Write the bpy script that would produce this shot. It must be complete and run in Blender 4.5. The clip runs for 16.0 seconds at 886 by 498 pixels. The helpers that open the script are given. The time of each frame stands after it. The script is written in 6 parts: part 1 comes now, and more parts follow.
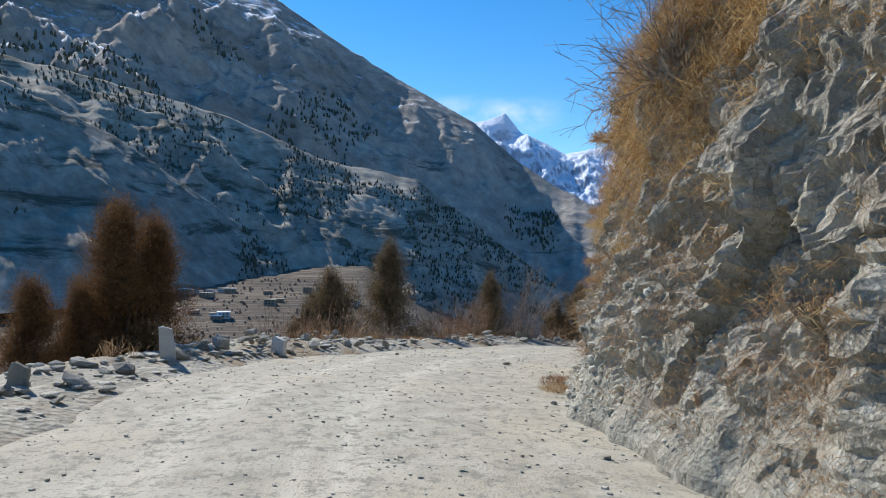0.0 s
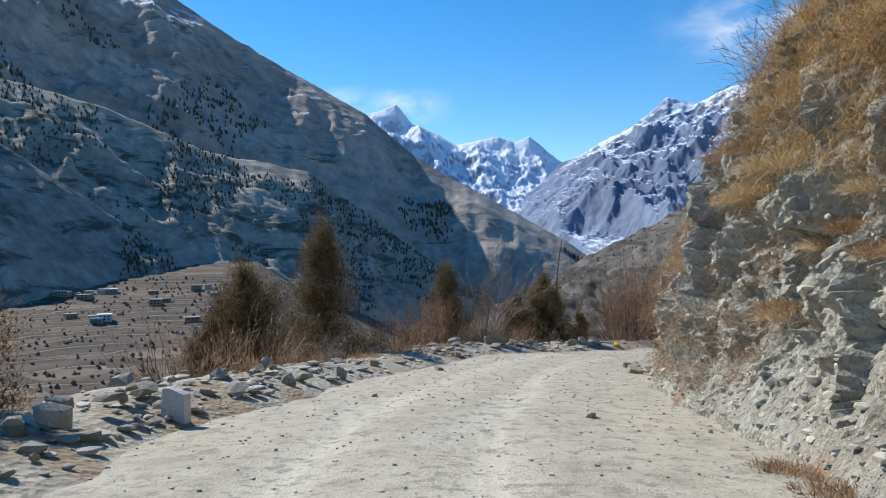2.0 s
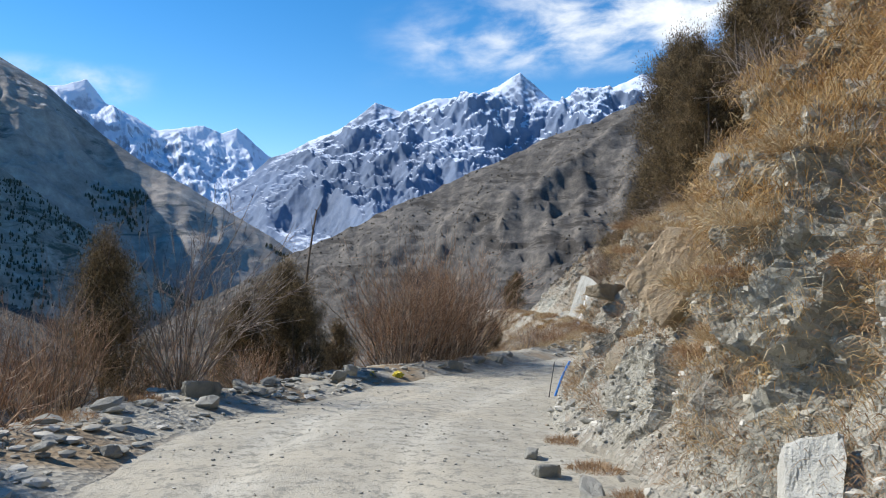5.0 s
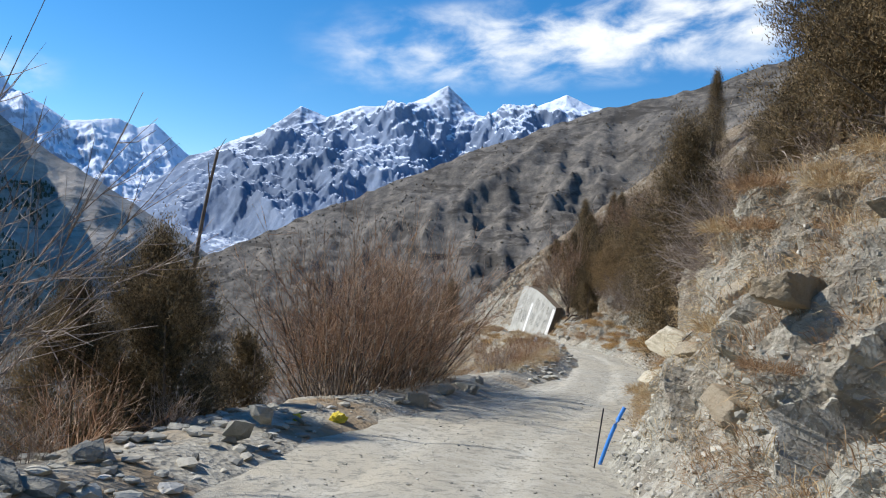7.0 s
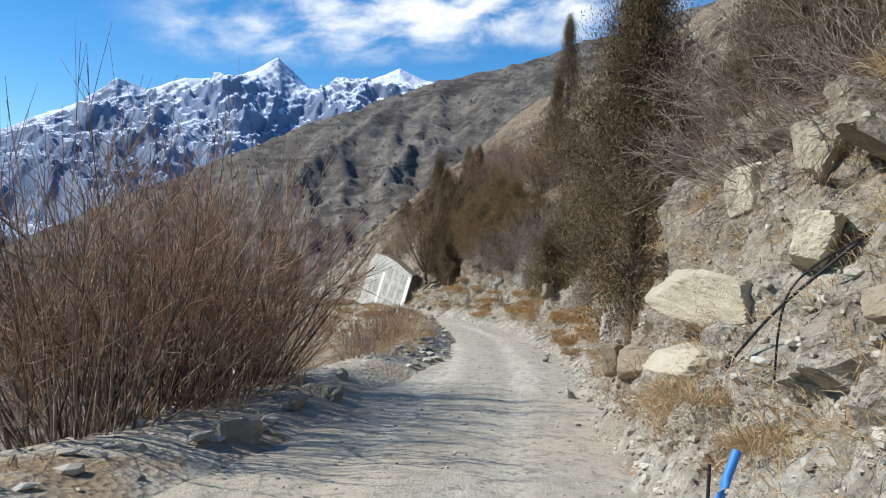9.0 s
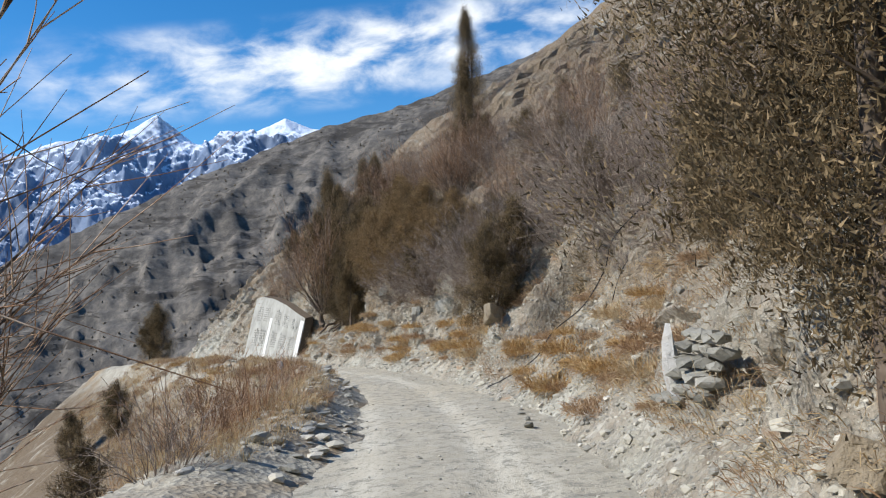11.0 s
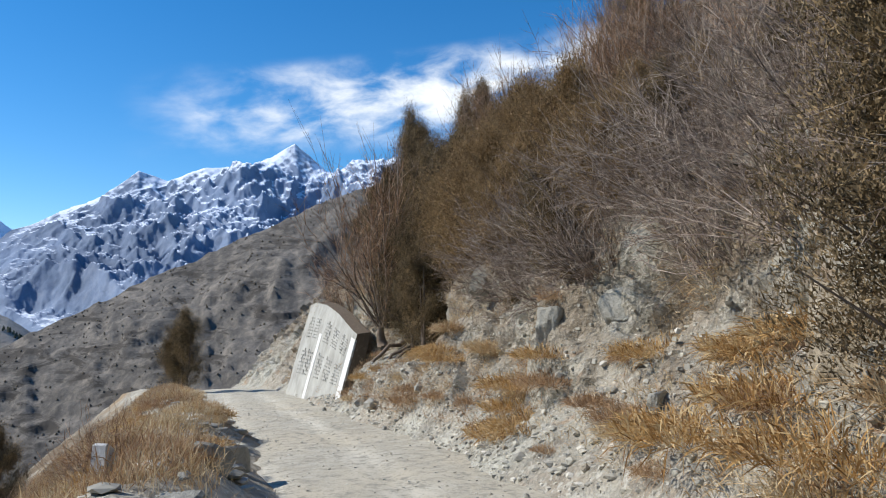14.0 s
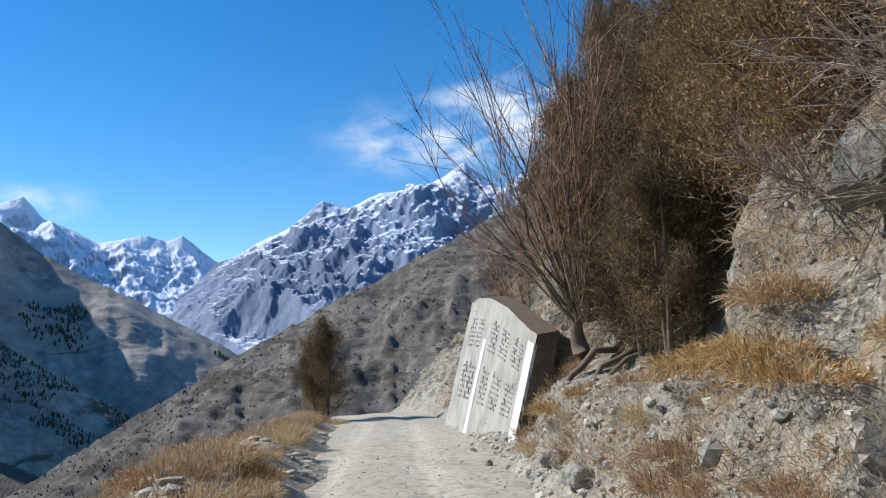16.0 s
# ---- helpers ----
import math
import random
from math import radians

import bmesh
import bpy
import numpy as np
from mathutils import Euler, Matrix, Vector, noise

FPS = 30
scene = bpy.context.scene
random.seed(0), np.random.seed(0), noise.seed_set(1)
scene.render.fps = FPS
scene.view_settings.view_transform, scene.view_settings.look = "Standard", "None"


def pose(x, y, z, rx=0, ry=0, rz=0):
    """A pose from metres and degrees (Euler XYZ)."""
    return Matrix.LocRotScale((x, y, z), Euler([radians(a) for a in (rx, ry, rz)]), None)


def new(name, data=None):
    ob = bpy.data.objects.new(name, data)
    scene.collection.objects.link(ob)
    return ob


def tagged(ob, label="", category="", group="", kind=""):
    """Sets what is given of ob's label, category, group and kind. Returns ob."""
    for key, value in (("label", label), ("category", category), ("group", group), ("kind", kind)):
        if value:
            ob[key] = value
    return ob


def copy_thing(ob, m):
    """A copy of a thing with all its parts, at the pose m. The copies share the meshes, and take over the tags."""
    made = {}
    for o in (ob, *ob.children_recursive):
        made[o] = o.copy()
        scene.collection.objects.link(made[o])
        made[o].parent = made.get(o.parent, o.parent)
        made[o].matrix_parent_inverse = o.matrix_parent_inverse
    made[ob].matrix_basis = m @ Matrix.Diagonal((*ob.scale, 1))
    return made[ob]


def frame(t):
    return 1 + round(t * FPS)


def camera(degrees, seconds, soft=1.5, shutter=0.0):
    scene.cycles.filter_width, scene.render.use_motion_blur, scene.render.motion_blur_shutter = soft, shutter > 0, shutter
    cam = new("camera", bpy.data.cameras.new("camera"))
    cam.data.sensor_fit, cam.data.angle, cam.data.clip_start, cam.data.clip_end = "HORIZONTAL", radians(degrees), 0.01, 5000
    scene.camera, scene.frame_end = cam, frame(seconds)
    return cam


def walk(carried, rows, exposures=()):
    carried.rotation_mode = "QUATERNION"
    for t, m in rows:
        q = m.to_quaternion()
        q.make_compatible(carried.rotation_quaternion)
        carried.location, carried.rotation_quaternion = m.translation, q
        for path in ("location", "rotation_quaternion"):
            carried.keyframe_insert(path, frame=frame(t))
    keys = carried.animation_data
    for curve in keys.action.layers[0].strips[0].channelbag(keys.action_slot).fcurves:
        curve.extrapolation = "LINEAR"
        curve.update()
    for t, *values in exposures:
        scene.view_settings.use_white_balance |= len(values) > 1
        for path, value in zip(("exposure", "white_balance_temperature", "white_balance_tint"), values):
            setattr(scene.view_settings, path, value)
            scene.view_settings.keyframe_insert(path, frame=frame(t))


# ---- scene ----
cam = camera(61.29, 16.0, soft=1.1)
PATH = [
    (0.0, 0.00, 0.00, 1.52, 89.98, -0.96, 0.00),
    (0.5, -0.60, 1.78, 1.44, 90.54, -1.78, 0.63),
    (1.0, -1.07, 3.47, 1.36, 90.60, -2.53, 0.63),
    (1.5, -1.38, 5.21, 1.30, 89.83, -1.29, -3.53),
    (2.0, -1.61, 6.98, 1.24, 89.38, 0.44, -8.10),
    (2.5, -1.57, 8.84, 1.21, 88.81, 1.53, -13.52),
    (3.0, -1.42, 10.67, 1.14, 89.99, 1.60, -18.72),
    (3.5, -1.03, 12.60, 1.00, 89.98, 1.11, -23.02),
    (4.0, -0.62, 14.54, 0.82, 89.44, 0.42, -26.25),
    (4.2, -0.38, 15.33, 0.77, 89.23, 0.11, -27.30),
    (6.3, 2.35, 22.66, -0.07, 90.36, -4.01, -33.75),
    (6.5, 2.67, 23.31, -0.13, 90.26, -4.16, -34.30),
    (7.0, 3.41, 24.80, -0.24, 90.52, -4.16, -36.40),
    (7.5, 4.29, 26.22, -0.38, 91.03, -4.05, -39.49),
    (8.0, 5.19, 27.62, -0.55, 90.97, -3.20, -43.21),
    (8.5, 6.28, 28.89, -0.77, 90.19, -2.09, -45.73),
    (9.0, 7.51, 30.27, -1.03, 89.26, -2.05, -48.70),
    (9.5, 8.76, 31.56, -1.26, 89.21, -1.71, -51.38),
    (10.0, 10.20, 32.94, -1.49, 90.00, -1.16, -53.84),
    (10.2, 10.82, 33.49, -1.58, 90.93, -0.51, -54.85),
    (12.3, 20.39, 39.90, -2.41, 92.60, 6.11, -56.46),
    (12.5, 21.23, 40.50, -2.49, 93.07, 6.02, -56.33),
    (13.0, 23.28, 42.06, -2.64, 94.26, 4.92, -54.46),
    (13.5, 25.28, 43.75, -2.78, 95.09, 2.55, -51.39),
    (14.0, 27.13, 45.48, -2.90, 95.10, 0.54, -47.02),
    (14.5, 28.92, 47.22, -3.02, 95.20, -0.32, -44.03),
    (15.0, 30.57, 48.97, -3.18, 94.72, 0.24, -41.07),
    (15.5, 31.97, 50.72, -3.26, 95.49, 1.53, -37.69),
    (16.0, 33.17, 52.59, -3.36, 96.49, 2.71, -33.48),
]
walk(cam, [(t, pose(x, y, z, rx, ry, rz)) for t, x, y, z, rx, ry, rz in PATH])

# ---- light ----
SUN_AZ, SUN_EL = -42.0, 40.0          # degrees right of north (+y), and above the horizon
sky_world = bpy.data.worlds.new("sky")
scene.world = sky_world
sky_world.use_nodes = True
wn, wl = sky_world.node_tree.nodes, sky_world.node_tree.links
wn.clear()
w_out = wn.new("ShaderNodeOutputWorld")
w_bg = wn.new("ShaderNodeBackground")
w_bg.inputs["Strength"].default_value = 0.118
w_sky = wn.new("ShaderNodeTexSky")
w_sky.sky_type = "NISHITA"
w_sky.sun_disc = False
w_sky.sun_elevation = radians(SUN_EL)
w_sky.sun_rotation = radians(SUN_AZ)
w_sky.altitude = 3200
w_sky.air_density = 1.3
w_sky.dust_density = 0.3
w_sky.ozone_density = 3.0


def wmath(op, a, b=None, c=None):
    n = wn.new("ShaderNodeMath")
    n.operation = op
    for i, v in enumerate((a, b, c)):
        if v is None:
            continue
        if isinstance(v, (int, float)):
            n.inputs[i].default_value = v
        else:
            wl.new(v, n.inputs[i])
    return n.outputs[0]


# thin white clouds over the snow peaks
w_co = wn.new("ShaderNodeTexCoord")
w_sep = wn.new("ShaderNodeSeparateXYZ")
wl.new(w_co.outputs["Generated"], w_sep.inputs[0])
w_az = wmath("MULTIPLY", wmath("ARCTAN2", w_sep.outputs[0], w_sep.outputs[1]), 57.2958)
w_el = wmath("MULTIPLY", wmath("ARCSINE", w_sep.outputs[2]), 57.2958)
w_cmb = wn.new("ShaderNodeCombineXYZ")
wl.new(wmath("MULTIPLY", w_az, 0.20), w_cmb.inputs[0])
wl.new(wmath("MULTIPLY", wmath("SUBTRACT", w_el, wmath("MULTIPLY", w_az, 0.08)), 0.42), w_cmb.inputs[1])
w_no = wn.new("ShaderNodeTexNoise")
w_no.inputs["Scale"].default_value = 1.0
w_no.inputs["Detail"].default_value = 9.0
w_no.inputs["Roughness"].default_value = 0.55
w_no.inputs["Distortion"].default_value = 0.25
wl.new(w_cmb.outputs[0], w_no.inputs["Vector"])


def wband(v, mid, half):
    return wmath("MAXIMUM", 0.0, wmath("SUBTRACT", 1.0, wmath("POWER", wmath("ABSOLUTE", wmath("DIVIDE", wmath("SUBTRACT", v, mid), half)), 2.0)))


w_mid = wmath("ADD", 15.3, wmath("MULTIPLY", wmath("SUBTRACT", w_az, 34.0), 0.11))
w_mask = wmath("MULTIPLY", wband(w_az, 50.0, 27.5), wband(wmath("SUBTRACT", w_el, w_mid), 0.0, 3.9))
w_mask2 = wmath("MULTIPLY", wband(w_az, 3.0, 7.0), wband(w_el, 10.2, 1.7))
w_amt = wmath("MULTIPLY", wmath("ADD", w_mask, wmath("MULTIPLY", w_mask2, 0.55)), wmath("MULTIPLY_ADD", w_no.outputs["Fac"], 2.8, -0.92))
w_ramp = wn.new("ShaderNodeMapRange")
w_ramp.interpolation_type = "SMOOTHSTEP"
w_ramp.inputs["From Min"].default_value = 0.0
w_ramp.inputs["From Max"].default_value = 0.85
wl.new(w_amt, w_ramp.inputs["Value"])
w_mix = wn.new("ShaderNodeMix")
w_mix.data_type = "RGBA"
wl.new(w_ramp.outputs["Result"], w_mix.inputs["Factor"])
w_hsv = wn.new("ShaderNodeHueSaturation")
w_hsv.inputs["Saturation"].default_value = 1.35
wl.new(w_sky.outputs["Color"], w_hsv.inputs["Color"])
wl.new(w_hsv.outputs["Color"], w_mix.inputs["A"])
w_mix.inputs["B"].default_value = (6.6, 6.9, 7.2, 1)
wl.new(w_mix.outputs["Result"], w_bg.inputs["Color"])
wl.new(w_bg.outputs[0], w_out.inputs[0])

sun_data = bpy.data.lights.new("sun", "SUN")
sun_data.energy = 4.2
sun_data.angle = radians(0.53)
sun_data.color = (1.0, 0.965, 0.915)
sun = new("sun", sun_data)
_d = Vector((math.sin(radians(SUN_AZ)) * math.cos(radians(SUN_EL)), math.cos(radians(SUN_AZ)) * math.cos(radians(SUN_EL)), math.sin(radians(SUN_EL))))
sun.rotation_euler = _d.to_track_quat("Z", "Y").to_euler()
sun.location = _d * 300
scene.view_settings.exposure = 0.45


# ---- noise on arrays ----
def _hash(i, j, k, seed):
    n = (i.astype(np.int64) * 374761393 + j.astype(np.int64) * 668265263 + k.astype(np.int64) * 2147483647 + seed * 1274126177) & 0xFFFFFFFF
    n = ((n ^ (n >> 13)) * 1274126177) & 0xFFFFFFFF
    n = ((n ^ (n >> 16)) * 2246822519) & 0xFFFFFFFF
    return ((n ^ (n >> 15)) & 0xFFFFFF) / float(0xFFFFFF) * 2 - 1


def vnoise(p, seed=0):
    """Smooth noise from -1 to 1 at points of shape (..., 3)."""
    p = np.asarray(p, float)
    f = np.floor(p)
    t = p - f
    t = t * t * t * (t * (t * 6 - 15) + 10)
    i, j, k = f[..., 0], f[..., 1], f[..., 2]
    r = 0
    for a in (0, 1):
        wa = t[..., 0] if a else 1 - t[..., 0]
        for b in (0, 1):
            wb = t[..., 1] if b else 1 - t[..., 1]
            for c in (0, 1):
                wc = t[..., 2] if c else 1 - t[..., 2]
                r = r + wa * wb * wc * _hash(i + a, j + b, k + c, seed)
    return r


def fbm(p, octaves=4, gain=0.5, seed=0, ridged=False):
    p = np.asarray(p, float)
    r, amp, tot = 0, 1.0, 0
    for o in range(octaves):
        v = vnoise(p * 2.03 ** o + 17.3 * o, seed + o)
        if ridged:
            v = 1 - 2 * np.abs(v)
        r, tot, amp = r + amp * v, tot + amp, amp * gain
    return r / tot


def blocks(p, seed=0):
    """Broken rock: each cell has a height and a tilt of its own, with sharp steps between."""
    p = np.asarray(p, float)
    f = np.floor(p)
    best = np.full(p.shape[:-1], 9.0)
    cell = np.zeros_like(p)
    rel = np.zeros_like(p)
    for a in (-1, 0, 1):
        for b in (-1, 0, 1):
            for c in (-1, 0, 1):
                g = f + np.array([a, b, c])
                i, j, k = g[..., 0], g[..., 1], g[..., 2]
                e = p - g - 0.5 - 0.42 * np.stack([_hash(i, j, k, seed + n) for n in (0, 1, 2)], -1)
                d = (e ** 2).sum(-1)
                m = d < best
                best = np.where(m, d, best)
                cell = np.where(m[..., None], g, cell)
                rel = np.where(m[..., None], e, rel)
    i, j, k = cell[..., 0], cell[..., 1], cell[..., 2]
    tilt = np.stack([_hash(i, j, k, seed + n) for n in (4, 5, 6)], -1)
    return 0.5 * _hash(i, j, k, seed + 3) + 0.75 * (rel * tilt).sum(-1)


# ---- meshes ----
def raw_mesh(name, verts, faces, material, smooth=False, uv=None):
    """A mesh from arrays: verts (n, 3), faces (m, 3) or (m, 4)."""
    verts, faces = np.asarray(verts, np.float32), np.asarray(faces, np.int32)
    me = bpy.data.meshes.new(name)
    m, c = faces.shape
    me.vertices.add(len(verts))
    me.vertices.foreach_set("co", verts.ravel())
    me.loops.add(m * c)
    me.loops.foreach_set("vertex_index", faces.ravel())
    me.polygons.add(m)
    me.polygons.foreach_set("loop_start", np.arange(0, m * c, c, dtype=np.int32))
    me.polygons.foreach_set("use_smooth", np.full(m, smooth, dtype=bool))
    me.materials.append(material)
    if uv is not None:
        me.uv_layers.new(name="plan").data.foreach_set("uv", np.asarray(uv, np.float32)[faces.ravel()].ravel())
    me.update(calc_edges=True)
    me.validate()
    return me


def grid_faces(ny, nx):
    a = (np.arange(ny - 1)[:, None] * nx + np.arange(nx - 1)[None]).ravel()
    return np.stack([a, a + 1, a + nx + 1, a + nx], 1)


def grid_mesh(name, v, material, smooth=True, flip=False, uv=None):
    f = grid_faces(*v.shape[:2])
    return raw_mesh(name, v.reshape(-1, 3), f[:, ::-1] if flip else f, material, smooth, uv)


def part(name, mesh, parent, label="", at=None):
    """One mesh object under a thing or under a part."""
    ob = new(name, mesh)
    ob.parent = parent
    if at is not None:
        ob.matrix_basis = at
    return tagged(ob, label)


def tubes(lines, r0, r1, sides=3, power=1.0):
    """Tapered tubes along polylines (n, k, 3); r0, r1: radii at the foot and the tip."""
    n, k, _ = lines.shape
    d = np.gradient(lines, axis=1)
    d /= np.linalg.norm(d, axis=2, keepdims=True) + 1e-9
    ref = np.where(np.abs(d[..., 2:3]) > 0.9, np.array([1.0, 0, 0]), np.array([0, 0, 1.0]))
    a = np.cross(d, ref)
    a /= np.linalg.norm(a, axis=2, keepdims=True) + 1e-9
    b = np.cross(d, a)
    w = np.linspace(0, 1, k)[None] ** power
    r = np.asarray(r0).reshape(-1, 1) * (1 - w) + np.asarray(r1).reshape(-1, 1) * w
    ang = np.arange(sides) * 2 * math.pi / sides
    v = lines[:, :, None] + r[..., None, None] * (a[:, :, None] * np.cos(ang)[None, None, :, None] + b[:, :, None] * np.sin(ang)[None, None, :, None])
    base = (np.arange(n)[:, None, None] * k + np.arange(k - 1)[None, :, None]) * sides
    s0 = np.arange(sides)[None, None]
    s1 = (s0 + 1) % sides
    f = np.stack([base + s0, base + s1, base + sides + s1, base + sides + s0], -1).reshape(-1, 4)
    return v.reshape(-1, 3), f


def blades(p, d, length, width, rng, bend=0.0):
    """Thin pointed leaves or grass blades: feet p, ways d, as kinked triangles."""
    n = len(p)
    d = d / (np.linalg.norm(d, axis=1, keepdims=True) + 1e-9)
    side = np.cross(d, rng.normal(size=(n, 3)))
    side /= np.linalg.norm(side, axis=1, keepdims=True) + 1e-9
    L, w = np.asarray(length).reshape(-1, 1), np.asarray(width).reshape(-1, 1)
    mid = p + d * L * 0.55
    tip = p + d * L + np.array([0, 0, -1.0]) * L * bend
    v = np.stack([p, mid + side * w * 0.5, mid - side * w * 0.5, tip], 1).reshape(-1, 3)
    o = np.arange(n)[:, None] * 4
    f = np.concatenate([o + np.array([[0, 1, 2]]), o + np.array([[2, 1, 3]])])
    return v, f


def merge(*vf):
    vs, fs, o = [], [], 0
    for v, f in vf:
        vs.append(v)
        fs.append(f + o)
        o += len(v)
    return np.concatenate(vs), np.concatenate(fs)


# ---- materials ----
def node_mat(name):
    m = bpy.data.materials.new(name)
    m.use_nodes = True
    nt = m.node_tree
    bsdf = nt.nodes["Principled BSDF"]
    bsdf.inputs["Specular IOR Level"].default_value = 0.25
    return m, nt, bsdf


def mk(nt, kind, **inputs):
    n = nt.nodes.new(kind)
    for k, v in inputs.items():
        s = n.inputs[k.replace("_", " ")]
        if hasattr(v, "links") or hasattr(v, "is_linked"):
            nt.links.new(v, s)
        else:
            s.default_value = v
    return n


def ramp(nt, fac, stops, smooth=False):
    r = nt.nodes.new("ShaderNodeValToRGB")
    if smooth:
        r.color_ramp.interpolation = "EASE"
    el = r.color_ramp.elements
    while len(el) < len(stops):
        el.new(0.5)
    for e, (pos, col) in zip(el, stops):
        e.position = pos
        e.color = (*col, 1) if len(col) == 3 else col
    nt.links.new(fac, r.inputs[0])
    return r.outputs["Color"]


def mixc(nt, fac, a, b, blend="MIX"):
    m = nt.nodes.new("ShaderNodeMix")
    m.data_type = "RGBA"
    m.blend_type = blend
    for key, v in (("Factor", fac), ("A", a), ("B", b)):
        if isinstance(v, (int, float)):
            m.inputs[key].default_value = v
        elif isinstance(v, tuple):
            m.inputs[key].default_value = (*v, 1)
        else:
            nt.links.new(v, m.inputs[key])
    return m.outputs["Result"]


def pos(nt):
    return nt.nodes.new("ShaderNodeNewGeometry").outputs["Position"]


def tex(nt, scale, detail=5.0, rough=0.55, distort=0.0, vec=None):
    n = mk(nt, "ShaderNodeTexNoise", Scale=scale, Detail=detail, Roughness=rough, Distortion=distort)
    nt.links.new(vec if vec is not None else pos(nt), n.inputs["Vector"])
    return n.outputs["Fac"]


def sharpen(nt, fac, lo, hi):
    n = mk(nt, "ShaderNodeMapRange", From_Min=lo, From_Max=hi)
    n.interpolation_type = "SMOOTHSTEP"
    nt.links.new(fac, n.inputs["Value"])
    return n.outputs["Result"]


def bump(nt, bsdf, heights, strength=0.6, distance=0.05):
    prev = None
    for h, st, di in heights:
        b = mk(nt, "ShaderNodeBump", Strength=st, Distance=di, Height=h)
        if prev is not None:
            nt.links.new(prev, b.inputs["Normal"])
        prev = b.outputs["Normal"]
    nt.links.new(prev, bsdf.inputs["Normal"])


def road_material():
    """Pale dust; smoother and lighter in the wheel tracks, gravelly between them."""
    m, nt, b = node_mat("pale_dust_road")
    uv = mk(nt, "ShaderNodeSeparateXYZ", Vector=nt.nodes.new("ShaderNodeTexCoord").outputs["UV"])
    wob = tex(nt, 0.25, 3)
    track = None
    for c in (-1.15, 0.45):
        d = nt.nodes.new("ShaderNodeMath")
        d.operation = "MULTIPLY_ADD"
        nt.links.new(wob, d.inputs[0])
        d.inputs[1].default_value = 0.7
        nt.links.new(uv.outputs[0], d.inputs[2])
        q = nt.nodes.new("ShaderNodeMath")
        q.operation = "SUBTRACT"
        nt.links.new(d.outputs[0], q.inputs[0])
        q.inputs[1].default_value = c + 0.35
        ab = nt.nodes.new("ShaderNodeMath")
        ab.operation = "ABSOLUTE"
        nt.links.new(q.outputs[0], ab.inputs[0])
        t = sharpen(nt, ab.outputs[0], 0.55, 0.12)
        if track is None:
            track = t
        else:
            mx = nt.nodes.new("ShaderNodeMath")
            mx.operation = "MAXIMUM"
            nt.links.new(track, mx.inputs[0])
            nt.links.new(t, mx.inputs[1])
            track = mx.outputs[0]
    stretch = mk(nt, "ShaderNodeMapping", Vector=nt.nodes.new("ShaderNodeTexCoord").outputs["UV"], Scale=(6.0, 0.55, 1.0))
    streak = tex(nt, 1.0, 5, 0.6, 0.2, stretch.outputs[0])
    big, mid, fine, grit = tex(nt, 0.35, 3), tex(nt, 2.2, 6, 0.65), tex(nt, 24, 4, 0.7), tex(nt, 75, 3, 0.7)
    loose = ramp(nt, mid, [(0.25, (0.31, 0.28, 0.215)), (0.5, (0.42, 0.385, 0.305)), (0.75, (0.50, 0.47, 0.39))])
    packed = ramp(nt, streak, [(0.3, (0.44, 0.40, 0.315)), (0.6, (0.55, 0.515, 0.42)), (0.8, (0.60, 0.57, 0.48))])
    c = mixc(nt, track, loose, packed)
    c = mixc(nt, sharpen(nt, big, 0.42, 0.7), c, (0.47, 0.42, 0.32))
    c = mixc(nt, sharpen(nt, tex(nt, 5.0, 7, 0.8), 0.50, 0.60), c, (0.27, 0.255, 0.205))
    c = mixc(nt, sharpen(nt, fine, 0.54, 0.68), c, (0.25, 0.24, 0.195))
    c = mixc(nt, sharpen(nt, grit, 0.60, 0.75), c, (0.62, 0.60, 0.54))
    nt.links.new(c, b.inputs["Base Color"])
    b.inputs["Roughness"].default_value = 0.95
    v = mk(nt, "ShaderNodeTexVoronoi", Scale=41.0)
    nt.links.new(pos(nt), v.inputs["Vector"])
    bump(nt, b, [(v.outputs["Distance"], 0.18, 0.03), (fine, 0.7, 0.018), (grit, 0.5, 0.006), (streak, 0.3, 0.02), (mid, 0.3, 0.04)])
    return m


def voronoi(nt, scale, feature="F1", vec=None):
    v = mk(nt, "ShaderNodeTexVoronoi", Scale=scale)
    v.feature = feature
    nt.links.new(vec if vec is not None else pos(nt), v.inputs["Vector"])
    return v


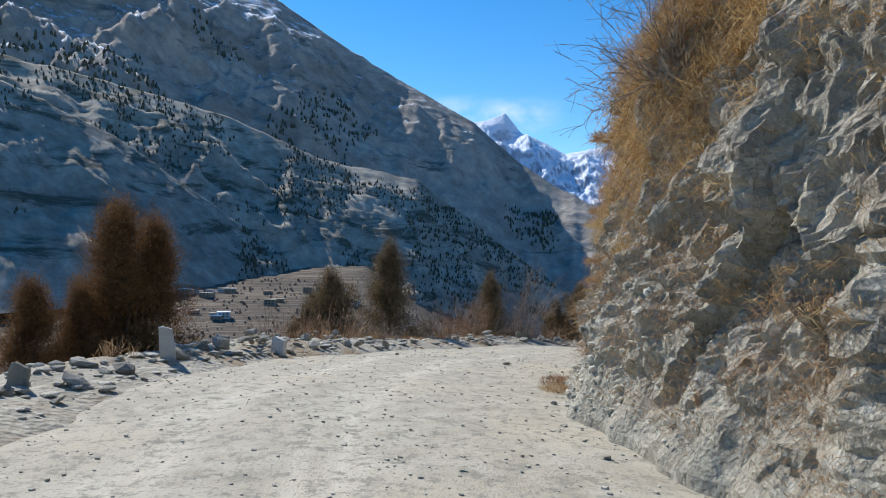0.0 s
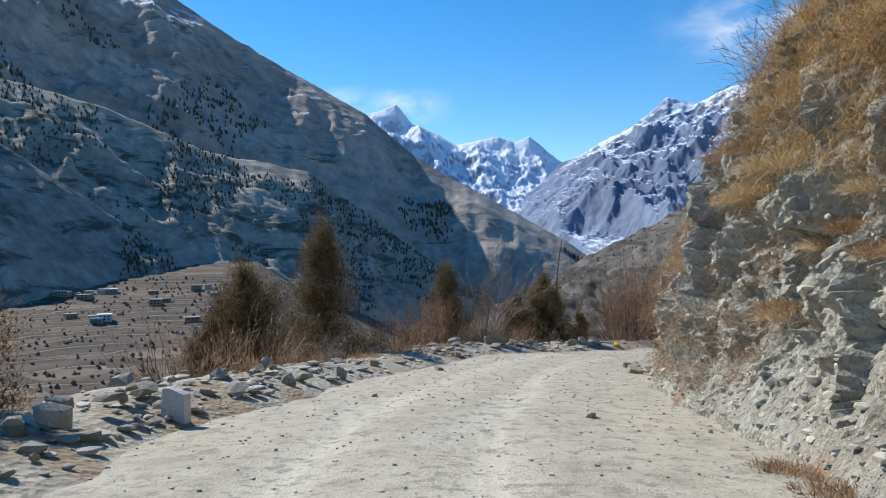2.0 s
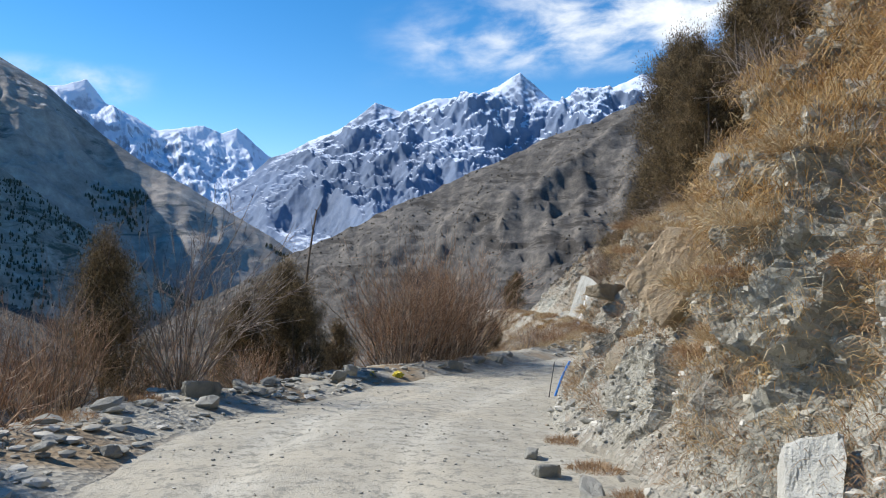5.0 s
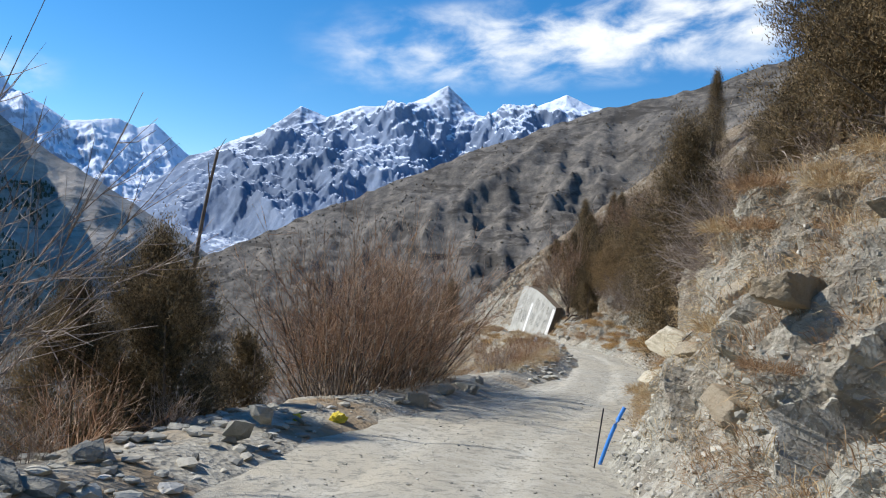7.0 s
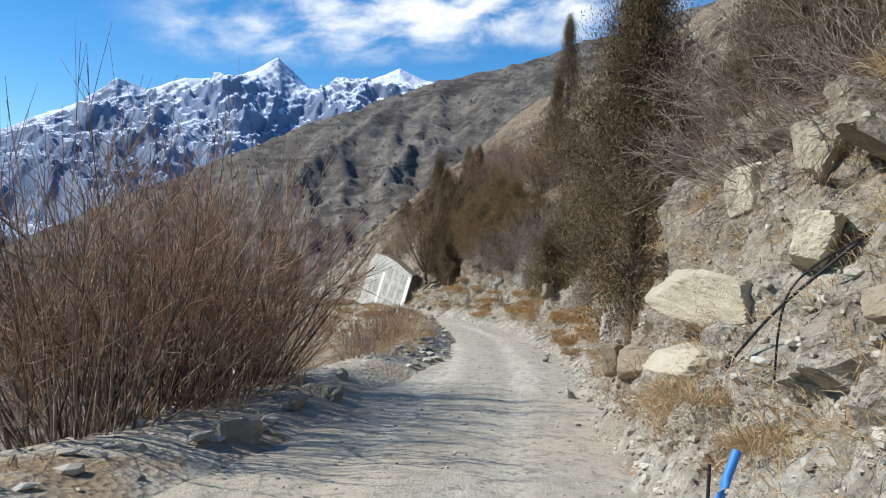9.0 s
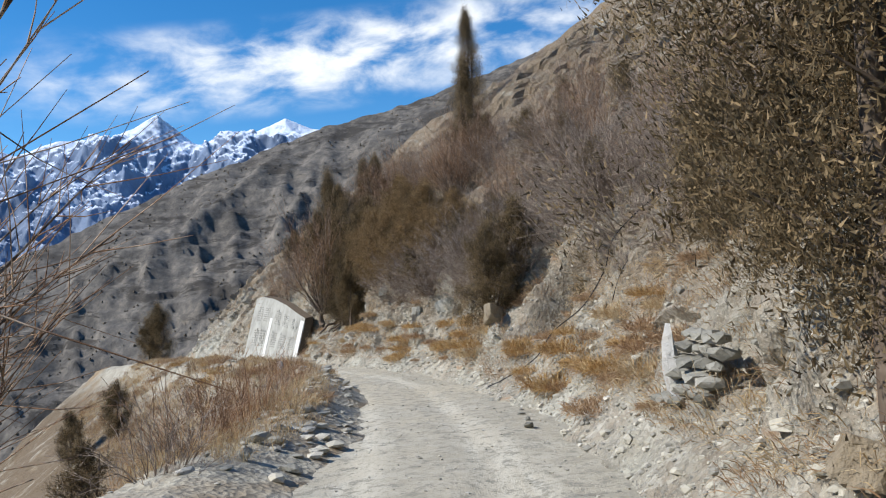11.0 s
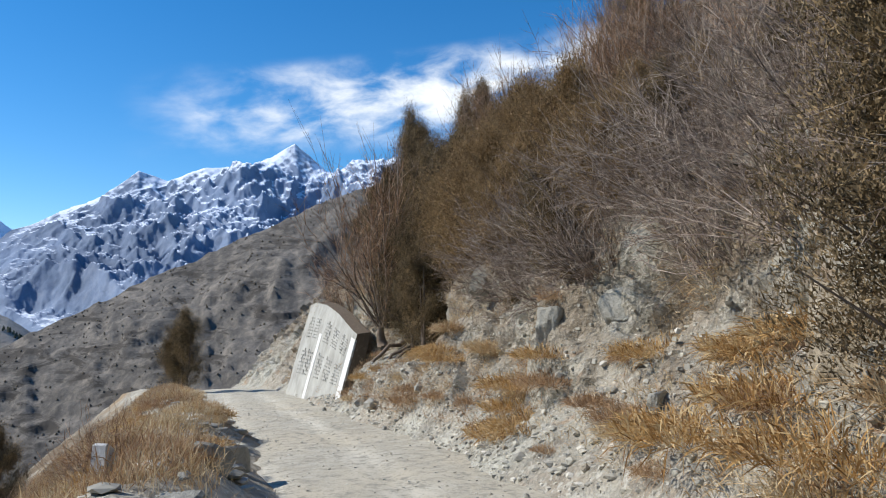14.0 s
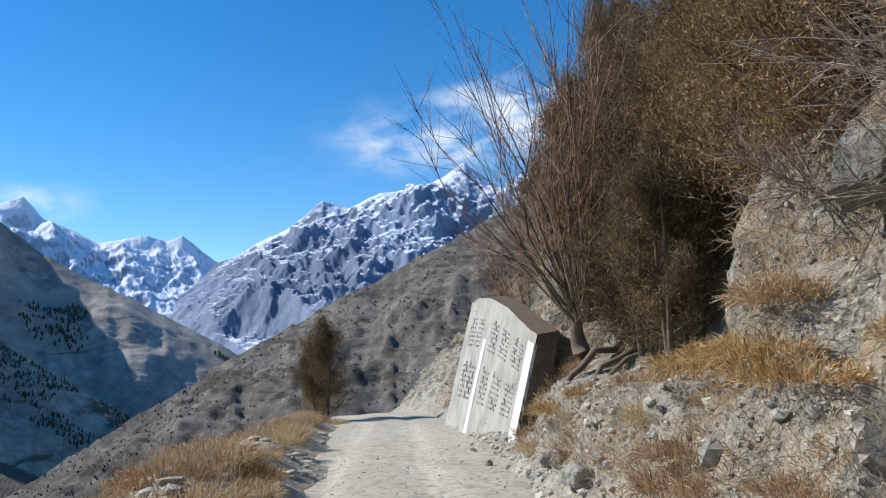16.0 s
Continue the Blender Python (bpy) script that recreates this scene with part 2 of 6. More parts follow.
def hill_material():
    """Earth and broken rock: stones of two sizes set in soil, cracks, rusty and pale patches."""
    m, nt, b = node_mat("rock_and_earth_bank")
    big, mid, fine, grit = tex(nt, 0.22, 4, 0.6, 0.4), tex(nt, 1.6, 7, 0.65, 0.3), tex(nt, 14, 5, 0.7), tex(nt, 55, 3, 0.7)
    warp = mk(nt, "ShaderNodeVectorMath", )
    warp.operation = "MULTIPLY_ADD"
    n = mk(nt, "ShaderNodeTexNoise", Scale=2.5, Detail=3.0)
    nt.links.new(pos(nt), n.inputs["Vector"])
    nt.links.new(n.outputs["Color"], warp.inputs[0])
    warp.inputs[1].default_value = (0.35, 0.35, 0.35)
    nt.links.new(pos(nt), warp.inputs[2])
    w = warp.outputs[0]
    rock = ramp(nt, mid, [(0.28, (0.155, 0.145, 0.118)), (0.45, (0.325, 0.31, 0.252)), (0.6, (0.46, 0.445, 0.37)), (0.78, (0.61, 0.595, 0.51))])
    earth = ramp(nt, mid, [(0.3, (0.20, 0.165, 0.122)), (0.55, (0.345, 0.305, 0.238)), (0.75, (0.50, 0.46, 0.38))])
    c = mixc(nt, sharpen(nt, big, 0.40, 0.58), rock, earth)
    for scale, lo, hi, amount in ((5.5, 0.62, 0.74, 0.45), (17.0, 0.55, 0.72, 0.55)):
        cell = voronoi(nt, scale, "F1", w)
        sp = mk(nt, "ShaderNodeSeparateColor", Color=cell.outputs["Color"])
        stone_c = ramp(nt, sp.outputs[0], [(0.0, (0.15, 0.145, 0.125)), (0.4, (0.31, 0.30, 0.25)), (0.7, (0.44, 0.41, 0.33)), (1.0, (0.58, 0.56, 0.49))])
        mask = nt.nodes.new("ShaderNodeMath")
        mask.operation = "MULTIPLY"
        nt.links.new(sharpen(nt, sp.outputs[1], lo, hi), mask.inputs[0])
        mask.inputs[1].default_value = amount
        c = mixc(nt, mask.outputs[0], c, stone_c)
        edge = voronoi(nt, scale, "DISTANCE_TO_EDGE", w)
        crack = nt.nodes.new("ShaderNodeMath")
        crack.operation = "MULTIPLY"
        nt.links.new(sharpen(nt, edge.outputs["Distance"], 0.07, 0.0), crack.inputs[0])
        nt.links.new(sharpen(nt, tex(nt, 0.8, 4, 0.6), 0.52, 0.70), crack.inputs[1])
        c = mixc(nt, crack.outputs[0], c, (0.235, 0.215, 0.175))
    c = mixc(nt, sharpen(nt, tex(nt, 0.9, 5, 0.6, 0.8), 0.60, 0.72), c, (0.33, 0.20, 0.105))
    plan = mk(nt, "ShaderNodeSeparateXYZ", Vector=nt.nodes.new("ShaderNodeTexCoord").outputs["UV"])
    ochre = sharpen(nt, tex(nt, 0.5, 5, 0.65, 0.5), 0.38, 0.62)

    def both(*f):
        r = f[0]
        for g in f[1:]:
            m2 = nt.nodes.new("ShaderNodeMath")
            m2.operation = "MULTIPLY"
            nt.links.new(r, m2.inputs[0])
            if isinstance(g, float):
                m2.inputs[1].default_value = g
            else:
                nt.links.new(g, m2.inputs[1])
            r = m2.outputs[0]
        return r

    # darker brown among dead herbs between the stones, thicker up the slope
    brown_c = ramp(nt, fine, [(0.3, (0.085, 0.062, 0.04)), (0.5, (0.19, 0.14, 0.088)), (0.7, (0.33, 0.245, 0.15))])
    c = mixc(nt, both(ochre, sharpen(nt, plan.outputs[1], 0.5, 2.6), sharpen(nt, plan.outputs[0], 20.0, 46.0), 0.75), c, brown_c)
    c = mixc(nt, both(sharpen(nt, plan.outputs[1], 5.5, 9.0), sharpen(nt, tex(nt, 1.1, 6, 0.7), 0.34, 0.5), 0.85), c, brown_c)
    c = mixc(nt, sharpen(nt, fine, 0.56, 0.74), c, (0.19, 0.17, 0.13))
    c = mixc(nt, sharpen(nt, grit, 0.58, 0.72), c, (0.55, 0.52, 0.44))
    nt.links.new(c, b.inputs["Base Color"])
    b.inputs["Roughness"].default_value = 0.95
    bump(nt, b, [(mid, 0.7, 0.10), (voronoi(nt, 5.5, "F1", w).outputs["Distance"], 0.35, 0.08), (voronoi(nt, 17.0, "F1", w).outputs["Distance"], 0.6, 0.04), (fine, 1.0, 0.04), (grit, 0.8, 0.012)])
    return m


def stone_material(name, dark, mid_c, light):
    m, nt, b = node_mat(name)
    oi = nt.nodes.new("ShaderNodeObjectInfo")
    n1, n2 = tex(nt, 4, 6, 0.6, 0.5, pos(nt)), tex(nt, 30, 4, 0.7, 0.0, pos(nt))
    c = ramp(nt, n1, [(0.3, dark), (0.5, mid_c), (0.72, light)])
    c = mixc(nt, 0.5, c, ramp(nt, oi.outputs["Random"], [(0, dark), (0.5, mid_c), (1, light)]))
    c = mixc(nt, sharpen(nt, n2, 0.58, 0.75), c, dark)
    nt.links.new(c, b.inputs["Base Color"])
    b.inputs["Roughness"].default_value = 0.9
    bump(nt, b, [(n1, 0.7, 0.08), (n2, 0.8, 0.03), (tex(nt, 90, 3, 0.7), 0.6, 0.01)])
    return m


def plant_material(name, stops, rough=0.75, through_light=0.0):
    """Colour by the single leaf or stem, and a slow drift over the plant."""
    m, nt, b = node_mat(name)
    g = nt.nodes.new("ShaderNodeNewGeometry")
    c = ramp(nt, g.outputs["Random Per Island"], stops)
    c = mixc(nt, sharpen(nt, tex(nt, 1.3, 3), 0.42, 0.85), c, stops[0][1], "MIX")
    c = mixc(nt, sharpen(nt, tex(nt, 5.5, 3, 0.6), 0.50, 0.68), c, stops[-1][1])
    nt.links.new(c, b.inputs["Base Color"])
    b.inputs["Roughness"].default_value = rough
    b.inputs["Specular IOR Level"].default_value = 0.15
    if through_light:
        t = mk(nt, "ShaderNodeBsdfTranslucent", Color=c)
        mx = mk(nt, "ShaderNodeMixShader", Fac=through_light)
        nt.links.new(b.outputs[0], mx.inputs[1])
        nt.links.new(t.outputs[0], mx.inputs[2])
        nt.links.new(mx.outputs[0], nt.nodes["Material Output"].inputs["Surface"])
    return m


def mountain_material(name, rock_stops, scale, snow_line=None, snow_soft=300.0, snow_amount=0.5, patches=None, walls=None):
    m, nt, b = node_mat(name)
    p = pos(nt)
    n1, n2 = tex(nt, 1.0 / scale, 8, 0.62, 0.3), tex(nt, 7.0 / scale, 10, 0.72, 0.15)
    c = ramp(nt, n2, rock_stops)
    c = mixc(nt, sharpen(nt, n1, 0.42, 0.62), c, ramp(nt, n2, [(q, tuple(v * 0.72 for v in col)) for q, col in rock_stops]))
    if patches:
        c = mixc(nt, sharpen(nt, tex(nt, 2.0 / scale, 8, 0.7, 0.6, mk(nt, "ShaderNodeMapping", Vector=p, Rotation=(0.30, 0.22, 0.0), Scale=(0.7, 0.7, 2.6)).outputs[0]), *patches[0]), c, patches[1])
    if walls is not None:
        # terrace walls follow the level lines; the fields between them differ in tone
        zs = mk(nt, "ShaderNodeSeparateXYZ", Vector=p)
        fld = voronoi(nt, 1.0, "F1", mk(nt, "ShaderNodeMapping", Vector=p, Scale=(0.022, 0.03, 0.30)).outputs[0])
        fv = mk(nt, "ShaderNodeSeparateColor", Color=fld.outputs["Color"])
        c = mixc(nt, 0.65, c, ramp(nt, fv.outputs[0], [(0, (0.045, 0.036, 0.028)), (0.5, (0.09, 0.07, 0.053)), (0.8, (0.15, 0.118, 0.086)), (1, (0.24, 0.195, 0.14))]))
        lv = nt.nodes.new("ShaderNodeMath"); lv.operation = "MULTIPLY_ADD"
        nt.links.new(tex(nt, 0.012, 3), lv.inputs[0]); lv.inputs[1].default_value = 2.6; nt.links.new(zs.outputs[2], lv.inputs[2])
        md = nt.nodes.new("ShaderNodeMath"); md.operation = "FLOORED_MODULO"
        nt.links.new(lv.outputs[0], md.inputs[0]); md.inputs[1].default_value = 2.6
        # dark line above each wall band: a shadow line painted on the field
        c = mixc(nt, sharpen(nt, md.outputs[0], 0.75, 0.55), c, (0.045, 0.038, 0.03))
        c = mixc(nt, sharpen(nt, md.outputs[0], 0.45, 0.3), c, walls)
    if snow_line is not None:
        g = nt.nodes.new("ShaderNodeNewGeometry")
        sp = mk(nt, "ShaderNodeSeparateXYZ", Vector=p)
        sn = mk(nt, "ShaderNodeSeparateXYZ", Vector=g.outputs["Normal"])
        h = mk(nt, "ShaderNodeMapRange", Value=sp.outputs[2], From_Min=snow_line - snow_soft, From_Max=snow_line + snow_soft).outputs[0]
        a = nt.nodes.new("ShaderNodeMath"); a.operation = "MULTIPLY_ADD"
        nt.links.new(sn.outputs[2], a.inputs[0]); a.inputs[1].default_value = 2.6; a.inputs[2].default_value = -2.02 + snow_amount
        a2 = nt.nodes.new("ShaderNodeMath"); a2.operation = "ADD"
        nt.links.new(a.outputs[0], a2.inputs[0]); nt.links.new(h, a2.inputs[1])
        a3 = nt.nodes.new("ShaderNodeMath"); a3.operation = "MULTIPLY_ADD"
        nt.links.new(n2, a3.inputs[0]); a3.inputs[1].default_value = 1.25; nt.links.new(a2.outputs[0], a3.inputs[2])
        # snow colour is toned down and blued to carry the distance haze
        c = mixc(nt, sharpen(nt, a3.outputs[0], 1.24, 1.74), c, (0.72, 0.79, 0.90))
    nt.links.new(c, b.inputs["Base Color"])
    b.inputs["Roughness"].default_value = 0.95
    bump(nt, b, [(n1, 0.5, scale * 0.06), (n2, 0.7, scale * 0.022)])
    return m


def verge_material():
    m, nt, b = node_mat("dusty_stony_verge")
    big, mid, fine = tex(nt, 0.5, 4, 0.6, 0.3), tex(nt, 3.0, 6, 0.65), tex(nt, 22, 5, 0.7)
    c = ramp(nt, mid, [(0.3, (0.26, 0.235, 0.185)), (0.5, (0.38, 0.35, 0.28)), (0.72, (0.49, 0.46, 0.38))])
    c = mixc(nt, sharpen(nt, big, 0.48, 0.66), c, (0.29, 0.215, 0.13))
    plan = mk(nt, "ShaderNodeSeparateXYZ", Vector=nt.nodes.new("ShaderNodeTexCoord").outputs["UV"])
    herbs = ramp(nt, fine, [(0.3, (0.07, 0.052, 0.034)), (0.5, (0.15, 0.11, 0.07)), (0.7, (0.26, 0.195, 0.12))])
    far = nt.nodes.new("ShaderNodeMath")
    far.operation = "MULTIPLY"
    nt.links.new(sharpen(nt, plan.outputs[1], 1.6, 5.0), far.inputs[0])
    nt.links.new(sharpen(nt, tex(nt, 0.7, 6, 0.7), 0.30, 0.48), far.inputs[1])
    c = mixc(nt, far.outputs[0], c, herbs)
    c = mixc(nt, sharpen(nt, fine, 0.54, 0.72), c, (0.22, 0.21, 0.175))
    nt.links.new(c, b.inputs["Base Color"])
    b.inputs["Roughness"].default_value = 0.95
    v = mk(nt, "ShaderNodeTexVoronoi", Scale=11.0)
    nt.links.new(pos(nt), v.inputs["Vector"])
    bump(nt, b, [(v.outputs["Distance"], 0.6, 0.05), (fine, 0.7, 0.02), (mid, 0.6, 0.08)])
    return m


CREAM_ROCK = stone_material("cream_rock", (0.36, 0.31, 0.22), (0.52, 0.465, 0.345), (0.64, 0.59, 0.47))
ROAD = road_material()
VERGE = verge_material()
HILL = hill_material()
STONE = stone_material("grey_slate_stone", (0.16, 0.155, 0.13), (0.31, 0.30, 0.255), (0.46, 0.44, 0.38))
OCHRE_STONE = stone_material("ochre_rock", (0.20, 0.155, 0.10), (0.34, 0.285, 0.20), (0.44, 0.395, 0.31))

# ---- the line of the road ----
KNOTS = np.array([(4.39, -14.33, 0.67), (2.93, -9.54, 0.45), (1.46, -4.76, 0.22), (-0.02, 0.01, -0.0), (-1.26, 4.84, -0.2), (-1.43, 9.8, -0.36), (-0.49, 14.69, -0.71), (1.14, 19.41, -1.22), (3.07, 24.02, -1.7), (5.76, 28.2, -2.19), (9.14, 31.87, -2.82), (13.04, 34.97, -3.29), (17.19, 37.76, -3.65), (21.31, 40.59, -4.01), (25.2, 43.73, -4.29), (28.82, 47.17, -4.55), (32.05, 50.97, -4.8), (34.68, 55.21, -5.05), (37.18, 59.54, -5.32), (39.68, 63.87, -5.6), (42.18, 68.21, -5.87), (44.6, 72.58, -6.15), (46.93, 77.0, -6.42)])
KNOTS = np.vstack([KNOTS, [[49.0, 81.5, -6.75], [50.6, 86.3, -7.15], [51.6, 91.2, -7.6], [52.2, 96.2, -8.1]]])
S_FIRST, S_STEP = -15.0, 5.0


def line_at(s):
    """Centre of the road (n, 3) and the way to its right (n, 2) at distances s along it."""
    def c(q):
        q = np.clip((q - S_FIRST) / S_STEP, 0, len(KNOTS) - 1.001)
        i = q.astype(int)
        t = (q - i)[:, None]
        k = [KNOTS[np.clip(i + o, 0, len(KNOTS) - 1)] for o in (-1, 0, 1, 2)]
        return 0.5 * (2 * k[1] + (k[2] - k[0]) * t + (2 * k[0] - 5 * k[1] + 4 * k[2] - k[3]) * t ** 2 + (3 * k[1] - k[0] - 3 * k[2] + k[3]) * t ** 3)
    s = np.asarray(s, float).ravel()
    p = c(s)
    d = c(s + 0.8)[:, :2] - c(s - 0.8)[:, :2]
    d /= np.linalg.norm(d, axis=1, keepdims=True)
    return p, np.stack([d[:, 1], -d[:, 0]], 1)


def along(s, u, h):
    """World places from distance along the road, offset to its right and height over it."""
    s, u, h = np.broadcast_arrays(np.asarray(s, float), np.asarray(u, float), np.asarray(h, float))
    p, r = line_at(s)
    u, h = u.ravel(), h.ravel()
    return np.stack([p[:, 0] + r[:, 0] * u, p[:, 1] + r[:, 1] * u, p[:, 2] + h], 1).reshape(*s.shape, 3)


ST = np.array([-15, 0, 8, 14, 18, 22, 26, 30, 36, 42, 48, 54, 60, 66, 72, 78, 84, 92, 110.0])
TOE = [3.8, 3.7, 3.55, 3.3, 3.15, 3.05, 3.25, 2.8, 2.2, 2.05, 2.0, 2.1, 2.25, 2.25, 2.2, 2.1, 2.1, 2.3, 2.6]
STEEP = [80, 82, 83, 84, 84, 77, 66, 64, 70, 68, 58, 50, 50, 52, 54, 56, 65, 60, 45]
RISE = [4, 4, 4, 3.6, 3.3, 2.8, 3.4, 3.8, 3.7, 3.6, 3.0, 3.2, 3.4, 4.0, 5.0, 5.5, 6.0, 5.5, 4]
UPPER = [60, 60, 60, 58, 56, 53, 52, 46, 40, 36, 34, 33, 33, 34, 35, 37, 38, 38, 36]
EDGE = [-3.2, -2.9, -2.9, -3.2, -3.1, -2.9, -2.8, -2.6, -2.4, -2.3, -2.2, -1.6, -1.25, -1.15, -1.3, -1.8, -2.2, -2.4, -2.5]
BERM = [.1, .1, .12, .15, .18, .15, .12, .12, .15, .15, .15, .35, .5, .55, .6, .55, .4, .3, .2]


def prof(s, table):
    return np.interp(s, ST, table)


def ragged(s, seed):
    """Uneven edge of the road."""
    q = np.stack([s, 0 * s, 0 * s], -1)
    return 0.22 * vnoise(q * 0.55, seed) + 0.10 * vnoise(q * 2.1, seed + 1)


def road_height(p2, s, u):
    """Ruts, hollows and rough gravel."""
    q = np.concatenate([p2, np.zeros_like(p2[..., :1])], -1)
    z = 0.05 * fbm(q * 0.5, 3, seed=3) + 0.012 * fbm(q * 1.9, 2, 0.5, seed=9)
    for c in (-1.15, 0.45):
        z = z - 0.035 * np.exp(-((u - c - 0.12 * np.sin(s * 0.21)) / 0.28) ** 2)
    return z - 0.012 * u ** 2 - 0.30 * np.clip(prof(s, EDGE) - u, 0, 1) - 0.2 * np.clip(u - prof(s, TOE), 0, 1)


def build_road():
    s = np.arange(-14, 108, 0.13)
    w = np.linspace(0, 1, 56)
    lo, hi = prof(s, EDGE) - 0.5, prof(s, TOE) + 0.5
    u = lo[:, None] + (hi - lo)[:, None] * w[None]
    S = np.broadcast_to(s[:, None], u.shape)
    v = along(S, u, 0 * u)
    v[..., 2] += road_height(v[..., :2], S, u)
    road = new("road", grid_mesh("road", v, ROAD, flip=True, uv=np.stack([u.ravel(), S.ravel()], 1)))
    return tagged(road, "pale dusty unpaved mountain road with wheel ruts and gravel", "road", kind="structure")


HOLLOWS = ((58.6, 2.2, 1.0, 0.85, 1.9), (77.4, 3.1, 2.6, 1.5, 1.3), (71.8, 2.6, 1.5, 0.35, 0.5), (61.3, 1.5, 1.0, 0.7, -0.25), (68.2, 1.9, 0.8, 0.8, -0.4), (46.4, 1.6, 0.6, 0.8, -0.4), (33.4, 2.2, 1.0, 0.8, -0.35), (43.7, 1.95, 0.5, 0.4, 0.6), (47.6, 1.4, 0.7, 0.5, 0.55), (74.6, 1.9, 1.2, 0.7, 0.6), (65.6, 2.2, 0.9, 0.35, 0.5))


def knobs(p, seed=0):
    """Rounded stones set in a crumbling face: 0 in the joints, 1 on the stones."""
    p = np.asarray(p, float)
    f = np.floor(p)
    best = np.full(p.shape[:-1], 9.0)
    size = np.zeros(p.shape[:-1])
    for a in (-1, 0, 1):
        for b in (-1, 0, 1):
            for c in (-1, 0, 1):
                g = f + np.array([a, b, c])
                i, j, k = g[..., 0], g[..., 1], g[..., 2]
                e = p - g - 0.5 - 0.42 * np.stack([_hash(i, j, k, seed + n) for n in (0, 1, 2)], -1)
                d = (e ** 2).sum(-1)
                m = d < best
                best = np.where(m, d, best)
                size = np.where(m, 0.5 + 0.5 * _hash(i, j, k, seed + 3), size)
    return (0.25 + 0.75 * size) * np.clip(1 - 1.7 * best, 0, 1) ** 0.7


def hill_surface(s, a):
    """The uphill bank: s (n,) along the road, a (m,) metres up its face."""
    toe, st, rise, up = (prof(s, t)[:, None] for t in (TOE, STEEP, RISE, UPPER))
    wob = 0.5 * vnoise(np.stack([s * 0.16, 0 * s, 0 * s], -1), 5)[:, None]
    st, up = np.radians(st), np.radians(up)
    length = rise / np.sin(st)
    A = a if a.ndim == 2 else a[None]
    low = np.minimum(A, length)
    high = np.maximum(A - length, 0)
    skirt = np.exp(-np.maximum(A, 0) / 0.8)
    u = toe + ragged(s, 91)[:, None] + wob * np.minimum(1, A / 3) + low * np.cos(st) + high * np.cos(up) - 0.45 * skirt + 0.1
    h = low * np.sin(st) + high * np.sin(up) - 0.02
    scarp = np.interp(s, [0, 46, 56, 76, 80, 110], [0.0, 0.15, 0.6, 0.55, 0.0, 0.0])[:, None]
    k = np.clip((h - 1.6 - 0.5 * vnoise(np.stack([s * 0.3, 0 * s, 0 * s], -1), 95)[:, None]) / 1.5, 0, 1)
    u = u - scarp * k * k * (3 - 2 * k)
    S = np.broadcast_to(s[:, None], u.shape)
    p = along(S, u, h)
    _, r = line_at(s)
    n = np.stack([-r[:, 0], -r[:, 1], 0 * s], 1)[:, None] * np.sin(st)[..., None] + np.array([0, 0, 1.0]) * np.cos(st)[..., None]
    q = p * np.array([1, 1, 0.8])
    qw = q + 0.25 * np.stack([fbm(q * 0.8, 2, seed=43), fbm(q * 0.8, 2, seed=45), fbm(q * 0.8, 2, seed=47)], -1)
    rocky = np.clip(0.5 + 1.1 * fbm(q * 0.12, 3, seed=40), 0.25, 1)
    amp = np.clip(A / 1.2, 0.08, 1)
    cliff = np.interp(s, [0, 26, 48, 60, 80], [1.0, 1.0, 0.9, 0.8, 0.8])[:, None]
    d = amp * (0.55 * fbm(q * 0.28, 4, 0.55, seed=11) + rocky * (0.22 * fbm(q * 0.9, 3, 0.55, seed=21, ridged=True) + cliff * (0.60 * blocks(qw * np.array([0.62, 0.62, 0.7]), 31) + 0.15 * blocks(qw * np.array([2.3, 2.3, 3.0]), 41) + 0.05 * blocks(q * 5.2, 51)) + 0.05 * fbm(q * 6.5, 3, 0.6, seed=35)))
    # ledges where the strata break
    d = d + amp * rocky * 0.07 * (np.abs(((h + 0.35 * fbm(q * 0.4, 2, seed=61) + 0.12 * S) * 0.9) % 1 - 0.5) * 2 - 0.5)
    # pits and knobs of the crumbling face, and a few larger hollows
    pit = fbm(q * 1.25, 3, 0.55, seed=81)
    d = d - amp * rocky * 0.75 * np.clip(pit - 0.22, 0, 0.5) + amp * rocky * 0.22 * fbm(q * 2.9, 3, 0.6, seed=83, ridged=True) * np.clip(1.2 - 0.02 * S, 0.35, 1)
    # stones stand proud of the cut face
    stony = np.interp(s, [0, 22, 30, 60, 90], [1.0, 1.0, 0.8, 0.8, 0.8])[:, None] * amp * np.clip(0.75 + 0.9 * fbm(q * 0.5, 2, seed=87), 0.15, 1.2) * np.clip(1.5 - high / 3, 0.1, 1)
    d = d + stony * (0.27 * (knobs(qw * 2.1, 231) - 0.4) + 0.09 * (knobs(qw * 4.6, 241) - 0.4))
    for sc, hc, rs, rh, deep in HOLLOWS:
        d = d - deep * np.exp(-((S - sc + 0.3 * pit) / rs) ** 4 - ((h - hc + 0.3 * pit) / rh) ** 4)
    d = d - 0.6 * np.clip((S - 79.4) / 0.9, 0, 1) * np.clip((93.0 - S) / 1.5, 0, 1) * np.clip((4.2 - h) / 1.0, 0, 1) * np.clip((h - 0.1) / 0.6, 0, 1)
    return p + n * d[..., None]


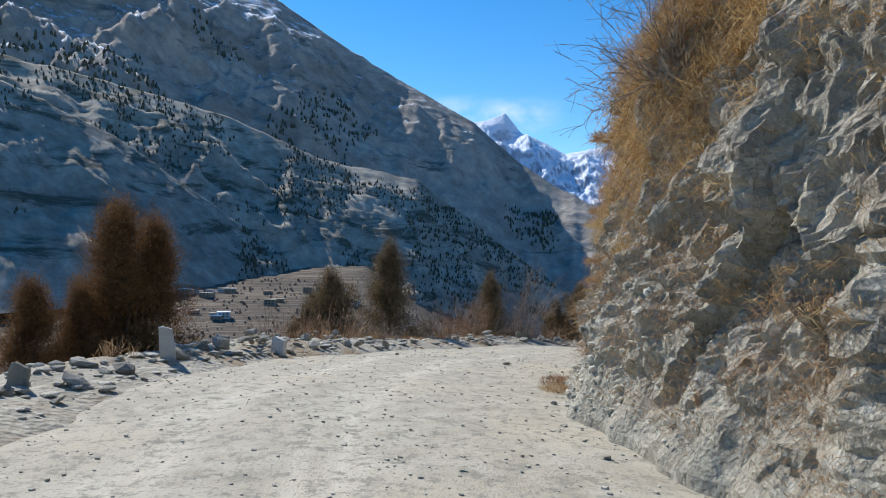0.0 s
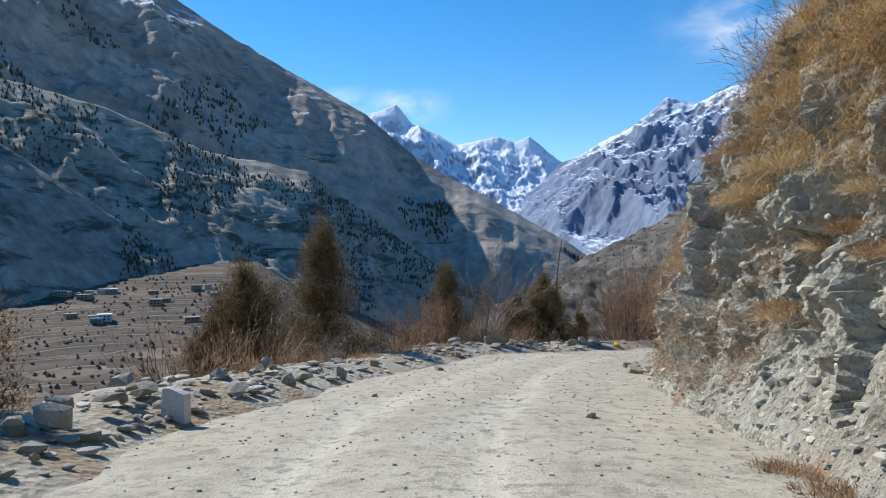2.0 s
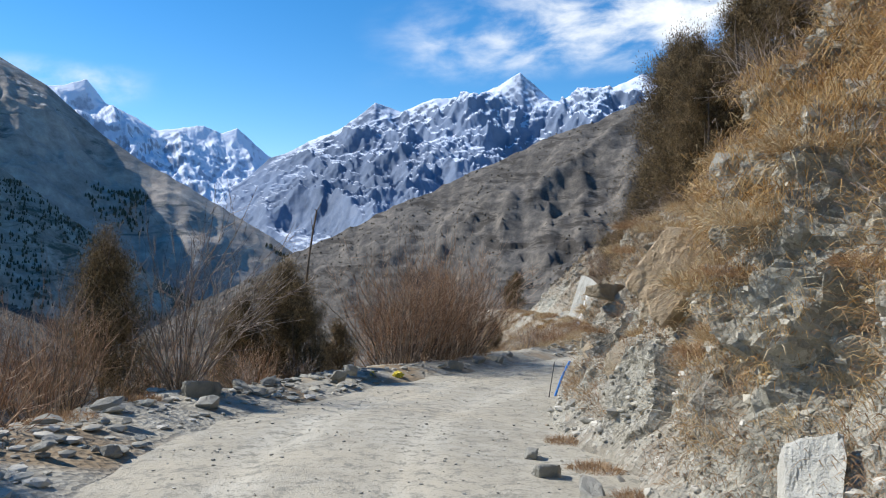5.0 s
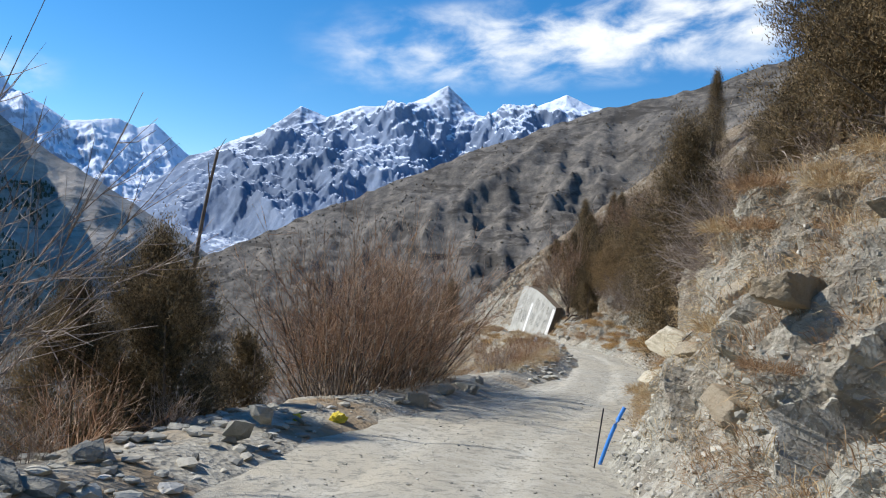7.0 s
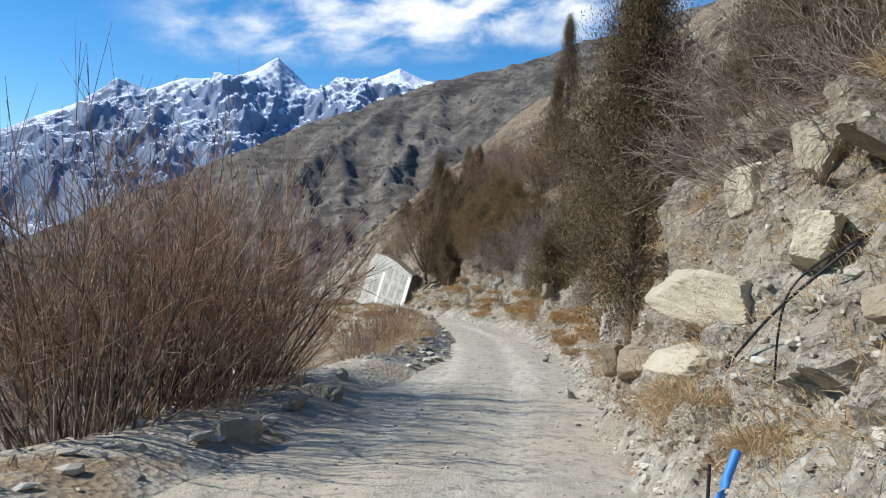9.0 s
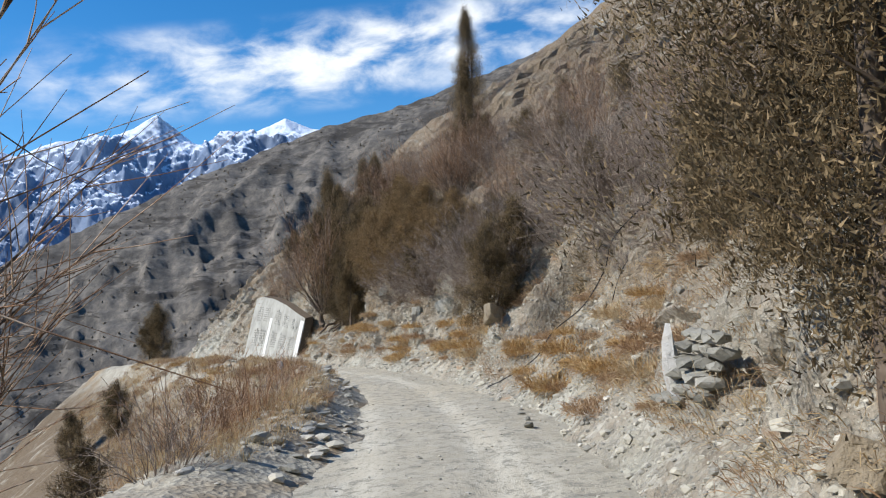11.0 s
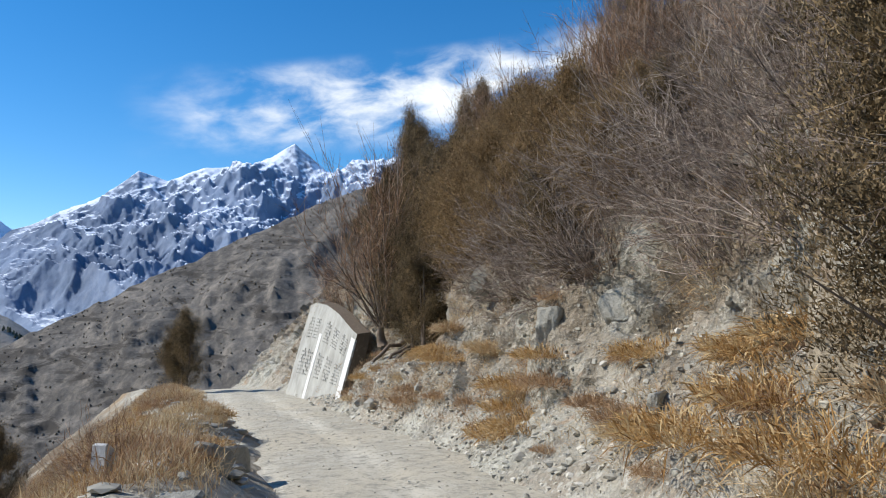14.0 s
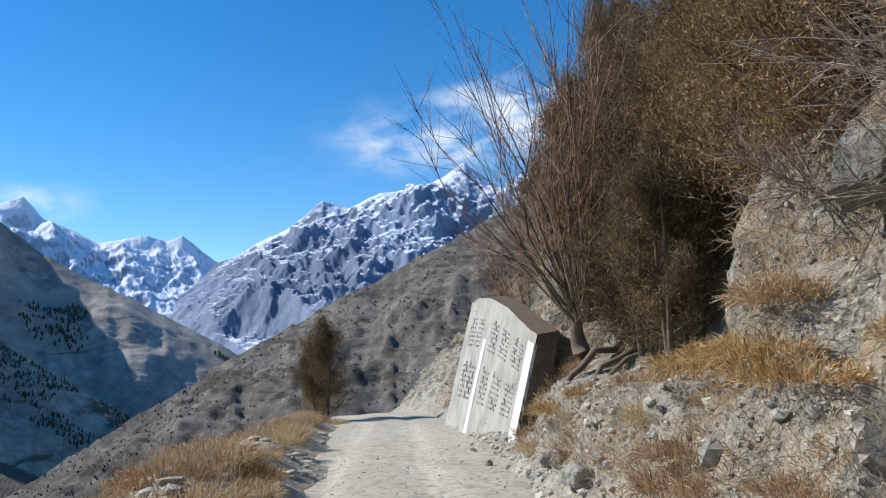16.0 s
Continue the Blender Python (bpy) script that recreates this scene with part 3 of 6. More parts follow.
def build_hill():
    s = np.concatenate([np.arange(-14, 4, 0.2), np.arange(4, 32, 0.055), np.arange(32, 48, 0.075), np.arange(48, 84, 0.09), np.arange(84, 108, 0.2)])
    a = np.concatenate([np.linspace(-0.4, 7, 128), 7 + np.cumsum(np.linspace(0.07, 0.9, 66))])
    v = hill_surface(s, a)
    uv = np.stack(np.meshgrid(s, a, indexing="ij"), -1).reshape(-1, 2)
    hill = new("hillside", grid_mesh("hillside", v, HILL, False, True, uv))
    return tagged(hill, "steep rocky earth bank cut above the road with dry grass", "hillside", kind="structure")


def slope_surface(s, b):
    """The downhill side: b (m,) metres out from the road's edge."""
    e, berm = (prof(s, EDGE) + ragged(s, 93))[:, None], prof(s, BERM)[:, None]
    B = b if b.ndim == 2 else b[None]
    u = e - B
    out = np.maximum(B - 1.6, 0)
    h = berm * np.exp(-((B - 0.8) / 0.75) ** 2) - 0.14 * np.exp(-np.maximum(B + 0.5, 0) / 0.35) + 0.01 - np.where(out < 40, 0.8 * out, 0.8 * 40 + (out - 40) * 0.5)
    S = np.broadcast_to(s[:, None], u.shape)
    p = along(S, u, h)
    p[..., 2] += np.clip(B / 1.0, 0.05, 1) * (0.10 * fbm(p * 0.9, 4, seed=71) + 0.05 * fbm(p * 4, 3, seed=73)) + np.clip(out / 10, 0, 1) * 1.2 * fbm(p * 0.11, 3, seed=75)
    return p


def build_slope():
    s = np.arange(-14, 108, 0.16)
    b = np.concatenate([np.linspace(-0.5, 5, 56), 5 + np.cumsum(np.linspace(0.12, 4.2, 46))])
    v = slope_surface(s, b)
    uv = np.stack(np.meshgrid(s, b, indexing="ij"), -1).reshape(-1, 2)
    ob = new("valley_slope", grid_mesh("valley_slope", v, VERGE, uv=uv))
    return tagged(ob, "stony earth verge falling away into the valley", "slope", kind="structure")


road, hillside, valley_slope = build_road(), build_hill(), build_slope()

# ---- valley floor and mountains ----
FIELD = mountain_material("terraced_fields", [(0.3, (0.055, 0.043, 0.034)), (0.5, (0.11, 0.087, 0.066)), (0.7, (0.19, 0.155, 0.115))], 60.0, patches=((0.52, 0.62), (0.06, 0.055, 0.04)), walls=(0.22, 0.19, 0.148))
# next two: haze of the far air painted in as pale blue rock
HAZED_ROCK = mountain_material("hazed_snowy_rock", [(0.3, (0.14, 0.195, 0.29)), (0.5, (0.19, 0.25, 0.355)), (0.7, (0.26, 0.315, 0.41))], 620.0, snow_line=640.0, snow_soft=400.0, snow_amount=0.42)
HAZED_SNOW = mountain_material("hazed_snow_peaks", [(0.3, (0.30, 0.36, 0.46)), (0.5, (0.37, 0.43, 0.53)), (0.7, (0.44, 0.50, 0.58))], 420.0, snow_line=300.0, snow_soft=600.0, snow_amount=0.75)
WALL_ROCK = mountain_material("shaded_slaty_slope", [(0.3, (0.22, 0.195, 0.17)), (0.5, (0.36, 0.325, 0.285)), (0.7, (0.50, 0.455, 0.395))], 380.0, snow_line=900.0, snow_soft=700.0, snow_amount=0.10, patches=((0.56, 0.68), (0.10, 0.115, 0.11)))
SPUR_ROCK = mountain_material("wooded_spur", [(0.3, (0.22, 0.20, 0.165)), (0.5, (0.37, 0.335, 0.27)), (0.7, (0.54, 0.50, 0.42))], 160.0, patches=((0.50, 0.62), (0.09, 0.10, 0.075)))
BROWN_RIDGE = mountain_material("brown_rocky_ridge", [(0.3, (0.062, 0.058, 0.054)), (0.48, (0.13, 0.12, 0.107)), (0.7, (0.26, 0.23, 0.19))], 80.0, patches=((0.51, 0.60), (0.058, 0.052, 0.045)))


def polar(origin, az, r):
    a = np.radians(az)
    return origin[0] + np.sin(a) * r, origin[1] + np.cos(a) * r


def build_ground():
    az = np.linspace(-180, 180, 361)
    r = np.concatenate([np.arange(70, 240, 10), np.arange(240, 1300, 5.5), np.geomspace(1310, 4900, 24)])
    A, R = np.meshgrid(az, r, indexing="ij")
    x, y = polar((0, 10), A, R)
    q = np.stack([x, y, 0 * x], -1)
    z = -118 + 10 * fbm(q / 230.0, 4, seed=101) + np.clip((R - 250) / 800, 0, 1.25) * 72
    z = z - np.clip((A + 6) / 15, 0, 1) * np.clip((80 - A) / 20, 0, 1) * (np.clip((R - 200) / 350, 0, 1) * 90 + np.clip((R - 250) / 800, 0, 1.25) * 72)
    step = 2.6
    t = z / step + 0.5 * fbm(q / 70.0, 2, seed=105)
    f = np.floor(t)
    terr = (f + np.clip((t - f - 0.78) / 0.22, 0, 1)) * step
    w = np.clip((R - 260) / 120, 0, 1) * np.clip((1280 - R) / 100, 0, 1)
    z = z * (1 - w) + terr * w
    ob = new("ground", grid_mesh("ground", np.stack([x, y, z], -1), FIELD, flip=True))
    return tagged(ob, "dry terraced valley floor with bare winter fields", "ground", kind="structure")


def mountain(name, label, material, origin, crest, run, base_z, rough, gully, seed, cols=300, rows=90, jag=0.012, ledge=0.0, even=0.0, lean=1.0):
    """A mountainside: crest rows of (azimuth, elevation, distance) seen from origin, falling over run metres towards it."""
    c = np.array(crest, float)
    az = np.linspace(c[0, 0], c[-1, 0], cols)
    el, R = np.interp(az, c[:, 0], c[:, 1]), np.interp(az, c[:, 0], c[:, 2])
    zc = origin[2] + R * np.tan(np.radians(el))
    zc = zc + jag * R * (0.5 * fbm(np.stack([az * 0.55, 0 * az, 0 * az + seed], -1), 5, 0.55, seed, True) - 0.12)
    w = np.concatenate([np.linspace(-0.35, 0, 10)[:-1], np.linspace(0, 1, rows) ** 1.15])
    W = w[None]
    drop = np.maximum(zc - base_z, 5)[:, None]
    if even:
        # below the crest the face follows the general height, not each peak
        k = np.exp(-0.5 * ((az[:, None] - az[None]) / even) ** 2)
        k /= k.sum(1, keepdims=True)
        broad = k @ drop
        t = np.clip(W * 11, 0, 1)
        drop = drop * (1 - t) + np.minimum(broad, drop * 1.1 + 30) * t
    Rr = R[:, None] - run * np.minimum(1, (drop[:, :1] / drop.max()) ** lean + 0.15 / lean ** 2) * W
    X, Y = polar(origin, np.broadcast_to(az[:, None], Rr.shape), Rr)
    z = base_z + drop * np.where(W >= 0, (1 - np.clip(W, 0, 1)) ** 1.12, 1 + 1.1 * W)
    q = np.stack([X, Y, 0 * X], -1)
    amp = np.clip(np.abs(W) * (7 if even else 5), 0.0, 1) * np.clip((1 - W) * 4, 0.0, 1)
    lanes = np.stack([np.radians(az)[:, None] * R[:, None] / gully + 0.5 * fbm(q / (gully * 1.7), 3, seed=seed + 5), (2.4 if even else 0.9) * W * np.ones_like(Rr), 0 * Rr], -1)
    z = z + amp * drop * (rough * 0.4 * fbm(lanes, 4, 0.5, seed=seed + 1, ridged=True) + rough * 0.5 * fbm(q / (gully * 0.8), 7, 0.6, seed=seed + 2, ridged=True))
    if even:
        z = z - amp * drop * rough * 0.30
    if ledge:
        t = z / ledge + 1.2 * fbm(q / (ledge * 9), 4, 0.55, seed=seed + 9) + 0.004 * (X + Y)
        k = np.floor(t)
        z = z + 0.4 * ledge * amp * ((k + np.clip((t - k - 0.6) / 0.4, 0, 1)) - t + 0.25)
    v = np.stack([X, Y, z], -1)
    tagged(new(name, grid_mesh(name, v, material, flip=False)), label, "mountain", kind="structure")
    return v


ground = build_ground()
mountain("mountain_far", "distant jagged snow-covered peaks at the valley's head", HAZED_SNOW, (0, 10, 1.5),
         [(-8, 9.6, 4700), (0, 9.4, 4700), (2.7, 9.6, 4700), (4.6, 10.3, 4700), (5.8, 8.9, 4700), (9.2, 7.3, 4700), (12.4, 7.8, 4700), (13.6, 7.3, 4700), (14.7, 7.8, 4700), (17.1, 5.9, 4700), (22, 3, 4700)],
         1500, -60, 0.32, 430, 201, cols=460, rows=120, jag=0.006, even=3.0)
mountain("mountain_massif", "high snow-streaked rocky massif under a blue sky", HAZED_ROCK, (10, 28, 0),
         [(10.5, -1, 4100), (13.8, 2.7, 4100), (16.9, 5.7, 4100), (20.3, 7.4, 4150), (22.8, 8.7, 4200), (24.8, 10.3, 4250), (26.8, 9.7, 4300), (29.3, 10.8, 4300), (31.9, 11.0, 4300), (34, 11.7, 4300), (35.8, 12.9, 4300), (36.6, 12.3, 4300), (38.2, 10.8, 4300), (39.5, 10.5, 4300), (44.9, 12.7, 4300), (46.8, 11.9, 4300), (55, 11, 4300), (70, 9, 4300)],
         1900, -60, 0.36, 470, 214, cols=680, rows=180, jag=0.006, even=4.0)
WALL = mountain("mountain_wall", "dark shaded mountainside across the valley with snow streaks", WALL_ROCK, (0, 8, 1.5),
         [(-75, 19, 3600), (-50, 22, 3600), (-30, 21.5, 3600), (-12.8, 17.8, 3600), (-8.2, 15.2, 3550), (-3, 12.4, 3500), (0, 10.8, 3400), (2.2, 9.6, 3350), (5.9, 6.5, 3250), (8.5, 4.9, 3150), (11.3, 3.5, 3050), (17.7, -0.3, 2900), (20.5, -2.2, 2850)],
         2350, -235, 0.20, 480, 221, cols=460, rows=160, jag=0.004, lean=1.35)
SPUR = mountain("mountain_spur", "wooded mountain spur with patches of snow and conifers", SPUR_ROCK, (0, 5, 1.5),
         [(-75, 15, 1500), (-45, 14, 1500), (-24.7, 11.3, 1500), (-16.3, 9.4, 1500), (-9.7, 6.7, 1520), (-2.0, 5.2, 1550), (1, 3, 1580), (4.1, 0.6, 1600), (8.6, -2.6, 1620), (15, -7.2, 1640)],
         760, -190, 0.13, 130, 231, cols=360, rows=90, jag=0.006, ledge=16.0)
SPUR_LOW = mountain("mountain_spur_low", "lower grassy spur above the village terraces", SPUR_ROCK, (0, 5, 1.5),
         [(-75, 14, 1150), (-45, 12.5, 1150), (-30.8, 10.6, 1150), (-23.9, 7.5, 1150), (-17, 2.8, 1170), (-10.0, -2.6, 1200)],
         390, -64, 0.14, 110, 241, cols=260, rows=80, jag=0.008)
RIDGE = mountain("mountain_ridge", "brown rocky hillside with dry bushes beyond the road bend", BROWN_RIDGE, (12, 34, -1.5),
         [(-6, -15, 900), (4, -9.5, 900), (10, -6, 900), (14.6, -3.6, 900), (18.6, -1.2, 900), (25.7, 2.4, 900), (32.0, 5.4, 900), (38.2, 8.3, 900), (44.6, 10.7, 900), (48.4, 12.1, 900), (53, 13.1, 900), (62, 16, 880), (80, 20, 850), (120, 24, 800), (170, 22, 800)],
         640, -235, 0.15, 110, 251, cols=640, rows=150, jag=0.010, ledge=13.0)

# ---- placing ----
from mathutils.bvhtree import BVHTree


def tree_of(*obs):
    vs, fs, o = [], [], 0
    for ob in obs:
        me = ob.data
        v = np.empty(len(me.vertices) * 3, np.float32)
        me.vertices.foreach_get("co", v)
        f = np.empty(len(me.loops), np.int32)
        me.loops.foreach_get("vertex_index", f)
        vs.append(v.reshape(-1, 3))
        fs.append(f.reshape(-1, 4) + o)
        o += len(v) // 3
    return BVHTree.FromPolygons(np.concatenate(vs).tolist(), np.concatenate(fs).tolist())


SURFACE = tree_of(road, hillside, valley_slope)


def drop(s, u):
    """The place on the ground at (s, u), and its normal."""
    p = along(np.array([s]), np.array([u]), np.array([0.0]))[0]
    hit, n, _, _ = SURFACE.ray_cast(Vector((p[0], p[1], 60.0)), Vector((0, 0, -1)))
    return (hit, n if n.z > 0 else -n) if hit else (Vector(p), Vector((0, 0, 1)))


def on_hill(s, h):
    """A place on the bank at height h over the road, and its normal."""
    st, rise, up = (math.radians(float(prof(s, STEEP))), float(prof(s, RISE)), math.radians(float(prof(s, UPPER))))
    a = h / math.sin(st) if h < rise else rise / math.sin(st) + (h - rise) / math.sin(up)
    q = hill_surface(np.array([s - 0.15, s, s + 0.15]), np.array([a - 0.15, a, a + 0.15]))
    n = np.cross(q[2, 1] - q[0, 1], q[1, 2] - q[1, 0])
    n = Vector(n / np.linalg.norm(n))
    out = Vector((*(-line_at(np.array([s]))[1][0]), 0.6))
    return Vector(q[1, 1]), n if n.dot(out) > 0 else -n


def stand(p, turn=0.0, scale=1.0, tilt=(0, 0), sink=0.0):
    return Matrix.Translation(Vector(p) - Vector((0, 0, sink))) @ pose(0, 0, 0, tilt[0], tilt[1], turn) @ Matrix.Scale(scale, 4)


def set_thing(ob, m):
    """A copy of the thing with its own scale in m."""
    c = copy_thing(ob, m)
    c.matrix_basis = m
    return c


# ---- plants ----
JUNIPER = plant_material("juniper_needles", [(0.0, (0.060, 0.046, 0.028)), (0.4, (0.125, 0.094, 0.052)), (0.75, (0.21, 0.155, 0.083)), (1.0, (0.36, 0.26, 0.14))], 0.7, 0.2)
RUSTY_JUNIPER = plant_material("rusty_juniper_needles", [(0.0, (0.085, 0.048, 0.024)), (0.5, (0.18, 0.098, 0.042)), (1.0, (0.32, 0.175, 0.075))], 0.7, 0.25)
BROWN_JUNIPER = plant_material("golden_brown_juniper_needles", [(0.0, (0.095, 0.064, 0.034)), (0.4, (0.20, 0.135, 0.068)), (0.75, (0.32, 0.215, 0.105)), (1.0, (0.46, 0.32, 0.16))], 0.7, 0.25)
BARK = plant_material("grey_brown_bark", [(0.0, (0.10, 0.075, 0.055)), (1.0, (0.19, 0.15, 0.115))], 0.9)
SHOOT = plant_material("red_brown_shoots", [(0.0, (0.13, 0.072, 0.042)), (0.45, (0.30, 0.17, 0.095)), (0.8, (0.46, 0.28, 0.165)), (1.0, (0.59, 0.44, 0.31))], 0.75)
STEM = plant_material("grey_brown_willow_stems", [(0.0, (0.085, 0.066, 0.052)), (0.5, (0.17, 0.13, 0.098)), (0.85, (0.30, 0.23, 0.175)), (1.0, (0.46, 0.38, 0.30))], 0.8)
TWIG = plant_material("grey_twigs", [(0.0, (0.13, 0.098, 0.08)), (0.6, (0.28, 0.22, 0.178)), (1.0, (0.50, 0.42, 0.34))], 0.8)
GRASS = plant_material("dry_golden_grass", [(0.0, (0.34, 0.22, 0.11)), (0.35, (0.47, 0.325, 0.165)), (0.7, (0.57, 0.435, 0.25)), (1.0, (0.64, 0.54, 0.37))], 0.8, 0.3)
CLIFF_GRASS = plant_material("orange_dry_grass", [(0.0, (0.20, 0.105, 0.04)), (0.35, (0.42, 0.245, 0.09)), (0.7, (0.56, 0.36, 0.15)), (1.0, (0.64, 0.49, 0.27))], 0.8, 0.3)
RUST_GRASS = plant_material("rusty_dry_herbs", [(0.0, (0.22, 0.13, 0.07)), (0.5, (0.36, 0.225, 0.125)), (1.0, (0.50, 0.36, 0.22))], 0.8, 0.3)


def tagged_plant(name, label, category, group):
    return tagged(new(name), label, category, group)


def needles(p, d, length, width, rng):
    """Small pointed sprays of scale leaves, one face each."""
    n = len(p)
    d = d / (np.linalg.norm(d, axis=1, keepdims=True) + 1e-9)
    side = np.cross(d, rng.normal(size=(n, 3)))
    side *= np.asarray(width).reshape(-1, 1) * 0.5 / (np.linalg.norm(side, axis=1, keepdims=True) + 1e-9)
    v = np.stack([p + side, p - side, p + d * np.asarray(length).reshape(-1, 1)], 1).reshape(-1, 3)
    return v, np.arange(3 * n).reshape(-1, 3)


def juniper(label, height, radius, clumps, leaves, seed, shape="cone", material=None, open_foot=0.08, stems=1):
    """A juniper: tapered stems and a crown of small sprays with gaps and an uneven outline."""
    rng = np.random.default_rng(seed)
    top = tagged_plant("juniper_tree", label, "tree", "junipers beside the road")
    lines = []
    for i in range(stems):
        a = rng.uniform(0, 6.28)
        foot = np.array([math.cos(a), math.sin(a), 0]) * 0.12 * (stems > 1)
        tipv = foot * 3 + np.array([rng.normal() * 0.1, rng.normal() * 0.1, height * (0.9 if i == 0 else rng.uniform(0.6, 0.85))])
        t = np.linspace(0, 1, 8)[:, None]
        lines.append(foot * (1 - t) + tipv * t + np.concatenate([0.06 * np.sin(t * 5 + i), 0.06 * np.cos(t * 4 + i), 0 * t], 1) * t + np.array([0, 0, -0.25]) * (1 - t))
    part("trunk", raw_mesh("trunk", *tubes(np.array(lines), np.full(stems, 0.035 * height / 2.2), np.full(stems, 0.012), 7), BARK, True), top, "grey-brown fibrous trunk")

    def envelope(w):
        if shape == "cone":
            return np.minimum(1, 0.6 + 3.0 * w) * (1 - w) ** 1.0 * 1.25 + 0.03
        if shape == "round":
            return np.sqrt(np.maximum(0.02, 1 - (2 * w - 0.85) ** 2)) * (1 - 0.25 * w)
        return (0.8 + 0.2 * np.sin(w * 9 + seed)) * np.minimum(1, 0.55 + 2 * w) * (1 - w) ** 0.55 + 0.06

    # plumes that rise outwards from the stem, each a spindle of clumps
    plumes = max(16, clumps // 9)
    wt = np.sort(rng.uniform(0.10, 1.0, plumes) ** 0.8)
    wt[-1] = 1.0
    at = np.arange(plumes) * 2.4 + rng.normal(size=plumes) * 0.5
    rt = radius * envelope(wt) * rng.uniform(0.62, 1.12, plumes)
    zt = height * (open_foot + (1 - open_foot) * wt) * rng.uniform(0.94, 1.03, plumes)
    tip = np.stack([np.cos(at) * rt, np.sin(at) * rt, zt], 1)
    foot_p = tip * np.array([0.25, 0.25, 1.0]) - np.array([0, 0, 1.0]) * height * rng.uniform(0.10, 0.22, plumes)[:, None]
    foot_p[:, 2] = np.maximum(foot_p[:, 2], height * open_foot * 0.8)
    own = rng.integers(0, plumes, clumps)
    q = rng.uniform(0.05, 1.0, clumps)[:, None] ** 0.8
    fat = (0.10 + 0.16 * radius) * rng.uniform(0.7, 1.2, plumes)
    c = foot_p[own] * (1 - q) + tip[own] * q + rng.normal(size=(clumps, 3)) * fat[own][:, None] * (1.0 - 0.8 * q) * np.array([0.6, 0.6, 0.5])
    c[:, 2] = np.maximum(c[:, 2], 0.05)
    z, rr = c[:, 2], np.hypot(c[:, 0], c[:, 1])
    # limbs out to some of the clumps
    k = rng.choice(clumps, min(clumps, 46), replace=False)
    t = np.linspace(0, 1, 4)[None, :, None]
    foot = np.stack([0 * z[k], 0 * z[k], np.maximum(z[k] - rr[k] * 0.7, 0.1)], 1)
    part("limb_work", raw_mesh("limb_work", *tubes(foot[:, None] * (1 - t) + c[k][:, None] * t, np.full(len(k), 0.022), np.full(len(k), 0.006), 3), BARK, True), top, "thin brown limbs")["kind"] = "stuff"
    per = int(1.2 * leaves) // clumps
    idx = np.repeat(np.arange(clumps), per)
    out = c[idx] - np.array([0, 0, 1.0]) * c[idx, 2:3] * 0.9
    out = out / (np.linalg.norm(out, axis=1, keepdims=True) + 1e-6)
    size = 0.055 + 0.05 * radius
    p = c[idx] + rng.normal(size=(len(idx), 3)) * size * np.array([0.8, 0.8, 1.25])
    d = out * 0.7 + rng.normal(size=(len(idx), 3)) * 0.55 + np.array([0, 0, 0.75])
    fine = needles(p, d, rng.uniform(0.03, 0.075, len(idx)), rng.uniform(0.009, 0.018, len(idx)), rng)
    m = leaves // 2
    k = rng.integers(0, clumps, m)
    core = needles(c[k] * np.array([0.66, 0.66, 0.96]) + rng.normal(size=(m, 3)) * 0.10, rng.normal(size=(m, 3)) + np.array([0, 0, 0.6]), rng.uniform(0.04, 0.09, m), rng.uniform(0.014, 0.028, m), rng)
    v, f = merge(fine, core)
    part("crown", raw_mesh("crown", v, f, material or JUNIPER), top)
    return top


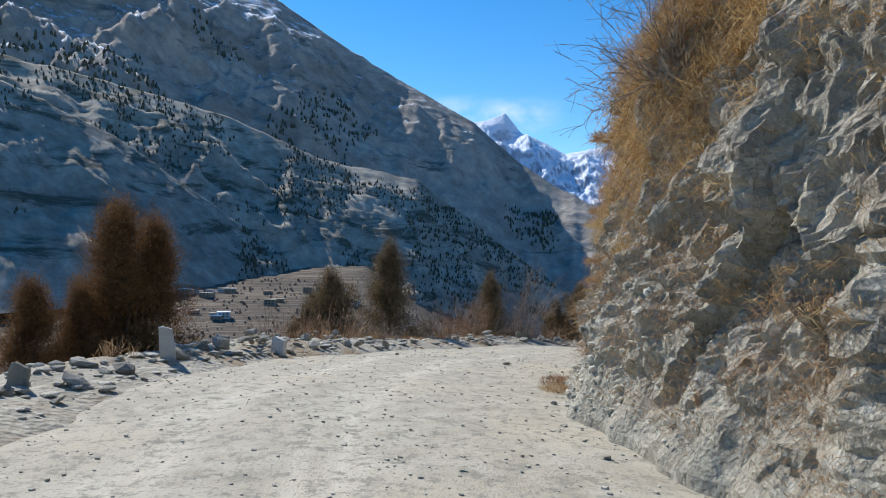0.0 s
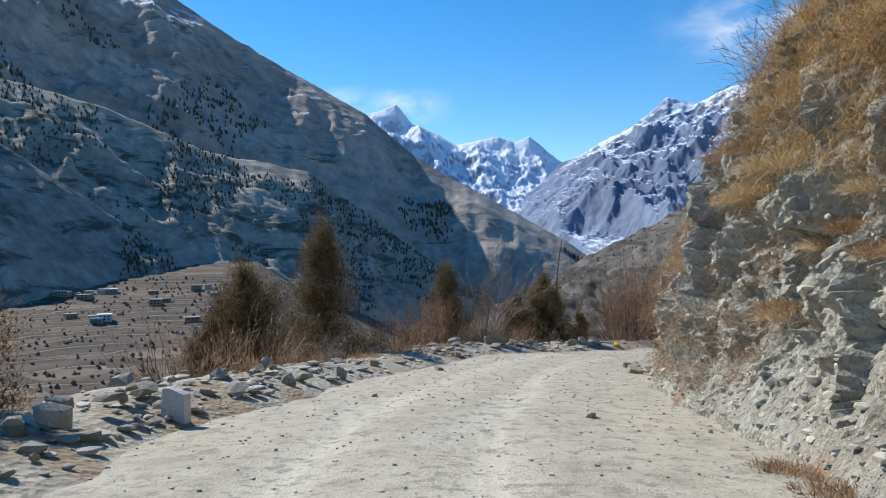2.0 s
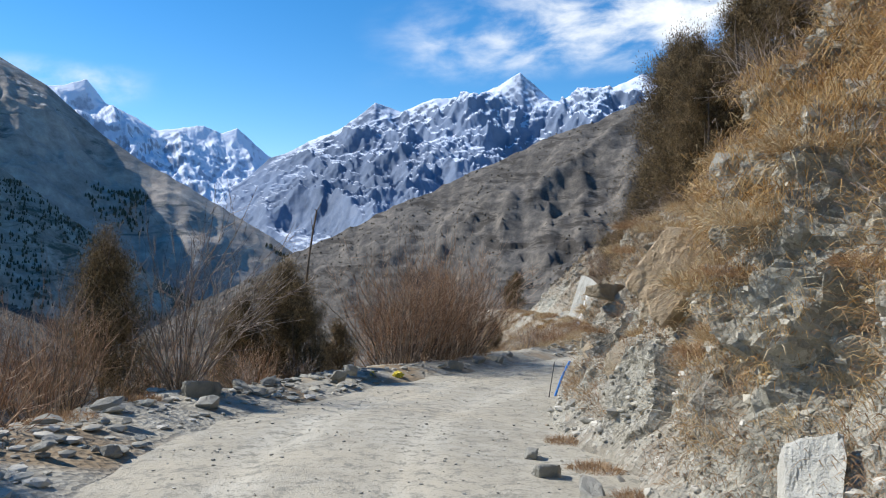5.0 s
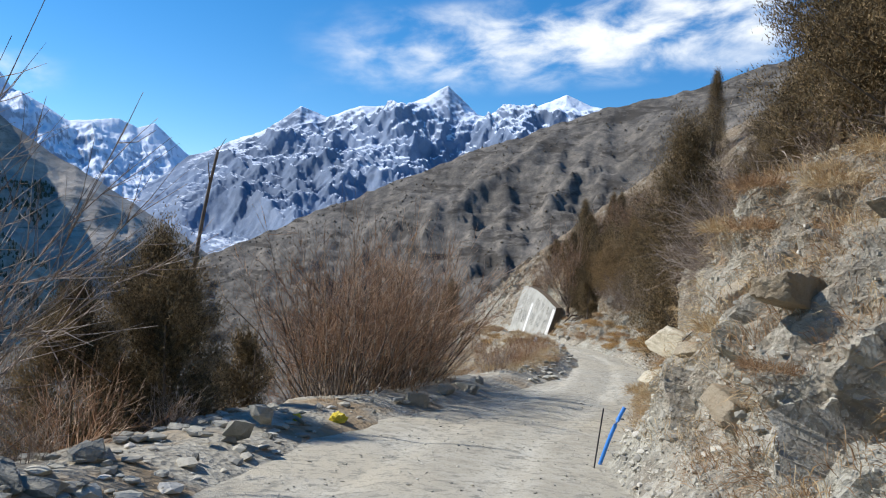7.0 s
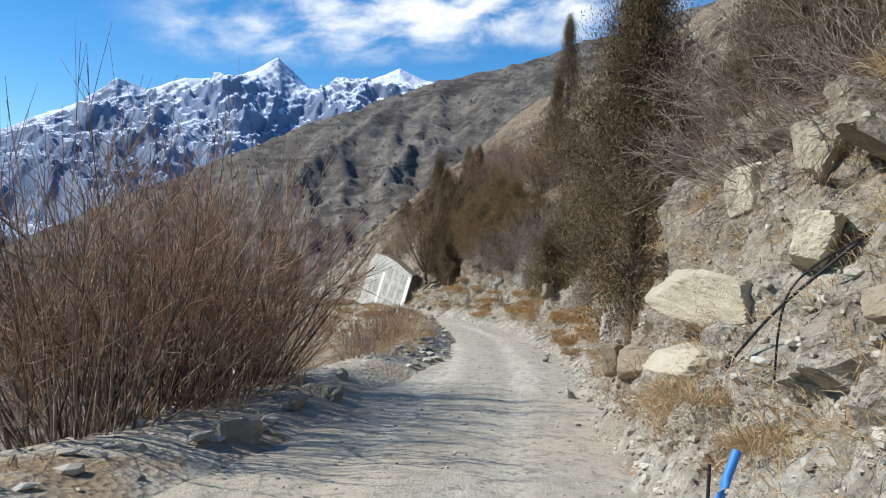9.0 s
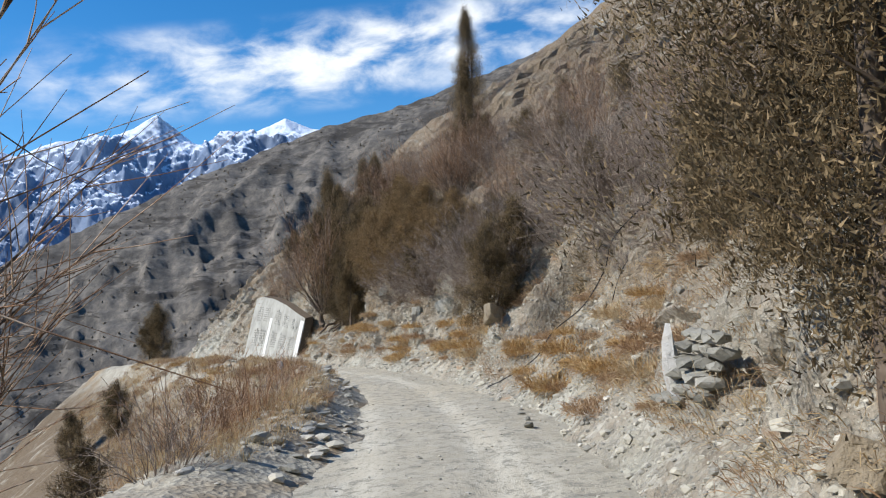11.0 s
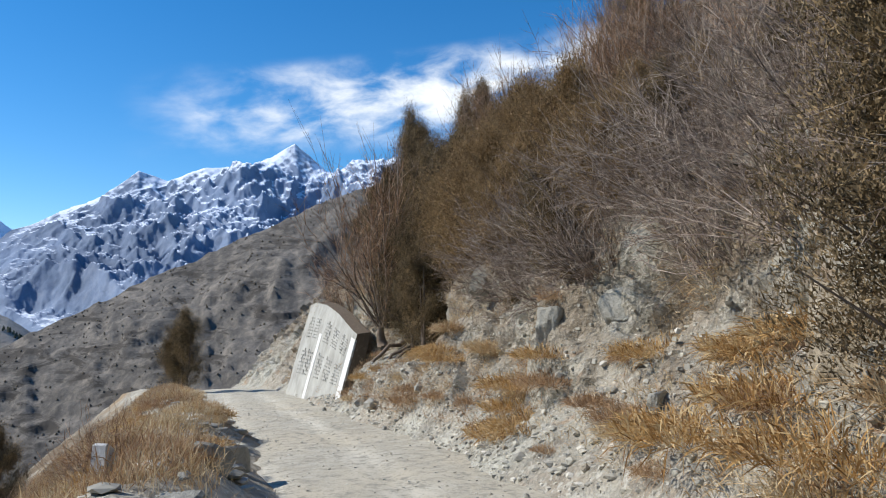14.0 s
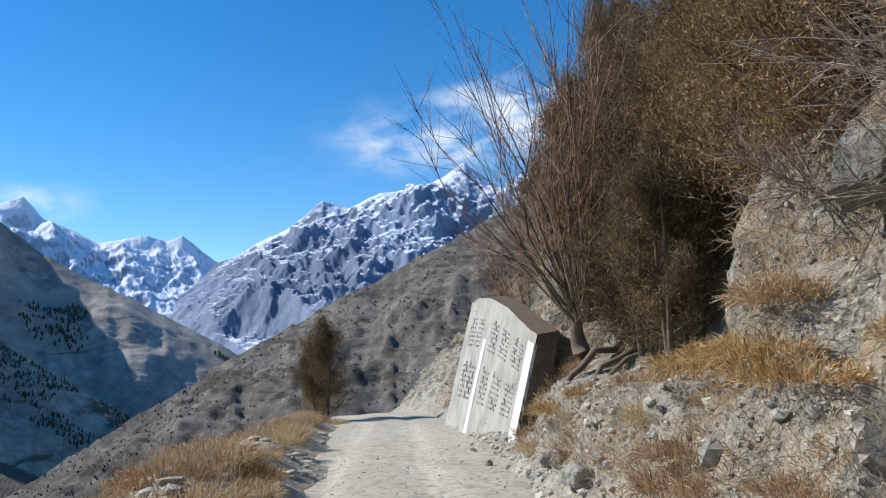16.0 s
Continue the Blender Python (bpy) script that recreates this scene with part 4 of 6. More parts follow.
def shoots_bush(name, label, category, group, height, spread, stems, twigs, seed, foot=0.35, trunk=0.0, droop=0.0, material=None, thick=0.013, stem_material=None):
    """A leafless bush: a fan of long shoots, with side twigs."""
    rng = np.random.default_rng(seed)
    top = tagged_plant(name, label, category, group)
    mat = material or SHOOT
    if trunk:
        t = np.linspace(0, 1, 6)[:, None]
        ln = np.concatenate([0.12 * np.sin(t * 3), 0.08 * t, trunk * (1.08 * t - 0.15)], 1)[None]
        part("trunk", raw_mesh("trunk", *tubes(ln, [0.15], [0.06], 9), BARK, True), top, "knotty pollarded trunk")
    k = 7
    t = np.linspace(0, 1, k)[None, :, None]
    ang = rng.uniform(0, 6.283, stems)
    r = foot * np.sqrt(rng.uniform(0, 1, stems))
    base = np.stack([np.cos(ang) * r, np.sin(ang) * r, np.full(stems, trunk - 0.08)], 1)
    lean = np.radians(rng.beta(1.3, 1.9, stems) * spread)
    way = np.stack([np.cos(ang) * np.sin(lean), np.sin(ang) * np.sin(lean), np.cos(lean)], 1)
    L = height * rng.uniform(0.5, 1.02, stems) * (0.75 + 0.25 * np.cos(lean))
    wob = rng.normal(size=(stems, 1, 3)) * 0.075 * height
    line = base[:, None] + way[:, None] * L[:, None, None] * t + wob * np.sin(t * math.pi * 1.4) * t + rng.normal(size=(stems, k, 3)) * 0.017 * height * t
    line[..., 2] += (0.10 - droop) * L[:, None] * t[..., 0] ** 2 * (0.3 + np.sin(lean)[:, None])
    part("shoot_fan", raw_mesh("shoot_fan", *tubes(line, rng.uniform(0.6, 1.3, stems) * thick, np.full(stems, 0.0028), 5 if thick > 0.014 else 3), stem_material or mat, True), top)["kind"] = "stuff"
    i = rng.integers(0, stems, twigs)
    q = rng.uniform(0.3, 0.97, twigs)
    j = np.minimum((q * (k - 1)).astype(int), k - 2)
    fr = (q * (k - 1) - j)[:, None]
    p = line[i, j] * (1 - fr) + line[i, j + 1] * fr
    d = line[i, j + 1] - line[i, j]
    d = d / np.linalg.norm(d, axis=1, keepdims=True) + rng.normal(size=(twigs, 3)) * 0.52
    tl = rng.uniform(0.08, 0.26, twigs) * height * (1.1 - q * 0.6)
    tt = np.linspace(0, 1, 3)[None, :, None]
    tw = p[:, None] + d[:, None] * tl[:, None, None] * tt + rng.normal(size=(twigs, 3, 3)) * 0.03 * tl[:, None, None] * tt
    tw[..., 2] += (0.12 - droop) * tl[:, None] * tt[..., 0] ** 2
    part("twig_spray", raw_mesh("twig_spray", *tubes(tw, np.full(twigs, min(thick, 0.013) * 0.40), np.full(twigs, 0.002), 3), mat, True), top)["kind"] = "stuff"
    return top


def grass_field(name, label, points, normals, per, length, width, seed, material, bend, spread=0.09):
    """Many tufts in one mesh."""
    rng = np.random.default_rng(seed)
    n = len(points)
    idx = np.repeat(np.arange(n), per)
    L = np.repeat(rng.uniform(*length, n), per) * rng.uniform(0.5, 1.1, n * per)
    p = points[idx] + rng.normal(size=(n * per, 3)) * spread * np.array([1, 1, 0.5])
    d = normals[idx] * 0.7 + np.array([0, 0, 0.55]) + rng.normal(size=(n * per, 3)) * 0.45
    v, f = blades(p, d, L, rng.uniform(*width, n * per), rng, bend)
    ob = new(name, raw_mesh(name, v, f, material))
    return tagged(ob, label, "grass", kind="stuff")


def grass_clump(label, height, seed, material, n=1100, wide=0.42):
    rng = np.random.default_rng(seed)
    a, r = rng.uniform(0, 6.283, n), np.sqrt(rng.uniform(0, 1, n)) * wide
    p = np.stack([np.cos(a) * r, np.sin(a) * r, np.full(n, -0.05)], 1)
    d = np.stack([np.cos(a) * r * 1.3, np.sin(a) * r * 1.3, np.full(n, 0.75)], 1) + rng.normal(size=(n, 3)) * 0.42
    v, f = blades(p, d, height * rng.uniform(0.25, 0.8, n) * (1 - 0.8 * r), rng.uniform(0.006, 0.012, n), rng, 0.30)
    top = tagged(new("dry_grass_clump"), label, "grass clump", "dry clumps beside the road")
    foliage = v, f
    part("tuft", raw_mesh("tuft", *foliage, material), top)["kind"] = "stuff"
    return top


# ---- stones ----
def rock_mesh(name, seed, material, flat=1.0, cuts=9, detail=2, rough=0.10, blocky=False):
    """An angular stone about one metre across: a ball cut by planes, with a rough skin."""
    rng = np.random.default_rng(seed)
    bm = bmesh.new()
    bmesh.ops.create_icosphere(bm, subdivisions=detail, radius=1.0)
    way = np.array([q.co[:] for q in bm.verts])
    way /= np.linalg.norm(way, axis=1, keepdims=True)
    sides = np.concatenate([np.eye(3), -np.eye(3)])
    r = np.full(len(way), 0.62)
    for i in range(cuts):
        n = sides[i] + rng.normal(size=3) * 0.22 if blocky and i < 6 else rng.normal(size=3)
        n /= np.linalg.norm(n)
        o = rng.uniform(0.27, 0.40) if blocky and i < 6 else rng.uniform(0.36, 0.50) if blocky else rng.uniform(0.26, 0.48)
        e = way @ n
        r = np.where(e > 0.05, np.minimum(r, o / np.maximum(e, 0.05)), r)
    v = way * r[:, None]
    skin = rough * vnoise(v * 3.1, seed) + 0.5 * rough * vnoise(v * 8.0, seed + 1)
    if detail > 2:
        skin = skin + 0.05 * blocks(v * np.array([2.6, 2.6, 3.6]) + seed, seed + 5) + 0.022 * blocks(v * 7.0, seed + 6) + 0.03 * fbm(v * 11, 3, seed=seed + 7)
    v = v * (1 + skin[:, None])
    v *= np.array([1.0, rng.uniform(0.65, 0.95), flat * rng.uniform(0.8, 1.1)])
    f = np.array([[q.index for q in t.verts] for t in bm.faces])
    bm.free()
    return raw_mesh(name, v, f, material, False)

# ---- trees and bushes above and below the road ----
STORE = []


def proto(ob):
    """Keep the first of a kind to be set at its place later."""
    STORE.append([ob, False])
    return len(STORE) - 1


def plant(k, m):
    ob, used = STORE[k]
    if not used:
        ob.matrix_basis = m
        STORE[k][1] = True
        return ob
    return set_thing(ob, m)


J_CONE = proto(juniper("dense conical brown-green juniper at the road's edge", 5.0, 1.9, 560, 42000, 1))
J_PAIR = proto(juniper("broad rusty-brown juniper beside the stone parapet", 4.8, 1.75, 560, 40000, 2, "cone", RUSTY_JUNIPER, 0.02, 3))
J_ROUND = proto(juniper("rounded dark juniper bush below the road's edge", 3.9, 1.4, 380, 34000, 3, "round", None, 0.02, 2))
J_SPIRE = proto(juniper("tall dense dark juniper spire above the inscribed wall", 8.0, 1.75, 700, 50000, 6, "cone", None, 0.05, 2))
J_BRUSH = proto(juniper("broad golden-brown juniper hanging over the rocky bank", 3.2, 1.7, 460, 36000, 7, "round", BROWN_JUNIPER, 0.02, 3))
J_TALL = proto(juniper("tall open olive-brown juniper on the bank", 7.0, 2.5, 760, 70000, 4, "open", None, 0.04, 2))
J_SMALL = proto(juniper("small dark bushy juniper among the rocks", 1.9, 0.75, 170, 9000, 5, "round", None, 0.03, 2))
W_FAN = proto(shoots_bush("willow_bush", "leafless red-brown willow bush of long upright shoots", "bush", "willows along the road", 4.1, 54, 74, 1500, 11, 0.7, 0.0, 0.0, None, 0.019, STEM))
W_POLLARD = proto(shoots_bush("pollard_willow", "leafless pollarded willow rooted above the inscribed wall", "tree", "willows along the road", 4.2, 66, 64, 1300, 16, 0.2, 0.6, 0.0, None, 0.020, STEM))
W_TREE = proto(shoots_bush("pollard_willow", "leafless willow with several stems on a short knotty trunk", "tree", "willows along the road", 3.6, 62, 46, 640, 12, 0.22, 0.35, 0.0, TWIG))
W_SLOPE = proto(shoots_bush("bare_shrub", "leafless grey-brown shrub on the rocky bank", "shrub", "bare shrubs on the bank", 2.6, 84, 60, 780, 13, 0.4, 0.0, 0.14, TWIG, 0.0075))
W_LOW = proto(shoots_bush("thorn_shrub", "low tangled leafless grey thorn shrub", "shrub", "thorn shrubs", 1.1, 88, 60, 460, 14, 0.25, 0.0, 0.22, TWIG, 0.0055))
W_RED = proto(shoots_bush("red_shrub", "small leafless reddish shrub on the slope", "shrub", "thorn shrubs", 1.5, 74, 70, 360, 15, 0.3, 0.0, 0.0, SHOOT, 0.009))

# below the road's edge: kind, distance along, offset, height of the foot over the road, size, turn
for k, s, u, h, size, turn in (
        (J_PAIR, 14.2, -6.2, -1.3, 0.95, 0), (J_PAIR, 15.0, -6.0, -1.3, 0.90, 140), (J_PAIR, 14.6, -6.6, -1.5, 0.82, 60), (J_PAIR, 13.5, -6.4, -1.7, 0.66, 300), (J_PAIR, 12.9, -6.9, -2.0, 0.74, 220), (J_ROUND, 10.4, -6.3, -2.0, 0.7, 80),
        (J_CONE, 26.0, -6.4, -1.5, 1.04, 30), (J_ROUND, 24.0, -7.2, -1.9, 1.15, 10), (J_ROUND, 22.6, -7.0, -2.0, 0.8, 50),
        (J_CONE, 30.8, -5.4, -1.2, 0.80, 200), (J_ROUND, 36.3, -5.2, -1.15, 1.05, 120), (J_ROUND, 36.0, -4.6, -0.9, 0.82, 20), (J_ROUND, 35.2, -5.6, -1.3, 0.85, 220), (J_SMALL, 37.7, -4.5, -0.7, 1.02, 10),
        (J_ROUND, 98.0, -2.5, 0.3, 1.08, 70), (J_ROUND, 99.3, -2.9, 0.2, 0.8, 10), (J_ROUND, 78.5, -6.6, -1.7, 0.66, 200), (J_SMALL, 82.0, -8.4, -3.2, 1.2, 90),
        (J_SMALL, 68.0, -8.0, -3.4, 1.4, 30)):
    p = along(np.array([s]), np.array([u]), np.array([h]))[0]
    g = drop(s, u)[0]
    p[2] = min(p[2], g.z + 0.02)
    plant(k, stand(p, turn, size))
for k, s, u, size, turn in (
        (W_TREE, 31.6, -4.5, 1.0, 0), (W_FAN, 28.9, -4.9, 0.55, 40), (W_FAN, 32.4, -5.4, 0.6, 160), (W_RED, 27.0, -4.6, 1.1, 0), (W_RED, 33.6, -4.2, 0.8, 70), (W_RED, 21.0, -5.2, 1.2, 200), (W_RED, 19.0, -5.4, 1.1, 20),
        (W_FAN, 40.4, -4.1, 0.92, 10), (W_FAN, 42.0, -4.4, 1.02, 100), (W_FAN, 43.6, -4.0, 1.04, 190), (W_FAN, 45.2, -4.3, 1.0, 250), (W_FAN, 43.2, -5.6, 1.0, 320),
        (W_RED, 52.0, -3.4, 1.0, 0), (W_RED, 54.0, -3.0, 0.9, 60), (W_RED, 55.5, -3.6, 1.1, 110), (W_LOW, 57.0, -3.2, 1.0, 0), (W_LOW, 60.0, -3.6, 1.1, 80), (W_LOW, 63.5, -3.4, 0.9, 150), (W_LOW, 50.0, -3.3, 1.1, 10),
        (W_LOW, 75.0, -3.9, 1.0, 20), (W_LOW, 35.0, -3.9, 0.7, 20), (W_LOW, 23.0, -4.6, 0.9, 0)):
    plant(k, stand(drop(s, u)[0], turn, size, (0, 0), 0.05))

# on the bank: kind, distance along, height over the road, size, turn
for k, s, h, size, turn in (
        (J_ROUND, 33.6, 4.1, 0.72, 10), (J_ROUND, 34.8, 4.3, 0.85, 100), (J_ROUND, 36.2, 4.4, 0.95, 200), (J_ROUND, 35.4, 5.4, 1.0, 300), (J_ROUND, 33.2, 5.4, 0.8, 40), (J_ROUND, 37.8, 5.0, 0.95, 120), (J_ROUND, 32.0, 6.2, 0.8, 220), (J_SMALL, 31.5, 6.4, 1.0, 10), (J_SMALL, 33.0, 5.6, 0.9, 70),
        (J_ROUND, 40.5, 6.3, 0.78, 40), (J_ROUND, 43.5, 6.9, 0.86, 140), (J_ROUND, 46.2, 6.6, 0.8, 240), (J_SMALL, 38.5, 7.2, 1.7, 0), (J_ROUND, 41.8, 5.2, 0.9, 80), (J_ROUND, 44.6, 5.6, 1.0, 30), (J_TALL, 47.0, 5.0, 0.75, 130),
        (J_ROUND, 47.2, 2.7, 0.7, 60), (J_ROUND, 48.6, 1.8, 0.6, 70), (J_SMALL, 47.4, 1.8, 1.0, 40), (J_SMALL, 48.8, 2.6, 1.0, 40), (J_ROUND, 50.0, 5.2, 0.8, 40), (J_ROUND, 50.8, 2.4, 0.6, 140), (J_TALL, 49.0, 7.5, 0.62, 20),
        (J_SMALL, 59.2, 2.5, 0.8, 30), (J_ROUND, 60.4, 5.6, 0.5, 10), (J_SMALL, 61.6, 2.8, 1.1, 200), (J_ROUND, 66.4, 3.4, 0.55, 30),
        (J_ROUND, 77.2, 2.2, 0.8, 120), (J_ROUND, 78.6, 3.4, 0.9, 30), (J_ROUND, 76.0, 4.2, 0.8, 60), (J_SMALL, 79.4, 2.6, 1.5, 90), (J_ROUND, 80.4, 4.4, 1.05, 190), (J_ROUND, 81.8, 5.6, 1.0, 240), (J_CONE, 82.0, 7.5, 0.75, 10), (J_ROUND, 83.0, 4.4, 1.0, 20), (J_SMALL, 78.0, 4.8, 1.5, 200), (J_ROUND, 89.0, 5.0, 0.8, 0), (J_SMALL, 93.0, 2.2, 1.2, 10), (J_SPIRE, 88.0, 15.2, 1.05, 60), (J_SPIRE, 75.5, 9.0, 0.72, 260)):
    plant(k, stand(on_hill(s, h)[0], turn, size, (0, 0), 0.12))
# rooted at the lip of the bank: kind, distance along, offset, height of the foot, size, turn
for k, s, u, h, size, turn in (
        (J_TALL, 45.4, 2.35, 0.7, 0.98, 0), (J_ROUND, 61.3, 2.9, 1.25, 0.82, 100), (J_SMALL, 62.0, 3.5, 1.7, 1.1, 230),
        (J_ROUND, 43.0, 3.6, 3.1, 0.62, 200), (J_ROUND, 41.8, 4.0, 3.6, 0.66, 30), (J_ROUND, 40.4, 4.3, 4.1, 0.6, 120), (J_ROUND, 43.6, 4.5, 3.9, 1.0, 20), (J_ROUND, 44.9, 5.5, 4.4, 1.05, 160), (J_ROUND, 42.6, 5.8, 5.0, 1.0, 280), (J_ROUND, 46.4, 5.0, 4.0, 1.0, 90), (J_ROUND, 47.9, 4.7, 3.6, 0.9, 200), (J_ROUND, 46.0, 6.8, 5.2, 0.95, 320), (J_ROUND, 41.2, 6.4, 5.8, 0.9, 70),
        (J_SPIRE, 84.5, 5.3, 3.0, 1.0, 30), (J_SPIRE, 84.2, 7.4, 5.2, 0.80, 200), (J_SPIRE, 82.6, 4.7, 2.8, 0.72, 110),
        (J_BRUSH, 68.2, 4.3, 3.1, 0.75, 40), (J_BRUSH, 69.6, 4.3, 3.1, 0.8, 170), (J_BRUSH, 66.6, 4.8, 3.7, 0.65, 280), (J_BRUSH, 71.2, 4.1, 3.1, 0.85, 0), (J_BRUSH, 72.8, 4.0, 3.2, 1.0, 120), (J_BRUSH, 74.6, 4.2, 3.5, 1.0, 220), (J_BRUSH, 76.4, 4.6, 4.1, 0.95, 310), (J_BRUSH, 73.6, 5.4, 4.7, 1.0, 60), (J_BRUSH, 71.6, 5.4, 4.7, 0.9, 10), (J_BRUSH, 75.8, 6.0, 5.4, 1.0, 150), (J_BRUSH, 69.6, 5.6, 4.4, 0.75, 200),
        (J_ROUND, 76.8, 3.6, 1.9, 0.75, 20), (J_ROUND, 78.2, 3.8, 2.0, 0.95, 100), (J_ROUND, 79.6, 3.9, 2.2, 1.05, 200), (J_ROUND, 81.2, 4.1, 2.4, 1.1, 300), (J_ROUND, 79.0, 4.8, 3.6, 1.05, 60), (J_ROUND, 77.6, 5.0, 4.2, 1.0, 140), (J_ROUND, 81.6, 5.0, 4.2, 1.0, 240)):
    plant(k, stand(along(np.array([s]), np.array([u]), np.array([h]))[0], turn, size, (0, 0), 0.1))
for k, s, h, size, turn, lean in (
        (W_SLOPE, 57.6, 5.2, 1.0, 0, -18), (W_SLOPE, 58.5, 4.2, 1.05, 60, -20), (W_SLOPE, 61.0, 5.0, 1.1, 130, -20), (W_SLOPE, 63.5, 4.4, 1.0, 200, -18), 
        (W_FAN, 74.0, 7.4, 0.85, 10, -10), (W_FAN, 79.0, 7.2, 0.8, 60, -10), (W_FAN, 67.0, 7.6, 0.8, 100, -10), (W_FAN, 61.5, 7.0, 0.8, 160, -10),
        (W_FAN, 89.6, 3.3, 0.8, 120, -12), (W_TREE, 59.4, 4.4, 0.9, 0, -25), (W_SLOPE, 56.4, 3.5, 1.2, 0, -22), (W_SLOPE, 57.6, 3.9, 1.1, 40, -22), (W_SLOPE, 55.2, 4.1, 1.1, 0, -22), (W_SLOPE, 54.4, 4.6, 1.1, 70, -22), (W_SLOPE, 56.6, 4.7, 1.2, 140, -20), (W_SLOPE, 53.2, 4.2, 1.0, 210, -22), (W_SLOPE, 55.0, 5.6, 1.2, 280, -18), (W_LOW, 54.0, 3.3, 1.2, 20, -40), (W_LOW, 56.2, 3.2, 1.2, 80, -40), (W_LOW, 52.4, 2.6, 1.0, 140, -40), (W_SLOPE, 64.4, 3.6, 1.0, 30, -22), (W_SLOPE, 65.6, 3.3, 1.0, 120, -24), (W_SLOPE, 66.8, 3.6, 0.9, 220, -22), (W_SLOPE, 63.2, 4.0, 1.0, 310, -20), (W_LOW, 67.6, 2.9, 1.3, 20, -35), (W_LOW, 69.4, 2.6, 1.3, 120, -35), (W_LOW, 71.6, 3.0, 1.3, 200, -35), (W_SLOPE, 49.5, 4.4, 0.9, 10, -15), (W_SLOPE, 47.5, 3.6, 0.75, 70, -20), (W_SLOPE, 51.0, 5.6, 1.0, 190, -15), (W_SLOPE, 45.0, 4.6, 0.8, 40, -18), (W_SLOPE, 44.0, 4.2, 0.75, 90, -25), (W_SLOPE, 46.4, 4.1, 0.8, 160, -22), (W_SLOPE, 43.0, 4.8, 0.85, 230, -20), (W_SLOPE, 45.8, 5.4, 1.0, 300, -16), (W_SLOPE, 41.6, 5.0, 0.8, 20, -20), (W_FAN, 47.0, 5.2, 0.65, 10, -15), (W_LOW, 42.6, 3.5, 1.2, 20, -45), (W_LOW, 41.4, 3.4, 1.3, 60, -45), (W_LOW, 40.4, 3.7, 1.3, 140, -45), (W_SLOPE, 41.0, 4.2, 0.8, 100, -30), (W_SLOPE, 42.2, 4.0, 0.8, 200, -30), (W_LOW, 39.4, 3.9, 1.2, 250, -40), (W_LOW, 44.6, 3.4, 1.2, 120, -45),
        (W_TREE, 24.5, 6.6, 0.7, 0, -20), (W_LOW, 18.5, 4.6, 1.1, 0, -30), (W_LOW, 17.0, 5.8, 1.3, 60, -30), (W_LOW, 14.0, 6.2, 1.2, 120, -30), (W_SLOPE, 19.5, 6.4, 0.8, 30, -30), (W_SLOPE, 10.0, 5.4, 0.8, 50, -35), (W_LOW, 12.0, 4.4, 1.1, 200, -35), (W_LOW, 8.5, 4.0, 1.2, 250, -35), (W_LOW, 28.5, 4.4, 0.9, 0, -20),
        (W_LOW, 40.0, 3.9, 1.0, 40, -25), (W_LOW, 42.0, 4.4, 1.0, 90, -25), (W_LOW, 36.5, 4.5, 0.9, 0, -20), (W_LOW, 71.0, 2.6, 0.8, 0, -20), (W_LOW, 69.5, 3.4, 1.2, 60, -25), (W_LOW, 73.2, 3.2, 1.1, 100, -25), (W_LOW, 64.5, 2.6, 0.9, 10, -20), (W_LOW, 55.2, 2.6, 0.9, 10, -20), (W_LOW, 52.6, 3.4, 1.0, 50, -25),
        (W_SLOPE, 30.0, 6.0, 0.7, 40, -20), (W_SLOPE, 27.0, 6.2, 0.8, 130, -20), (W_SLOPE, 39.0, 5.4, 0.7, 10, -20), (W_SLOPE, 83.0, 6.2, 1.0, 10, -15), (W_SLOPE, 80.5, 6.8, 1.1, 110, -15)):
    p, n = on_hill(s, h)
    q, r = line_at(np.array([s]))
    yaw = math.degrees(math.atan2(-r[0, 1], -r[0, 0]))
    plant(k, Matrix.Translation(p - Vector((0, 0, 0.1))) @ pose(0, 0, 0, 0, 0, yaw) @ pose(0, 0, 0, 0, -lean, 0) @ pose(0, 0, 0, 0, 0, turn) @ Matrix.Scale(size, 4))

plant(W_POLLARD, stand(along(np.array([80.3]), np.array([3.35]), np.array([1.75]))[0], 80, 1.28, (-6, -10)))

# thicket over the bank beyond the bend
_t = np.random.default_rng(88)
for i in range(84):
    s, h = _t.uniform(50.5, 90), _t.uniform(3.4, 10.5)
    if s < 58 and h < 5.5:
        h += 3.0
    if 67 < s < 83 and h < 7:
        h += 4.0
    k = (W_SLOPE, W_SLOPE, J_SMALL, W_FAN, W_SLOPE, W_FAN, W_RED, W_SLOPE)[i % 8]
    size = {W_FAN: 0.65, J_ROUND: 0.55, J_SMALL: 1.1, W_RED: 1.2}.get(k, 0.95) * _t.uniform(0.8, 1.2)
    plant(k, stand(on_hill(s, h)[0], _t.uniform(0, 360), size, (0, 0), 0.1))

for i in range(30):
    s = _t.uniform(60.5, 71.5)
    h = _t.uniform(2.5, 4.6)
    k = (W_SLOPE, W_LOW, W_SLOPE, W_LOW, J_SMALL)[i % 5]
    size = {W_LOW: 1.25, J_SMALL: 0.9}.get(k, 0.8) * _t.uniform(0.8, 1.2)
    p, n = on_hill(s, h)
    plant(k, stand(p, _t.uniform(0, 360), size, (n.y * -30, n.x * 30), 0.08))
for i in range(34):
    s = _t.uniform(56, 98) if i % 3 else _t.uniform(2, 40)
    k = (W_LOW, W_RED, W_LOW)[i % 3]
    plant(k, stand(drop(s, float(prof(s, EDGE)) - _t.uniform(1.2, 4.5))[0], _t.uniform(0, 360), _t.uniform(0.35, 0.7), (0, 0), 0.05))

# dry grass and herbs
_g = np.random.default_rng(77)


